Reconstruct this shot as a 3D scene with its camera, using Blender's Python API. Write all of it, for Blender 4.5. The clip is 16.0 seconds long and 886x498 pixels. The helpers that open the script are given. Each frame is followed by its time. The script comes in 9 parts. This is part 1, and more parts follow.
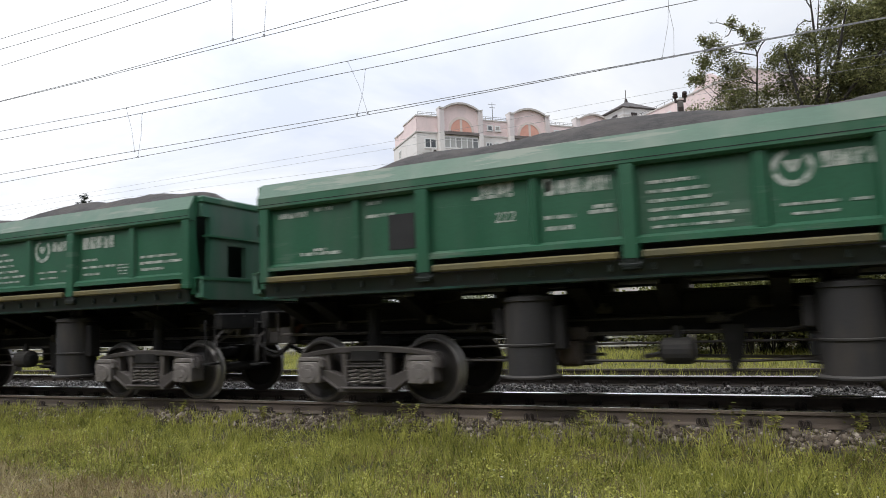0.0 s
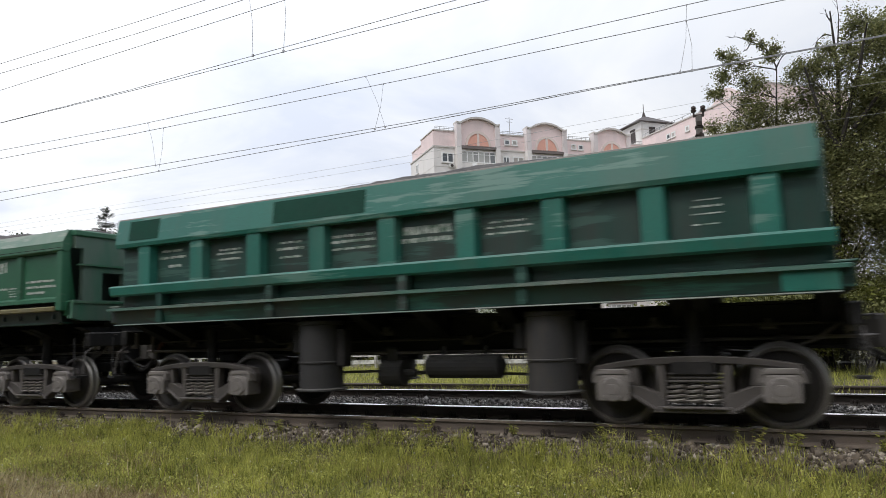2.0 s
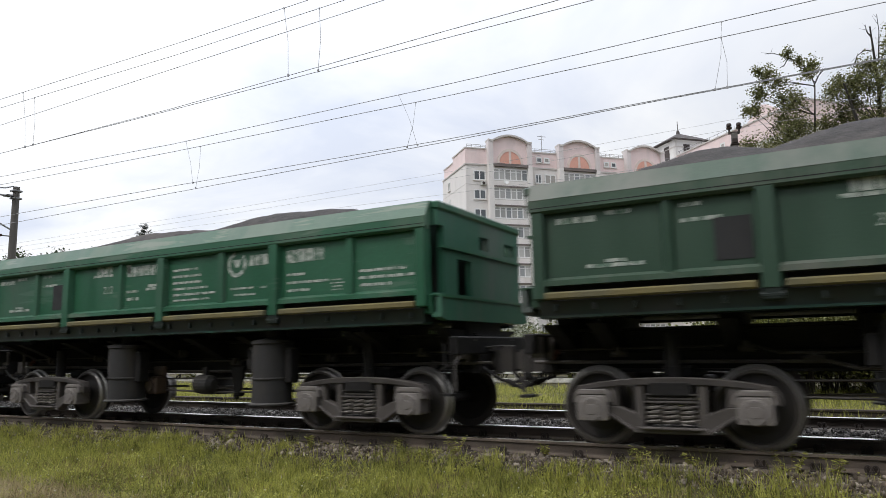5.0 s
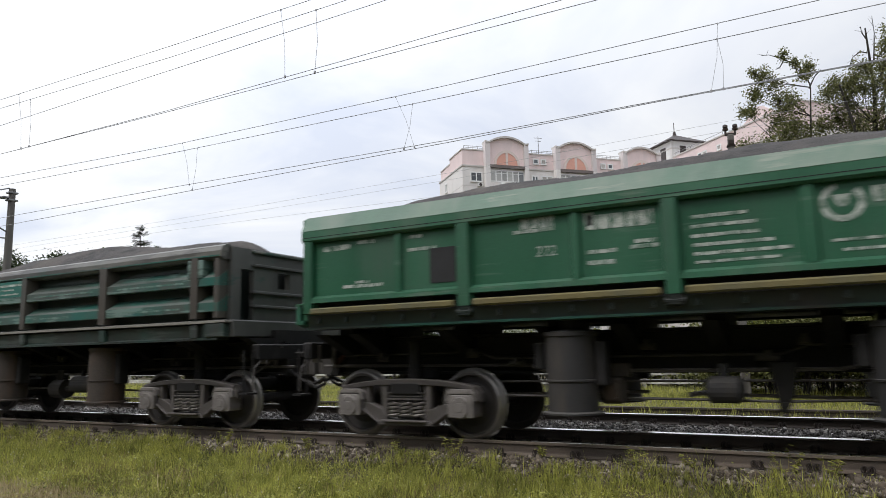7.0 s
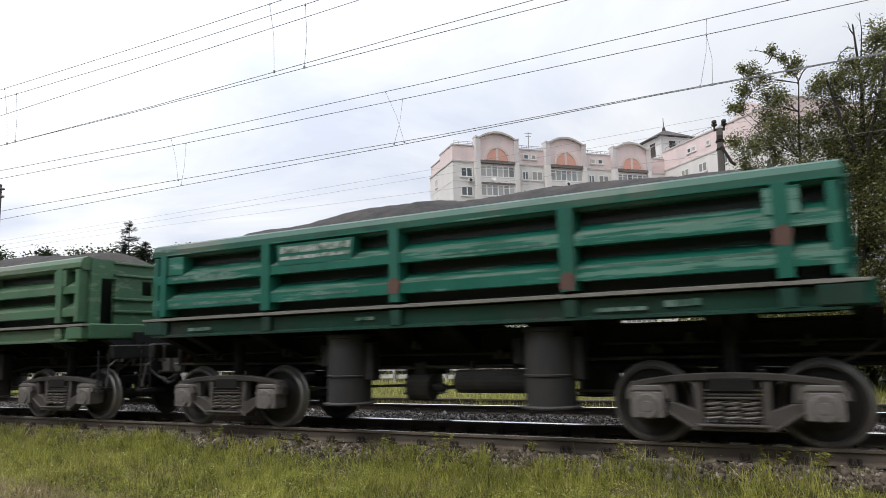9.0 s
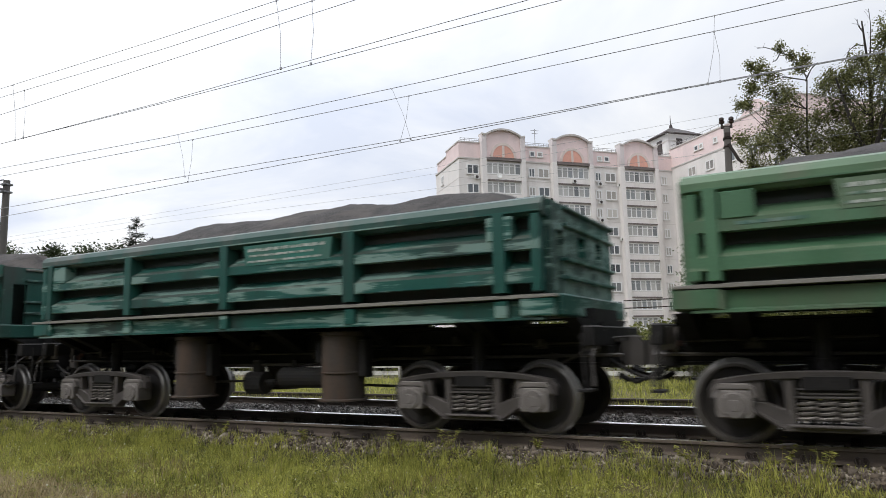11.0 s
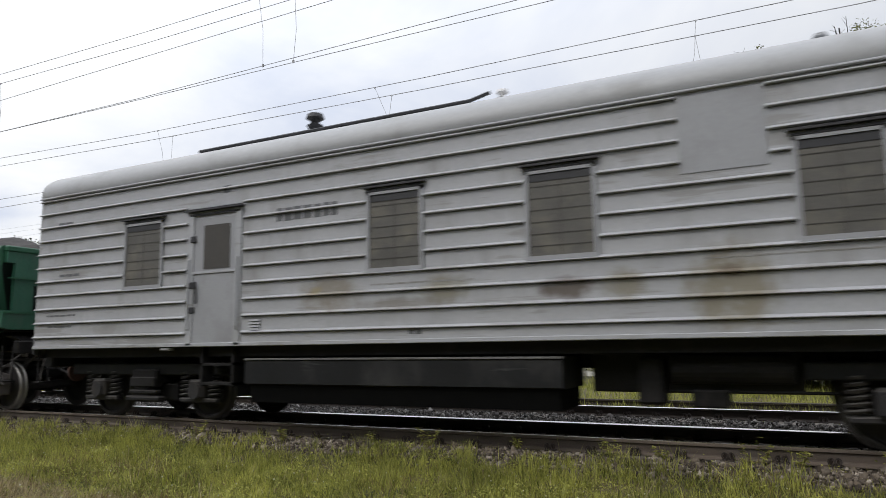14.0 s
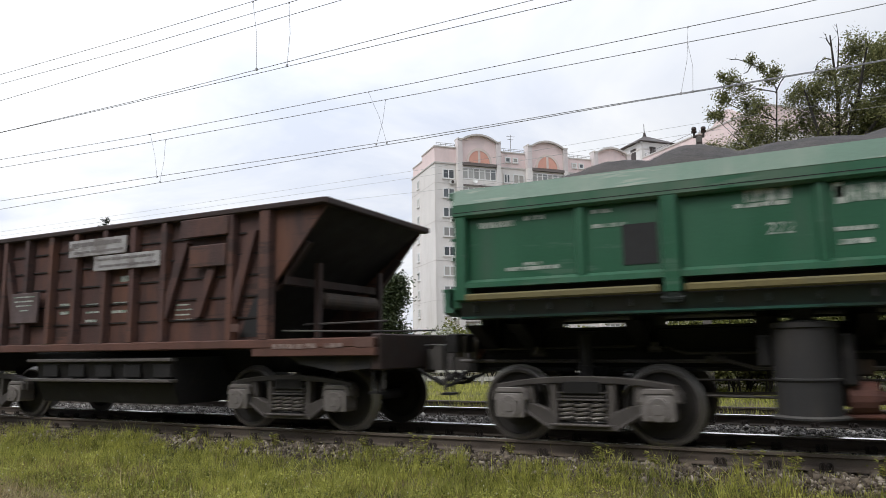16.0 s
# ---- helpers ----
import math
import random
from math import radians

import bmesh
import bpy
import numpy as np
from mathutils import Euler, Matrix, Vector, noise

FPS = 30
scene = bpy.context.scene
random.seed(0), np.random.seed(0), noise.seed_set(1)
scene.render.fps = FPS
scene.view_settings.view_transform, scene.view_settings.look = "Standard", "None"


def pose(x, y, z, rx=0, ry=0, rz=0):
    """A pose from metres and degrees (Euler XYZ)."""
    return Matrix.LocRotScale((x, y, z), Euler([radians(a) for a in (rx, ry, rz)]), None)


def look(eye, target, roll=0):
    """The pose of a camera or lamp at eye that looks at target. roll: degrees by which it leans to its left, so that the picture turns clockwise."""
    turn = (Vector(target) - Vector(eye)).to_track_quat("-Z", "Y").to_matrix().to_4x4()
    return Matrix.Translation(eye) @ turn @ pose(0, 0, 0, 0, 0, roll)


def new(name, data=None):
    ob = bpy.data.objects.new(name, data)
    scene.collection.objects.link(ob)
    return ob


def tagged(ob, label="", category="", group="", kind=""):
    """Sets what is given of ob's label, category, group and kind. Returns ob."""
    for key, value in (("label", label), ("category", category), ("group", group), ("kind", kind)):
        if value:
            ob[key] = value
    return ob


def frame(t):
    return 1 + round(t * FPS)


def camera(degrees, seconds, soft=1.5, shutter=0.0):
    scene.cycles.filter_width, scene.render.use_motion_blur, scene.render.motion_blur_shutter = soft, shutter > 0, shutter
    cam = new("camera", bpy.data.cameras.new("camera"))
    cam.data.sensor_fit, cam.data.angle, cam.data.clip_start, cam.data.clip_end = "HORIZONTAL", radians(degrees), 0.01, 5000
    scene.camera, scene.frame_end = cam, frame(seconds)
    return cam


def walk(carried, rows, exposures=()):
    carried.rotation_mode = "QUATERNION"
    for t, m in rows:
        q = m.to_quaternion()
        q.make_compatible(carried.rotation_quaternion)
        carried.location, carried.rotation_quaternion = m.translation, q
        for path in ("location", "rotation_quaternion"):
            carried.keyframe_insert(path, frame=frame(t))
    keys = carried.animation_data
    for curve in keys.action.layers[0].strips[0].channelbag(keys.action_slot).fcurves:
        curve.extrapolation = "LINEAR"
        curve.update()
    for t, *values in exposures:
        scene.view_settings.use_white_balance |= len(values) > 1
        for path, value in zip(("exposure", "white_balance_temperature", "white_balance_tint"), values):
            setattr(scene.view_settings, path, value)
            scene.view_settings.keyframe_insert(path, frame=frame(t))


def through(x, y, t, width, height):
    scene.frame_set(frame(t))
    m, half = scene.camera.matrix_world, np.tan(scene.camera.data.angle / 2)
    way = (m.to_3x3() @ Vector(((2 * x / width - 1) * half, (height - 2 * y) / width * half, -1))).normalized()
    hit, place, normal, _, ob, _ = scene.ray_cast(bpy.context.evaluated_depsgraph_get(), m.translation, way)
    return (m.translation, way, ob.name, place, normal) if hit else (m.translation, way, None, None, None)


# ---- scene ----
# Metres. x runs along the railway (the train goes towards +x), y away from the
# camera, z up; the rail heads of both tracks lie at z = 0.
EYE_Z = 1.195
NEAR_RAIL, GAUGE = 8.906, 1.595        # middle of the rail heads
TRACK_1 = NEAR_RAIL + GAUGE / 2        # axis of the train's track
TRACK_2 = TRACK_1 + 4.43               # axis of the empty track behind it
SPEED = 10.45                          # metres per second
SLEEPER_STEP = 0.533

cam = camera(65.07, 16.0, soft=0.55, shutter=0.22)
# seconds, yaw, pitch, roll in degrees: a phone held in the hand at one spot
TURNS = [
    (0.0, 25.096, 5.678, -2.120),
    (0.5, 24.742, 5.765, -2.221),
    (1.0, 25.148, 6.060, -1.920),
    (1.5, 25.679, 6.411, -1.958),
    (2.0, 26.447, 6.878, -1.773),
    (2.5, 27.287, 7.276, -1.856),
    (3.0, 28.125, 7.643, -1.659),
    (3.5, 28.478, 7.865, -1.701),
    (4.0, 28.840, 8.064, -1.508),
    (6.5, 28.959, 8.547, -0.896),
    (7.0, 28.764, 8.498, -1.231),
    (7.5, 28.550, 8.337, -1.273),
    (8.0, 28.324, 8.156, -1.149),
    (8.5, 28.119, 8.154, -1.109),
    (9.0, 27.973, 8.094, -1.453),
    (9.5, 28.087, 8.054, -1.614),
    (12.0, 28.558, 7.761, -0.872),
    (12.5, 28.066, 7.849, -0.670),
    (13.0, 27.542, 7.843, -0.873),
    (13.5, 27.150, 7.852, -0.686),
    (14.0, 26.934, 7.831, -0.882),
    (14.5, 26.731, 7.916, -0.759),
    (15.0, 26.518, 8.050, -0.613),
    (15.5, 26.440, 8.082, -0.783),
    (16.0, 26.366, 8.195, -0.815),
]
walk(cam, [(t, pose(0, 0, EYE_Z, 90 + p, 0, yw) @ pose(0, 0, 0, 0, 0, r)) for t, yw, p, r in TURNS],
     exposures=[(0.0, 0.17), (1.5, 0.14), (3.5, 0.10), (7.0, 0.08), (9.0, 0.10), (12.5, 0.10), (13.4, 0.04), (14.2, -0.04), (14.9, -0.02), (15.5, 0.11), (16.0, 0.12)])

# ---- sky and light: high, bright overcast ----
SUN_EL, SUN_ROT = 48, 205
world = bpy.data.worlds.new("overcast_sky")
scene.world = world
world.use_nodes = True
wn, wl = world.node_tree.nodes, world.node_tree.links
wn.clear()


def wnode(kind, **kw):
    n = wn.new(kind)
    for k, v in kw.items():
        if k == "inputs":
            for i, val in v.items():
                n.inputs[i].default_value = val
        else:
            setattr(n, k, v)
    return n


w_out = wnode("ShaderNodeOutputWorld")
w_sky = wnode("ShaderNodeTexSky", sky_type="NISHITA", sun_disc=False, sun_elevation=radians(SUN_EL), sun_rotation=radians(SUN_ROT),
              air_density=1.2, dust_density=4.0)
w_co = wnode("ShaderNodeTexCoord")
w_sep = wnode("ShaderNodeSeparateXYZ")
wl.new(w_co.outputs["Generated"], w_sep.inputs[0])
# flat cloud deck: the direction is projected onto a plane overhead
w_add = wnode("ShaderNodeMath", operation="ADD", inputs={1: 0.16})
wl.new(w_sep.outputs["Z"], w_add.inputs[0])
w_dx = wnode("ShaderNodeMath", operation="DIVIDE")
w_dy = wnode("ShaderNodeMath", operation="DIVIDE")
wl.new(w_sep.outputs["X"], w_dx.inputs[0]); wl.new(w_add.outputs[0], w_dx.inputs[1])
wl.new(w_sep.outputs["Y"], w_dy.inputs[0]); wl.new(w_add.outputs[0], w_dy.inputs[1])
w_comb = wnode("ShaderNodeCombineXYZ")
wl.new(w_dx.outputs[0], w_comb.inputs[0]); wl.new(w_dy.outputs[0], w_comb.inputs[1])
w_noise = wnode("ShaderNodeTexNoise", inputs={"Scale": 0.9, "Detail": 6.0, "Roughness": 0.55, "Distortion": 0.6})
wl.new(w_comb.outputs[0], w_noise.inputs["Vector"])
w_ramp = wnode("ShaderNodeValToRGB")
w_ramp.color_ramp.elements[0].position, w_ramp.color_ramp.elements[0].color = 0.38, (0.69, 0.74, 0.86, 1)
w_ramp.color_ramp.elements[1].position, w_ramp.color_ramp.elements[1].color = 0.64, (0.975, 0.985, 1.0, 1)
wl.new(w_noise.outputs["Fac"], w_ramp.inputs[0])
# an overcast sky is about three times as bright overhead as at the horizon,
# and somewhat brighter towards the veiled sun
w_pow = wnode("ShaderNodeMath", operation="POWER", inputs={1: 2.2}, use_clamp=True)
wl.new(w_sep.outputs["Z"], w_pow.inputs[0])
w_lum = wnode("ShaderNodeMapRange", inputs={1: 0.0, 2: 1.0, 3: 0.95, 4: 2.9})
wl.new(w_pow.outputs[0], w_lum.inputs[0])
w_west = wnode("ShaderNodeMapRange", inputs={1: -0.9, 2: 0.35, 3: 1.16, 4: 0.74})
wl.new(w_sep.outputs["X"], w_west.inputs[0])
w_mul = wnode("ShaderNodeMath", operation="MULTIPLY")
wl.new(w_lum.outputs[0], w_mul.inputs[0]); wl.new(w_west.outputs[0], w_mul.inputs[1])
w_cloud = wnode("ShaderNodeBackground")
wl.new(w_ramp.outputs[0], w_cloud.inputs[0]); wl.new(w_mul.outputs[0], w_cloud.inputs[1])
w_blue = wnode("ShaderNodeBackground", inputs={1: 0.09})
wl.new(w_sky.outputs[0], w_blue.inputs[0])
w_mix = wnode("ShaderNodeMixShader", inputs={0: 0.9})
wl.new(w_blue.outputs[0], w_mix.inputs[1]); wl.new(w_cloud.outputs[0], w_mix.inputs[2])
wl.new(w_mix.outputs[0], w_out.inputs[0])

sun = new("sun", bpy.data.lights.new("sun", "SUN"))
sun.data.energy, sun.data.angle, sun.data.color = 0.9, radians(14), (1.0, 0.96, 0.9)
_e, _r = radians(SUN_EL), radians(SUN_ROT)
_dir = Vector((math.sin(_r) * math.cos(_e), math.cos(_r) * math.cos(_e), math.sin(_e)))
sun.matrix_world = look(_dir * 60, (0, 0, 0))

# ---- helpers for meshes and materials ----
class Geo:
    """A bmesh under construction, with simple shaped solids."""

    def __init__(self):
        self.bm = bmesh.new()

    def box(self, x0, x1, y0, y1, z0, z1, bevel=0.0, m=None):
        r = bmesh.ops.create_cube(self.bm, size=1.0)
        vs = r["verts"]
        t = Matrix.Translation(((x0 + x1) / 2, (y0 + y1) / 2, (z0 + z1) / 2)) @ Matrix.Diagonal((abs(x1 - x0), abs(y1 - y0), abs(z1 - z0), 1))
        bmesh.ops.transform(self.bm, matrix=(m @ t) if m else t, verts=vs)
        if bevel:
            es = {e for v in vs for e in v.link_edges}
            bmesh.ops.bevel(self.bm, geom=list(es), offset=bevel, segments=1, affect="EDGES")
        return self

    def prism(self, pts, axis, a, b, m=None):
        """Extrude the polygon pts from a to b along axis; pts are the other two coordinates in xyz order."""
        def p3(u, v, w):
            return {"x": (w, u, v), "y": (u, w, v), "z": (u, v, w)}[axis]
        lo = [self.bm.verts.new(p3(u, v, a)) for u, v in pts]
        hi = [self.bm.verts.new(p3(u, v, b)) for u, v in pts]
        n = len(pts)
        fs = [self.bm.faces.new(lo), self.bm.faces.new(hi)]
        fs += [self.bm.faces.new((lo[i], lo[(i + 1) % n], hi[(i + 1) % n], hi[i])) for i in range(n)]
        if m:
            bmesh.ops.transform(self.bm, matrix=m, verts=lo + hi)
        bmesh.ops.recalc_face_normals(self.bm, faces=fs)
        return self

    def cyl(self, p, q, r, r2=None, seg=16, caps=True):
        p, q = Vector(p), Vector(q)
        d = q - p
        m = Matrix.Translation((p + q) / 2) @ d.to_track_quat("Z", "Y").to_matrix().to_4x4()
        bmesh.ops.create_cone(self.bm, cap_ends=caps, segments=seg, radius1=r, radius2=r if r2 is None else r2, depth=d.length, matrix=m)
        return self

    def plate(self, axis, a, b, us, vs, holes):
        """A sheet from a to b along axis over the grid us x vs, with the cells in holes left open."""
        def p3(u, v, w):
            return {"x": (w, u, v), "y": (u, w, v)}[axis]
        lo = [[self.bm.verts.new(p3(u, v, a)) for v in vs] for u in us]
        hi = [[self.bm.verts.new(p3(u, v, b)) for v in vs] for u in us]
        n, m = len(us) - 1, len(vs) - 1
        solid = {(i, j) for i in range(n) for j in range(m)} - set(holes)
        fs = []
        for i, j in solid:
            q = ((i, j), (i + 1, j), (i + 1, j + 1), (i, j + 1))
            fs.append(self.bm.faces.new([lo[x][y] for x, y in q]))
            fs.append(self.bm.faces.new([hi[x][y] for x, y in q]))
            for (di, dj), (s, t) in (((0, -1), (0, 1)), ((1, 0), (1, 2)), ((0, 1), (2, 3)), ((-1, 0), (3, 0))):
                if (i + di, j + dj) not in solid:
                    (x0, y0), (x1, y1) = q[s], q[t]
                    fs.append(self.bm.faces.new((lo[x0][y0], lo[x1][y1], hi[x1][y1], hi[x0][y0])))
        loose = [v for v in self.bm.verts if not v.link_faces]
        for v in loose:
            self.bm.verts.remove(v)
        bmesh.ops.recalc_face_normals(self.bm, faces=fs)
        return self

    def band(self, outer, inner, axis, a, b):
        """A curved strip between two lines of equally many points, as one solid."""
        return self.prism(list(outer) + list(reversed(inner)), axis, a, b)

    def tube(self, pts, r, seg=6):
        """A round bar swept through the points, as one solid."""
        pts = [Vector(p) for p in pts]
        d = (pts[1] - pts[0]).normalized()
        side = d.orthogonal().normalized()
        rings = []
        for i, p in enumerate(pts):
            t = (pts[min(i + 1, len(pts) - 1)] - pts[max(i - 1, 0)]).normalized()
            side = (side - t * side.dot(t)).normalized()
            up = t.cross(side)
            rings.append([self.bm.verts.new(p + (side * math.cos(6.28319 * k / seg) + up * math.sin(6.28319 * k / seg)) * r) for k in range(seg)])
        for a, b in zip(rings, rings[1:]):
            for k in range(seg):
                self.bm.faces.new((a[k], a[(k + 1) % seg], b[(k + 1) % seg], b[k]))
        self.bm.faces.new(list(reversed(rings[0])))
        self.bm.faces.new(rings[-1])
        return self

    def lathe(self, profile, axis_m, seg=24):
        """Revolve (radius, height) pairs round the z axis of axis_m."""
        rings = []
        for r, h in profile:
            rings.append([self.bm.verts.new(axis_m @ Vector((r * math.cos(2 * math.pi * i / seg), r * math.sin(2 * math.pi * i / seg), h))) for i in range(seg)])
        fs = []
        for a, b in zip(rings, rings[1:]):
            for i in range(seg):
                fs.append(self.bm.faces.new((a[i], a[(i + 1) % seg], b[(i + 1) % seg], b[i])))
        bmesh.ops.recalc_face_normals(self.bm, faces=fs)
        return self

    def mesh(self, name, material, smooth=False):
        me = bpy.data.meshes.new(name)
        self.bm.to_mesh(me)
        self.bm.free()
        if material:
            me.materials.append(material)
        if smooth:
            for p in me.polygons:
                p.use_smooth = True
            me.set_sharp_from_angle(angle=radians(38))
        return me


def part(name, geo, material, parent=None, label="", smooth=False, at=None):
    ob = new(name, geo.mesh(name, material, smooth) if isinstance(geo, Geo) else geo)
    if parent is not None:
        ob.parent = parent
    if at is not None:
        ob.matrix_basis = at
    if label:
        tagged(ob, label)
    return ob


def share(name, ob, parent, at):
    """Another object on the mesh of ob."""
    o = new(name, ob.data)
    o.parent = parent
    o.matrix_basis = at
    return o


def mat(name, base, rough=0.6, metal=0.0, spread=0.25, grain=6.0, fine=60.0, bump=0.15, dirt=None, dirt_amount=0.0, dirt_scale=1.5, streak=False, spec=0.5, coord="Object", scuff=None, scuff_amount=0.0, dust=None, edge_light=None):
    """A worn surface: colour varied at two scales, patches of dirt, scuffs drawn out lengthwise, upward faces paled by
    dust and painted sky light, edges lightened as painted highlights, fine relief.
    """
    m = bpy.data.materials.new(name)
    m.use_nodes = True
    nt = m.node_tree
    n, l = nt.nodes, nt.links
    b = n["Principled BSDF"]
    co = n.new("ShaderNodeTexCoord")
    info = n.new("ShaderNodeObjectInfo")
    off = n.new("ShaderNodeVectorMath"); off.operation = "ADD"
    k = n.new("ShaderNodeVectorMath"); k.operation = "SCALE"; k.inputs["Scale"].default_value = 37.0
    cx = n.new("ShaderNodeCombineXYZ")
    for i in range(3):
        l.new(info.outputs["Random"], cx.inputs[i])
    l.new(cx.outputs[0], k.inputs[0])
    l.new(co.outputs[coord], off.inputs[0]); l.new(k.outputs[0], off.inputs[1])
    vec = off.outputs[0]
    if streak:
        mp = n.new("ShaderNodeMapping"); mp.inputs["Scale"].default_value = (1.0, 1.0, 0.22)
        l.new(vec, mp.inputs[0]); svec = mp.outputs[0]
    else:
        svec = vec
    big = n.new("ShaderNodeTexNoise"); big.inputs["Scale"].default_value = grain; big.inputs["Detail"].default_value = 5
    small = n.new("ShaderNodeTexNoise"); small.inputs["Scale"].default_value = fine; small.inputs["Detail"].default_value = 4
    l.new(svec, big.inputs["Vector"]); l.new(vec, small.inputs["Vector"])
    mixn = n.new("ShaderNodeMath"); mixn.operation = "ADD"
    l.new(big.outputs["Fac"], mixn.inputs[0]); l.new(small.outputs["Fac"], mixn.inputs[1])
    mr = n.new("ShaderNodeMapRange")
    for i, v in ((1, 0.7), (2, 1.3), (3, 1 - spread), (4, 1 + spread)):
        mr.inputs[i].default_value = v
    l.new(mixn.outputs[0], mr.inputs[0])
    vm = n.new("ShaderNodeVectorMath"); vm.operation = "SCALE"; vm.inputs[0].default_value = base[:3]
    l.new(mr.outputs[0], vm.inputs["Scale"])
    colour = vm.outputs[0]
    if dirt:
        dn = n.new("ShaderNodeTexNoise"); dn.inputs["Scale"].default_value = dirt_scale; dn.inputs["Detail"].default_value = 8; dn.inputs["Roughness"].default_value = 0.65
        l.new(svec, dn.inputs["Vector"])
        dr = n.new("ShaderNodeMapRange")
        for i, v in ((1, 0.62 - 0.35 * dirt_amount), (2, 0.80 - 0.35 * dirt_amount), (3, 0.0), (4, 0.9)):
            dr.inputs[i].default_value = v
        l.new(dn.outputs["Fac"], dr.inputs[0])
        mx = n.new("ShaderNodeMix"); mx.data_type = "RGBA"
        l.new(dr.outputs[0], mx.inputs[0]); l.new(colour, mx.inputs[6]); mx.inputs[7].default_value = (*dirt[:3], 1)
        colour = mx.outputs[2]
    if scuff:
        mp2 = n.new("ShaderNodeMapping"); mp2.inputs["Scale"].default_value = (0.5, 2.5, 6.5)
        l.new(vec, mp2.inputs[0])
        sn = n.new("ShaderNodeTexNoise"); sn.inputs["Scale"].default_value = 1.0; sn.inputs["Detail"].default_value = 7; sn.inputs["Roughness"].default_value = 0.68; sn.inputs["Distortion"].default_value = 0.25
        l.new(mp2.outputs[0], sn.inputs["Vector"])
        where = n.new("ShaderNodeTexNoise"); where.inputs["Scale"].default_value = 0.9; where.inputs["Detail"].default_value = 3
        l.new(vec, where.inputs["Vector"])
        sm = n.new("ShaderNodeMath"); sm.operation = "MULTIPLY_ADD"; sm.inputs[1].default_value = 0.55
        l.new(where.outputs["Fac"], sm.inputs[0]); l.new(sn.outputs["Fac"], sm.inputs[2])
        sr = n.new("ShaderNodeMapRange")
        for i, v in ((1, 1.0 - 0.30 * scuff_amount), (2, 1.06 - 0.30 * scuff_amount), (3, 0.0), (4, 0.75)):
            sr.inputs[i].default_value = v
        l.new(sm.outputs[0], sr.inputs[0])
        mx2 = n.new("ShaderNodeMix"); mx2.data_type = "RGBA"
        l.new(sr.outputs[0], mx2.inputs[0]); l.new(colour, mx2.inputs[6]); mx2.inputs[7].default_value = (*scuff[:3], 1)
        colour = mx2.outputs[2]
    if dust or edge_light:
        face = n.new("ShaderNodeNewGeometry")
    # upward faces paler: settled dust, with sky light put into the colour
    if dust:
        up = n.new("ShaderNodeSeparateXYZ"); l.new(face.outputs["Normal"], up.inputs[0])
        dz = n.new("ShaderNodeMath"); dz.operation = "MULTIPLY_ADD"; dz.inputs[1].default_value = 0.5
        l.new(small.outputs["Fac"], dz.inputs[0]); l.new(up.outputs["Z"], dz.inputs[2])
        du = n.new("ShaderNodeMapRange")
        for i, v in ((1, 0.55), (2, 1.05), (3, 0.0), (4, 0.85)):
            du.inputs[i].default_value = v
        l.new(dz.outputs[0], du.inputs[0])
        m3 = n.new("ShaderNodeMix"); m3.data_type = "RGBA"
        l.new(du.outputs[0], m3.inputs[0]); l.new(colour, m3.inputs[6]); m3.inputs[7].default_value = (*dust[:3], 1)
        colour = m3.outputs[2]
    # highlights along convex edges, put into the colour
    if edge_light:
        ed = n.new("ShaderNodeMapRange")
        for i, v in ((1, 0.53), (2, 0.62), (3, 0.0), (4, 0.8)):
            ed.inputs[i].default_value = v
        l.new(face.outputs["Pointiness"], ed.inputs[0])
        m4 = n.new("ShaderNodeMix"); m4.data_type = "RGBA"
        l.new(ed.outputs[0], m4.inputs[0]); l.new(colour, m4.inputs[6]); m4.inputs[7].default_value = (*edge_light[:3], 1)
        colour = m4.outputs[2]
    l.new(colour, b.inputs["Base Color"])
    rr = n.new("ShaderNodeMapRange")
    for i, v in ((1, 0.3), (2, 0.7), (3, max(0.02, rough - 0.1)), (4, min(1, rough + 0.1))):
        rr.inputs[i].default_value = v
    l.new(big.outputs["Fac"], rr.inputs[0]); l.new(rr.outputs[0], b.inputs["Roughness"])
    b.inputs["Metallic"].default_value = metal
    b.inputs["Specular IOR Level"].default_value = spec
    if bump:
        bp = n.new("ShaderNodeBump"); bp.inputs["Strength"].default_value = bump; bp.inputs["Distance"].default_value = 0.01
        l.new(small.outputs["Fac"], bp.inputs["Height"]); l.new(bp.outputs[0], b.inputs["Normal"])
    return m

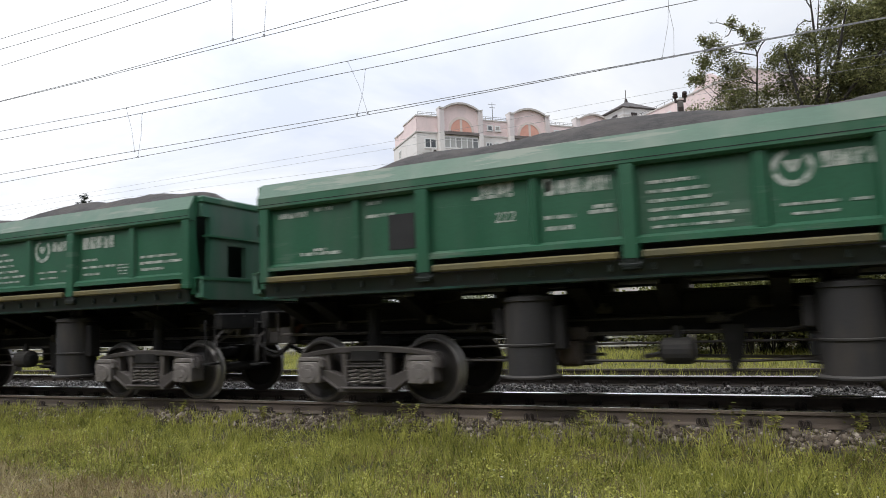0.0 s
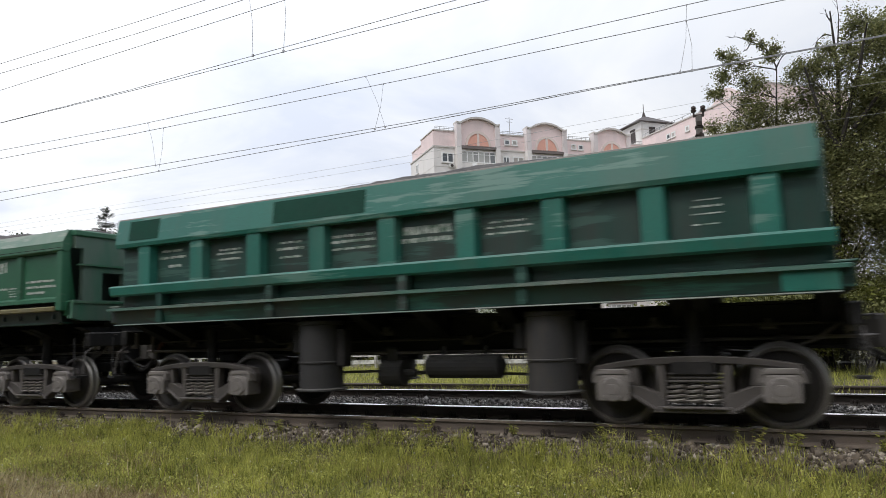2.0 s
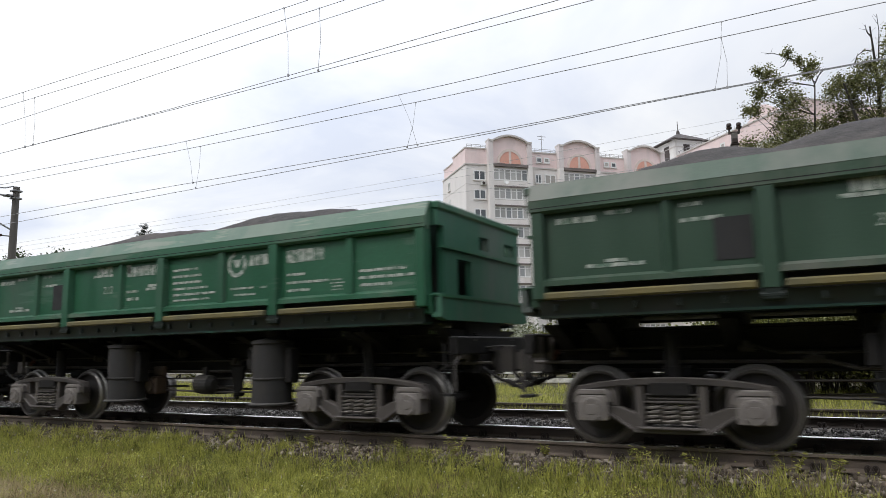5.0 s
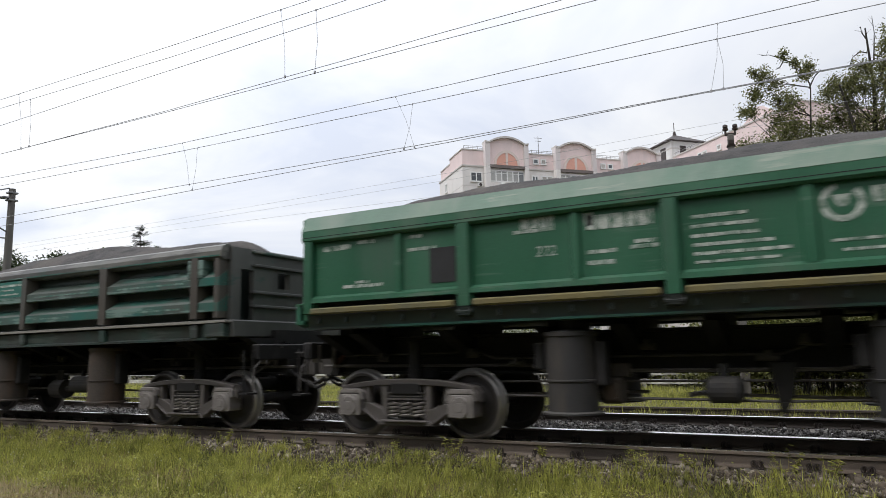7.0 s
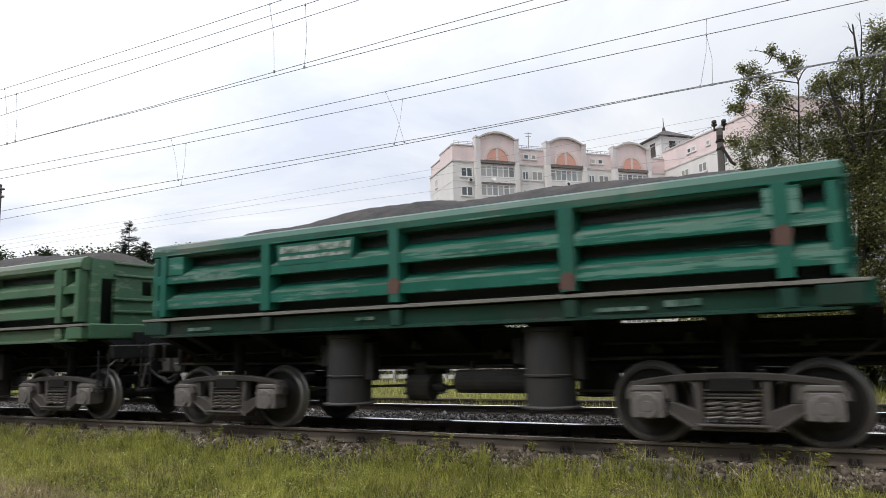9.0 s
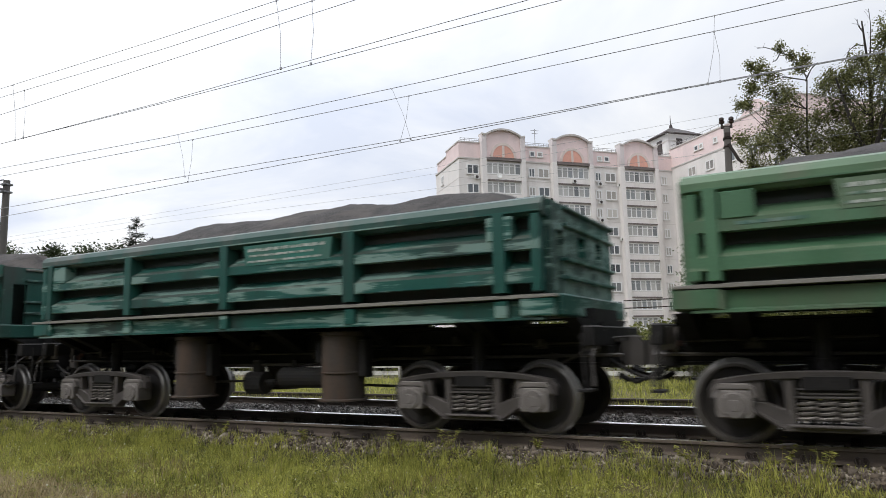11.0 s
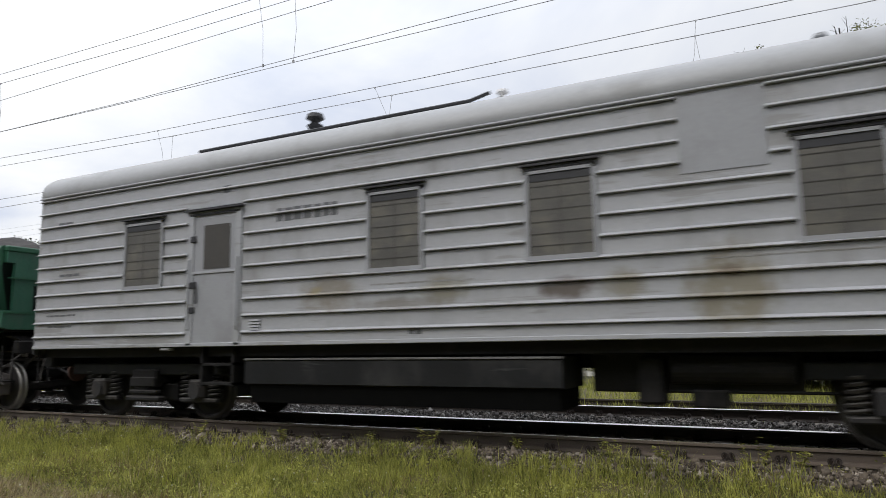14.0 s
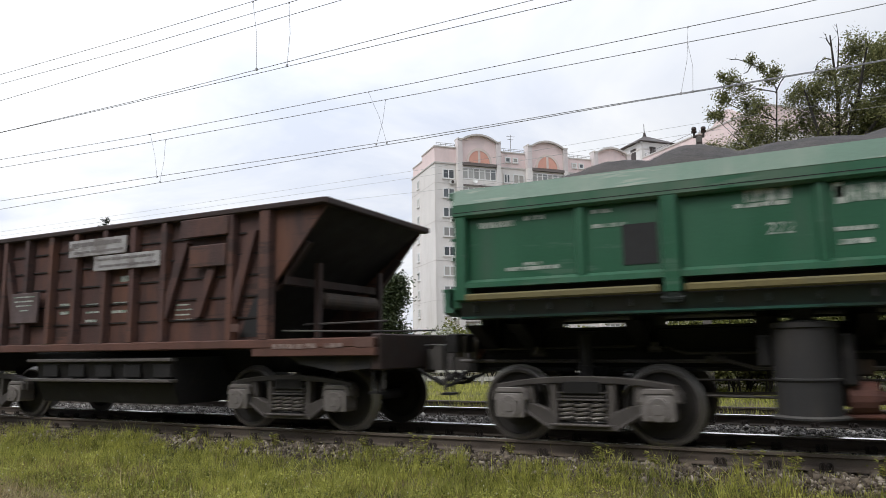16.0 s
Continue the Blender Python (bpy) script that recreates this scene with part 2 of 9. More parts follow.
# ---- materials ----
def leaf_mat(name, dark, light, through=0.35, rough=0.55):
    """Leaves and blades: every island has its own shade between two colours; some light goes through."""
    m = bpy.data.materials.new(name)
    m.use_nodes = True
    n, l = m.node_tree.nodes, m.node_tree.links
    b = n["Principled BSDF"]
    geo = n.new("ShaderNodeNewGeometry")
    co = n.new("ShaderNodeTexCoord")
    no = n.new("ShaderNodeTexNoise"); no.inputs["Scale"].default_value = 0.9; no.inputs["Detail"].default_value = 3
    l.new(co.outputs["Object"], no.inputs["Vector"])
    tuft = n.new("ShaderNodeTexNoise"); tuft.inputs["Scale"].default_value = 6.5; tuft.inputs["Detail"].default_value = 2
    l.new(co.outputs["Object"], tuft.inputs["Vector"])
    tm = n.new("ShaderNodeMath"); tm.operation = "MULTIPLY_ADD"; tm.inputs[1].default_value = 1.5
    l.new(tuft.outputs["Fac"], tm.inputs[0]); l.new(no.outputs["Fac"], tm.inputs[2])
    half = n.new("ShaderNodeMath"); half.operation = "MULTIPLY"; half.inputs[1].default_value = 0.7
    l.new(geo.outputs["Random Per Island"], half.inputs[0])
    ad = n.new("ShaderNodeMath"); ad.operation = "ADD"
    l.new(half.outputs[0], ad.inputs[0]); l.new(tm.outputs[0], ad.inputs[1])
    mr = n.new("ShaderNodeMapRange")
    for i, v in ((1, 1.05), (2, 2.15), (3, 0.0), (4, 1.0)):
        mr.inputs[i].default_value = v
    l.new(ad.outputs[0], mr.inputs[0])
    r = n.new("ShaderNodeValToRGB")
    r.color_ramp.elements[0].color = (*dark, 1)
    r.color_ramp.elements[1].color = (*light, 1)
    l.new(mr.outputs[0], r.inputs[0])
    l.new(r.outputs[0], b.inputs["Base Color"])
    b.inputs["Roughness"].default_value = rough
    b.inputs["Specular IOR Level"].default_value = 0.25
    tr = n.new("ShaderNodeBsdfTranslucent")
    l.new(r.outputs[0], tr.inputs["Color"])
    mx = n.new("ShaderNodeMixShader"); mx.inputs[0].default_value = through
    l.new(b.outputs[0], mx.inputs[1]); l.new(tr.outputs[0], mx.inputs[2])
    l.new(mx.outputs[0], n["Material Output"].inputs["Surface"])
    return m


def glass_mat(name, tint=(0.07, 0.078, 0.085), curtain=(0.60, 0.575, 0.53), rough=0.06):
    """Panes of a far house: dark rooms behind some, drawn curtains behind others; a paler tint paints in reflected sky.
    """
    m = bpy.data.materials.new(name)
    m.use_nodes = True
    n, l = m.node_tree.nodes, m.node_tree.links
    b = n["Principled BSDF"]
    info = n.new("ShaderNodeObjectInfo")
    geo = n.new("ShaderNodeNewGeometry")
    ad = n.new("ShaderNodeMath"); ad.operation = "ADD"
    l.new(info.outputs["Random"], ad.inputs[0]); l.new(geo.outputs["Random Per Island"], ad.inputs[1])
    fr = n.new("ShaderNodeMath"); fr.operation = "FRACT"
    l.new(ad.outputs[0], fr.inputs[0])
    r = n.new("ShaderNodeValToRGB")
    r.color_ramp.elements[0].color = (*tint, 1)
    r.color_ramp.elements[1].color = (*curtain, 1)
    r.color_ramp.elements.new(0.28).color = (*[c * 2.2 for c in tint], 1)
    r.color_ramp.elements.new(0.45).color = (*[c * 0.62 for c in curtain], 1)
    l.new(fr.outputs[0], r.inputs[0])
    l.new(r.outputs[0], b.inputs["Base Color"])
    b.inputs["Roughness"].default_value = rough
    return m


M_GRASS_GROUND = mat("meadow_soil", (0.050, 0.050, 0.018), 0.95, spread=0.5, grain=1.3, fine=30, bump=0.5, dirt=(0.15, 0.11, 0.06), dirt_amount=0.45, dirt_scale=0.7, coord="Object")
M_BALLAST = mat("ballast_bed", (0.062, 0.052, 0.042), 0.95, spread=0.5, grain=14, fine=45, bump=0.9)


def stone_mat(name, shades):
    """Loose stones: every stone its own shade, with fine grain."""
    m = mat(name, (0.12, 0.11, 0.10), 0.9, spread=0.3, grain=20, fine=140, bump=0.4)
    n, l = m.node_tree.nodes, m.node_tree.links
    geo = n.new("ShaderNodeNewGeometry")
    r = n.new("ShaderNodeValToRGB")
    r.color_ramp.elements[0].color = (*shades[0], 1)
    r.color_ramp.elements[1].color = (*shades[-1], 1)
    for i, c in enumerate(shades[1:-1]):
        r.color_ramp.elements.new((i + 1) / (len(shades) - 1)).color = (*c, 1)
    l.new(geo.outputs["Random Per Island"], r.inputs[0])
    vm = next(q for q in n if q.type == "VECT_MATH" and q.operation == "SCALE" and q.outputs[0].links and q.outputs[0].links[0].to_socket.name == "Base Color")
    l.new(r.outputs[0], vm.inputs[0])
    return m


M_STONES = stone_mat("mixed_ballast_stones", [(0.024, 0.016, 0.010), (0.100, 0.076, 0.052), (0.175, 0.142, 0.107), (0.038, 0.027, 0.019), (0.40, 0.345, 0.28)])
M_STONES_PALE = stone_mat("clean_granite_stones", [(0.015, 0.0125, 0.011), (0.070, 0.062, 0.055), (0.165, 0.152, 0.138), (0.022, 0.018, 0.016), (0.40, 0.38, 0.35)])
M_RAIL = mat("rusty_rail_steel", (0.142, 0.113, 0.089), 0.75, spread=0.35, grain=3, fine=90, bump=0.3, dirt=(0.12, 0.108, 0.094), dirt_amount=0.25, dirt_scale=1.1)
M_RAIL_WEB = mat("darker_rail_web", (0.094, 0.073, 0.057), 0.75, spread=0.35, grain=2, fine=90, bump=0.3, dirt=(0.11, 0.095, 0.08), dirt_amount=0.3, dirt_scale=1.4)
M_RAIL_DARK = mat("dark_oily_rail_steel", (0.050, 0.038, 0.030), 0.75, spread=0.3, grain=3, fine=90, bump=0.3)
M_RAILTOP = mat("polished_rail_head", (0.68, 0.67, 0.645), 0.26, metal=1.0, spread=0.12, grain=2, fine=60, bump=0.03)
M_SLEEPER = mat("weathered_concrete", (0.165, 0.148, 0.125), 0.9, spread=0.22, grain=5, fine=70, bump=0.35, dirt=(0.13, 0.10, 0.07), dirt_amount=0.45, dirt_scale=4)
M_CLIP = mat("rusty_iron", (0.034, 0.024, 0.019), 0.8, spread=0.4, grain=12, fine=120, bump=0.3)
M_POLE = mat("pole_concrete", (0.115, 0.105, 0.096), 0.9, spread=0.18, grain=2.5, fine=50, bump=0.25, streak=True, dirt=(0.13, 0.125, 0.11), dirt_amount=0.4)
M_STEEL = mat("galvanised_steel", (0.22, 0.22, 0.22), 0.55, metal=0.6, spread=0.2, grain=4, fine=60)
M_WIRE = mat("weathered_copper_wire", (0.34, 0.34, 0.345), 0.6, metal=0.4, spread=0.1)
M_PORCELAIN = mat("brown_porcelain", (0.035, 0.02, 0.015), 0.2, spread=0.15)
M_PINK = mat("pink_plaster", (0.81, 0.665, 0.65), 0.9, spread=0.07, grain=0.8, fine=8, bump=0.1, streak=True, dirt=(0.68, 0.575, 0.57), dirt_amount=0.3, dirt_scale=0.35)
M_GREYWALL = mat("pale_grey_plaster", (0.765, 0.735, 0.712), 0.9, spread=0.07, grain=0.7, fine=8, bump=0.1, streak=True, dirt=(0.63, 0.595, 0.56), dirt_amount=0.3, dirt_scale=0.3)
M_TOWER = mat("white_tower_plaster", (0.75, 0.74, 0.73), 0.9, spread=0.08, grain=0.8, fine=8, bump=0.1, streak=True, dirt=(0.5, 0.48, 0.46), dirt_amount=0.3, dirt_scale=0.4)
M_PIER = mat("pink_grey_plaster", (0.69, 0.635, 0.63), 0.9, spread=0.07, grain=0.8, fine=8, bump=0.1, streak=True, dirt=(0.5, 0.45, 0.44), dirt_amount=0.3, dirt_scale=0.4)
M_LEDGE = mat("brown_ledge_sheet", (0.16, 0.135, 0.125), 0.6, spread=0.2, grain=1.5, fine=20)
M_TRIM = mat("grey_beige_trim", (0.56, 0.53, 0.505), 0.85, spread=0.1, grain=1.5, fine=12, bump=0.1)
M_CREAM = mat("cream_arch_paint", (0.70, 0.60, 0.555), 0.85, spread=0.08, grain=1.5, fine=10, bump=0.1)
M_SALMON = mat("salmon_gable_paint", (0.72, 0.385, 0.305), 0.85, spread=0.08, grain=1.5, fine=10, bump=0.1)
M_ROOF = mat("dark_roof_sheet", (0.045, 0.033, 0.030), 0.6, spread=0.2, grain=1.5, fine=20)
M_PVC = mat("white_window_frame", (0.78, 0.78, 0.77), 0.4, spread=0.04, bump=0.0)
M_GLASS = glass_mat("window_glass")
# balcony panes: the reflected sky is put into a paler tint
M_GLASS_BAY = glass_mat("balcony_glass", (0.15, 0.16, 0.165), (0.55, 0.55, 0.53), 0.12)
M_AC = mat("white_unit_casing", (0.72, 0.72, 0.70), 0.5, spread=0.06, bump=0.05)
M_BARK = mat("tree_bark", (0.030, 0.025, 0.020), 0.95, spread=0.4, grain=5, fine=40, bump=0.7)
M_LEAF = leaf_mat("broad_leaves", (0.050, 0.060, 0.022), (0.285, 0.285, 0.115), 0.42)
M_LEAF_Y = leaf_mat("yellowish_leaves", (0.048, 0.060, 0.014), (0.23, 0.24, 0.06))
M_NEEDLE = leaf_mat("conifer_needles", (0.010, 0.018, 0.010), (0.030, 0.042, 0.022), 0.15)
M_LEAF_FAR = leaf_mat("far_tree_leaves", (0.018, 0.030, 0.012), (0.075, 0.095, 0.04), 0.25)
M_BLOSSOM = leaf_mat("pale_blossom_leaves", (0.06, 0.08, 0.025), (0.55, 0.56, 0.46), 0.25)
M_BLADE = leaf_mat("grass_blades", (0.066, 0.088, 0.0142), (0.62, 0.605, 0.157), 0.42)
M_BLADE_LIGHT = leaf_mat("sunlit_grass_blades", (0.28, 0.30, 0.040), (0.66, 0.63, 0.17), 0.45)
M_BLADE_DRY = leaf_mat("dry_grass_blades", (0.22, 0.17, 0.08), (0.60, 0.50, 0.30), 0.3)
M_BLADE_BROWN = leaf_mat("brown_weed_stalks", (0.12, 0.095, 0.04), (0.34, 0.25, 0.12), 0.3)
M_HERB = leaf_mat("herb_leaves", (0.056, 0.072, 0.0130), (0.54, 0.535, 0.128), 0.35)
M_FLOWER = leaf_mat("pale_flower_heads", (0.45, 0.44, 0.25), (0.75, 0.74, 0.62), 0.3)
M_FENCE = mat("whitewashed_concrete", (0.55, 0.54, 0.50), 0.9, spread=0.2, grain=3, fine=30, dirt=(0.2, 0.19, 0.16), dirt_amount=0.5, dirt_scale=2)

# ---- ground: one sheet to the horizon, with the ballast bed of the two tracks raised on it ----
def ground_z(x, y):
    n = 0.05 * noise.noise(Vector((x * 0.35, y * 0.35, 0))) + 0.02 * noise.noise(Vector((x * 1.6, y * 1.6, 4)))
    if y < 7.55:
        return -0.43 + n
    if y < 8.3:
        return -0.43 + (y - 7.55) / 0.75 * 0.245 + n * 0.6
    if y < 8.58:
        return -0.188 + n * 0.35
    if y < 8.72:
        return -0.210 + n * 0.2
    if y < 11.5:
        return -0.245 + n * 0.2
    if y < 16.4:
        return -0.232 + n * 0.25
    if y < 17.6:
        return -0.250 - (y - 16.4) / 1.2 * 0.25 + n * 0.5
    return -0.495 + n * (2.0 if y < 60 else 6.0)


def build_ground():
    xs = [-2500, -1200, -600, -300, -150, -90, -60] + [-45 + i * 0.5 for i in range(115)] + [14, 18, 30, 60, 150, 400, 1200, 2500]
    ys = [-2500, -800, -250, -80, -25, -8, -2, 1, 2.5] + [3.5 + i * 0.25 for i in range(20)] + [8.45, 8.6, 8.75, 8.85, 9.5, 11, 12.5, 14, 16, 16.4, 16.8, 17.2, 17.6, 18.5, 20, 22, 25, 28, 32, 38, 46, 60, 90, 140, 250, 500, 1000, 2500]
    bm = bmesh.new()
    grid = [[bm.verts.new((x, y, ground_z(x, y))) for x in xs] for y in ys]
    for j in range(len(ys) - 1):
        for i in range(len(xs) - 1):
            f = bm.faces.new((grid[j][i], grid[j][i + 1], grid[j + 1][i + 1], grid[j + 1][i]))
            f.smooth = True
            f.material_index = 1 if 8.1 < (ys[j] + ys[j + 1]) / 2 < 16.9 else 0
    me = bpy.data.meshes.new("ground")
    bm.to_mesh(me)
    bm.free()
    me.materials.append(M_GRASS_GROUND)
    me.materials.append(M_BALLAST)
    tagged(new("ground", me), "grassy ground with a grey ballast bed under the tracks", "ground", kind="structure")


build_ground()


def scatter(name, material, verts, faces_per, spots, label, category, kind="stuff", parent=None):
    """Joins many small copies. verts: (k, 3) shape; faces_per: faces of the shape (all triangles or all quads); spots: list of 4x4 arrays (n, 4, 4)."""
    k, n = len(verts), len(spots)
    hv = np.concatenate([verts, np.ones((k, 1))], 1)
    co = np.einsum("nij,kj->nki", spots, hv)[:, :, :3].reshape(-1, 3)
    f = np.asarray(faces_per)
    loops = (f[None] + (np.arange(n) * k)[:, None, None]).reshape(-1)
    m = f.shape[1]
    me = bpy.data.meshes.new(name)
    me.vertices.add(len(co)); me.vertices.foreach_set("co", co.astype(np.float32).ravel())
    me.loops.add(len(loops)); me.loops.foreach_set("vertex_index", loops.astype(np.int32))
    me.polygons.add(len(loops) // m)
    me.polygons.foreach_set("loop_start", np.arange(0, len(loops), m, dtype=np.int32))
    me.update(calc_edges=True)
    me.validate()
    me.materials.append(material)
    ob = new(name, me)
    if parent is not None:
        ob.parent = parent
    if label:
        tagged(ob, label, category, kind=kind)
    return ob


def spots_for(pos, yaw, size, tilt_x=None, tilt_y=None):
    """4x4 matrices from positions (n,3), yaw (n), sizes (n,3), tilts."""
    n = len(pos)
    z = np.zeros(n)
    tx = z if tilt_x is None else tilt_x
    ty = z if tilt_y is None else tilt_y
    c, s = np.cos(yaw), np.sin(yaw)
    cx, sx, cy, sy = np.cos(tx), np.sin(tx), np.cos(ty), np.sin(ty)
    one = np.ones(n)
    Rz = np.stack([np.stack([c, -s, z], 1), np.stack([s, c, z], 1), np.stack([z, z, one], 1)], 1)
    Rx = np.stack([np.stack([one, z, z], 1), np.stack([z, cx, -sx], 1), np.stack([z, sx, cx], 1)], 1)
    Ry = np.stack([np.stack([cy, z, sy], 1), np.stack([z, one, z], 1), np.stack([-sy, z, cy], 1)], 1)
    R = Rz @ Rx @ Ry * size[:, None, :]
    M = np.zeros((n, 4, 4))
    M[:, :3, :3], M[:, :3, 3], M[:, 3, 3] = R, pos, 1
    return M


RNG = np.random.default_rng(7)


def ico(r=1.0, jitter=0.25, seed=1):
    bm = bmesh.new()
    bmesh.ops.create_icosphere(bm, subdivisions=1, radius=r)
    rg = np.random.default_rng(seed)
    v = np.array([x.co[:] for x in bm.verts]) * (1 + rg.uniform(-jitter, jitter, (len(bm.verts), 1)))
    f = [[x.index for x in q.verts] for q in bm.faces]
    bm.free()
    return v, f


def shard(seed):
    """A crushed stone: a block with uneven corners, all triangles."""
    rg = np.random.default_rng(seed)
    v = np.array([(i, j, k) for i in (-1, 1) for j in (-1, 1) for k in (-1, 1)], float) * rg.uniform(0.45, 1.15, (8, 3))
    f = [[0, 1, 3], [0, 3, 2], [4, 6, 7], [4, 7, 5], [0, 4, 5], [0, 5, 1], [2, 3, 7], [2, 7, 6], [0, 2, 6], [0, 6, 4], [1, 5, 7], [1, 7, 3]]
    return v, f


def build_stones():
    for seed, n, x0, x1, y0, y1, big in ((1, 12000, -19, 3.2, 8.02, 8.76, 0.019), (7, 14000, -19, 3.2, 8.02, 8.74, 0.015), (6, 5000, -19, 3.2, 8.05, 8.72, 0.020), (2, 8000, -24, 4, 9.0, 10.4, 0.024), (3, 16000, -32, 4.5, 10.6, 13.25, 0.018), (5, 20000, -32, 4.5, 10.58, 13.25, 0.015), (4, 10000, -34, 5, 13.45, 16.6, 0.030)):
        v, f = shard(seed)
        x, y = RNG.uniform(x0, x1, n), RNG.uniform(y0, y1, n)
        zz = np.array([ground_z(a, b) for a, b in zip(x, y)]) + RNG.uniform(-0.01, 0.02, n) + (0.045 if seed in (3, 5) else 0.0)
        sz = big * RNG.lognormal(-0.2, 0.42, (n, 1)) * RNG.uniform(0.6, 1.35, (n, 3))
        scatter("ballast_stones", M_STONES if seed in (1, 2, 6, 7) else M_STONES_PALE, v, f, spots_for(np.stack([x, y, zz], 1), RNG.uniform(0, 6.3, n), sz, RNG.uniform(-1.2, 1.2, n), RNG.uniform(-1.0, 1.0, n)), "loose grey crushed granite stones of the ballast bed", "ballast")


build_stones()


# ---- the two tracks ----
# (towards the middle of the track, up): the head is worn down towards the inner edge
RAIL_PROFILE = [(-0.075, -0.18), (0.075, -0.18), (0.075, -0.168), (0.018, -0.148), (0.010, -0.135), (0.010, -0.048), (0.036, -0.040), (0.036, -0.013),
                (0.010, -0.003), (-0.030, -0.0), (-0.037, -0.006), (-0.036, -0.036), (-0.010, -0.048), (-0.010, -0.135), (-0.018, -0.148), (-0.075, -0.168)]
RAIL_WEAR = [(-0.026, 0.0015), (0.012, 0.0015), (0.039, -0.0095), (0.0392, -0.017), (0.036, -0.017), (0.035, -0.0125), (0.010, -0.003), (-0.026, -0.003)]
RAIL_WEAR_FULL = [(-0.039, -0.013), (-0.039, -0.006), (-0.031, 0.0015), (0.012, 0.0015), (0.039, -0.0095), (0.035, -0.0125), (0.010, -0.003), (-0.029, -0.003), (-0.036, -0.008), (-0.036, -0.013)]


def build_track(axis, label):
    track = tagged(new("railway_track"), label, "railway track", "railway tracks")
    track.location = (0, axis, 0)
    for side in (-1, 1):
        g = Geo().prism([(side * (GAUGE / 2 - u), v) for u, v in RAIL_PROFILE], "x", -420, 260)
        rail = part("rail", g, M_RAIL if axis < 11 else M_RAIL_DARK, track)
        # on the near track the web is darker than head and foot
        rail.data.materials.append(M_RAIL_WEB if axis < 11 else M_RAIL_DARK)
        for p in rail.data.polygons:
            if abs(p.normal.x) < 0.5 and -0.15 < p.center.z < -0.038:
                p.material_index = 1
        # polished by the wheels: the top and the inner edge of the head
        part("running_surface", Geo().prism([(side * (GAUGE / 2 - u), v) for u, v in (RAIL_WEAR if axis < 11 or side > 0 else RAIL_WEAR_FULL)], "x", -420, 260), M_RAILTOP if axis < 11 or side < 0 else M_RAIL_DARK, rail, "worn steel top and inner edge of the rail head")
    # pre-stressed sleeper: deeper under the rails, waisted in the middle
    g = Geo()
    prof = [(-1.35, -0.185), (-0.95, -0.178), (-0.6, -0.178), (-0.25, -0.215), (0.25, -0.215), (0.6, -0.178), (0.95, -0.178), (1.35, -0.185), (1.35, -0.40), (-1.35, -0.40)]
    g.prism(prof, "x", -0.125, 0.125)
    first = part("sleeper", g, M_SLEEPER, track, at=pose(-200, 0, 0))
    sleeper_mesh = first.data
    # elastic clip: base plate, two bolts with nuts, spring bow
    g = Geo()
    g.box(-0.07, 0.07, -0.06, 0.06, -0.178, -0.160, 0.006)
    for dx in (-0.035, 0.035):
        g.cyl((dx, 0, -0.165), (dx, 0, -0.098), 0.011, seg=8)
        g.cyl((dx, 0, -0.140), (dx, 0, -0.112), 0.021, seg=6)
        # spring bow: an upright loop beside the bolt
        g.tube([(dx + 0.030 * math.cos(q), -0.03 + 0.012 * math.sin(q), -0.122 + 0.036 * math.sin(q)) for q in [-1.2 + 5.4 * k / 10 for k in range(11)]], 0.0085, 5)
    clip_mesh = g.mesh("fastening", M_CLIP)
    far = 0
    for i in range(72):
        x = 4.507 - i * SLEEPER_STEP
        s = first if i == 0 else new("sleeper", sleeper_mesh)
        s.parent = track
        s.matrix_basis = pose(x + random.uniform(-0.015, 0.015), random.uniform(-0.02, 0.02), random.uniform(-0.004, 0.004), 0, 0, random.uniform(-0.4, 0.4))
        for y, flip in ((-GAUGE / 2 - 0.105, 0), (-GAUGE / 2 + 0.105, 180), (GAUGE / 2 - 0.105, 0), (GAUGE / 2 + 0.105, 180)):
            c = new("fastening", clip_mesh)
            c.parent = s
            c.matrix_basis = pose(0, y, 0, 0, 0, flip)
    # the rest of the sleepers, too far to tell apart
    g = Geo()
    for i in range(72, 330):
        x = 4.507 - i * SLEEPER_STEP
        g.box(x - 0.125, x + 0.125, -1.35, 1.35, -0.3, -0.183)
    for i in range(1, 90):
        x = 4.507 + i * SLEEPER_STEP
        g.box(x - 0.125, x + 0.125, -1.35, 1.35, -0.3, -0.183)
    tagged(part("far_sleepers", g, M_SLEEPER, track), kind="stuff")


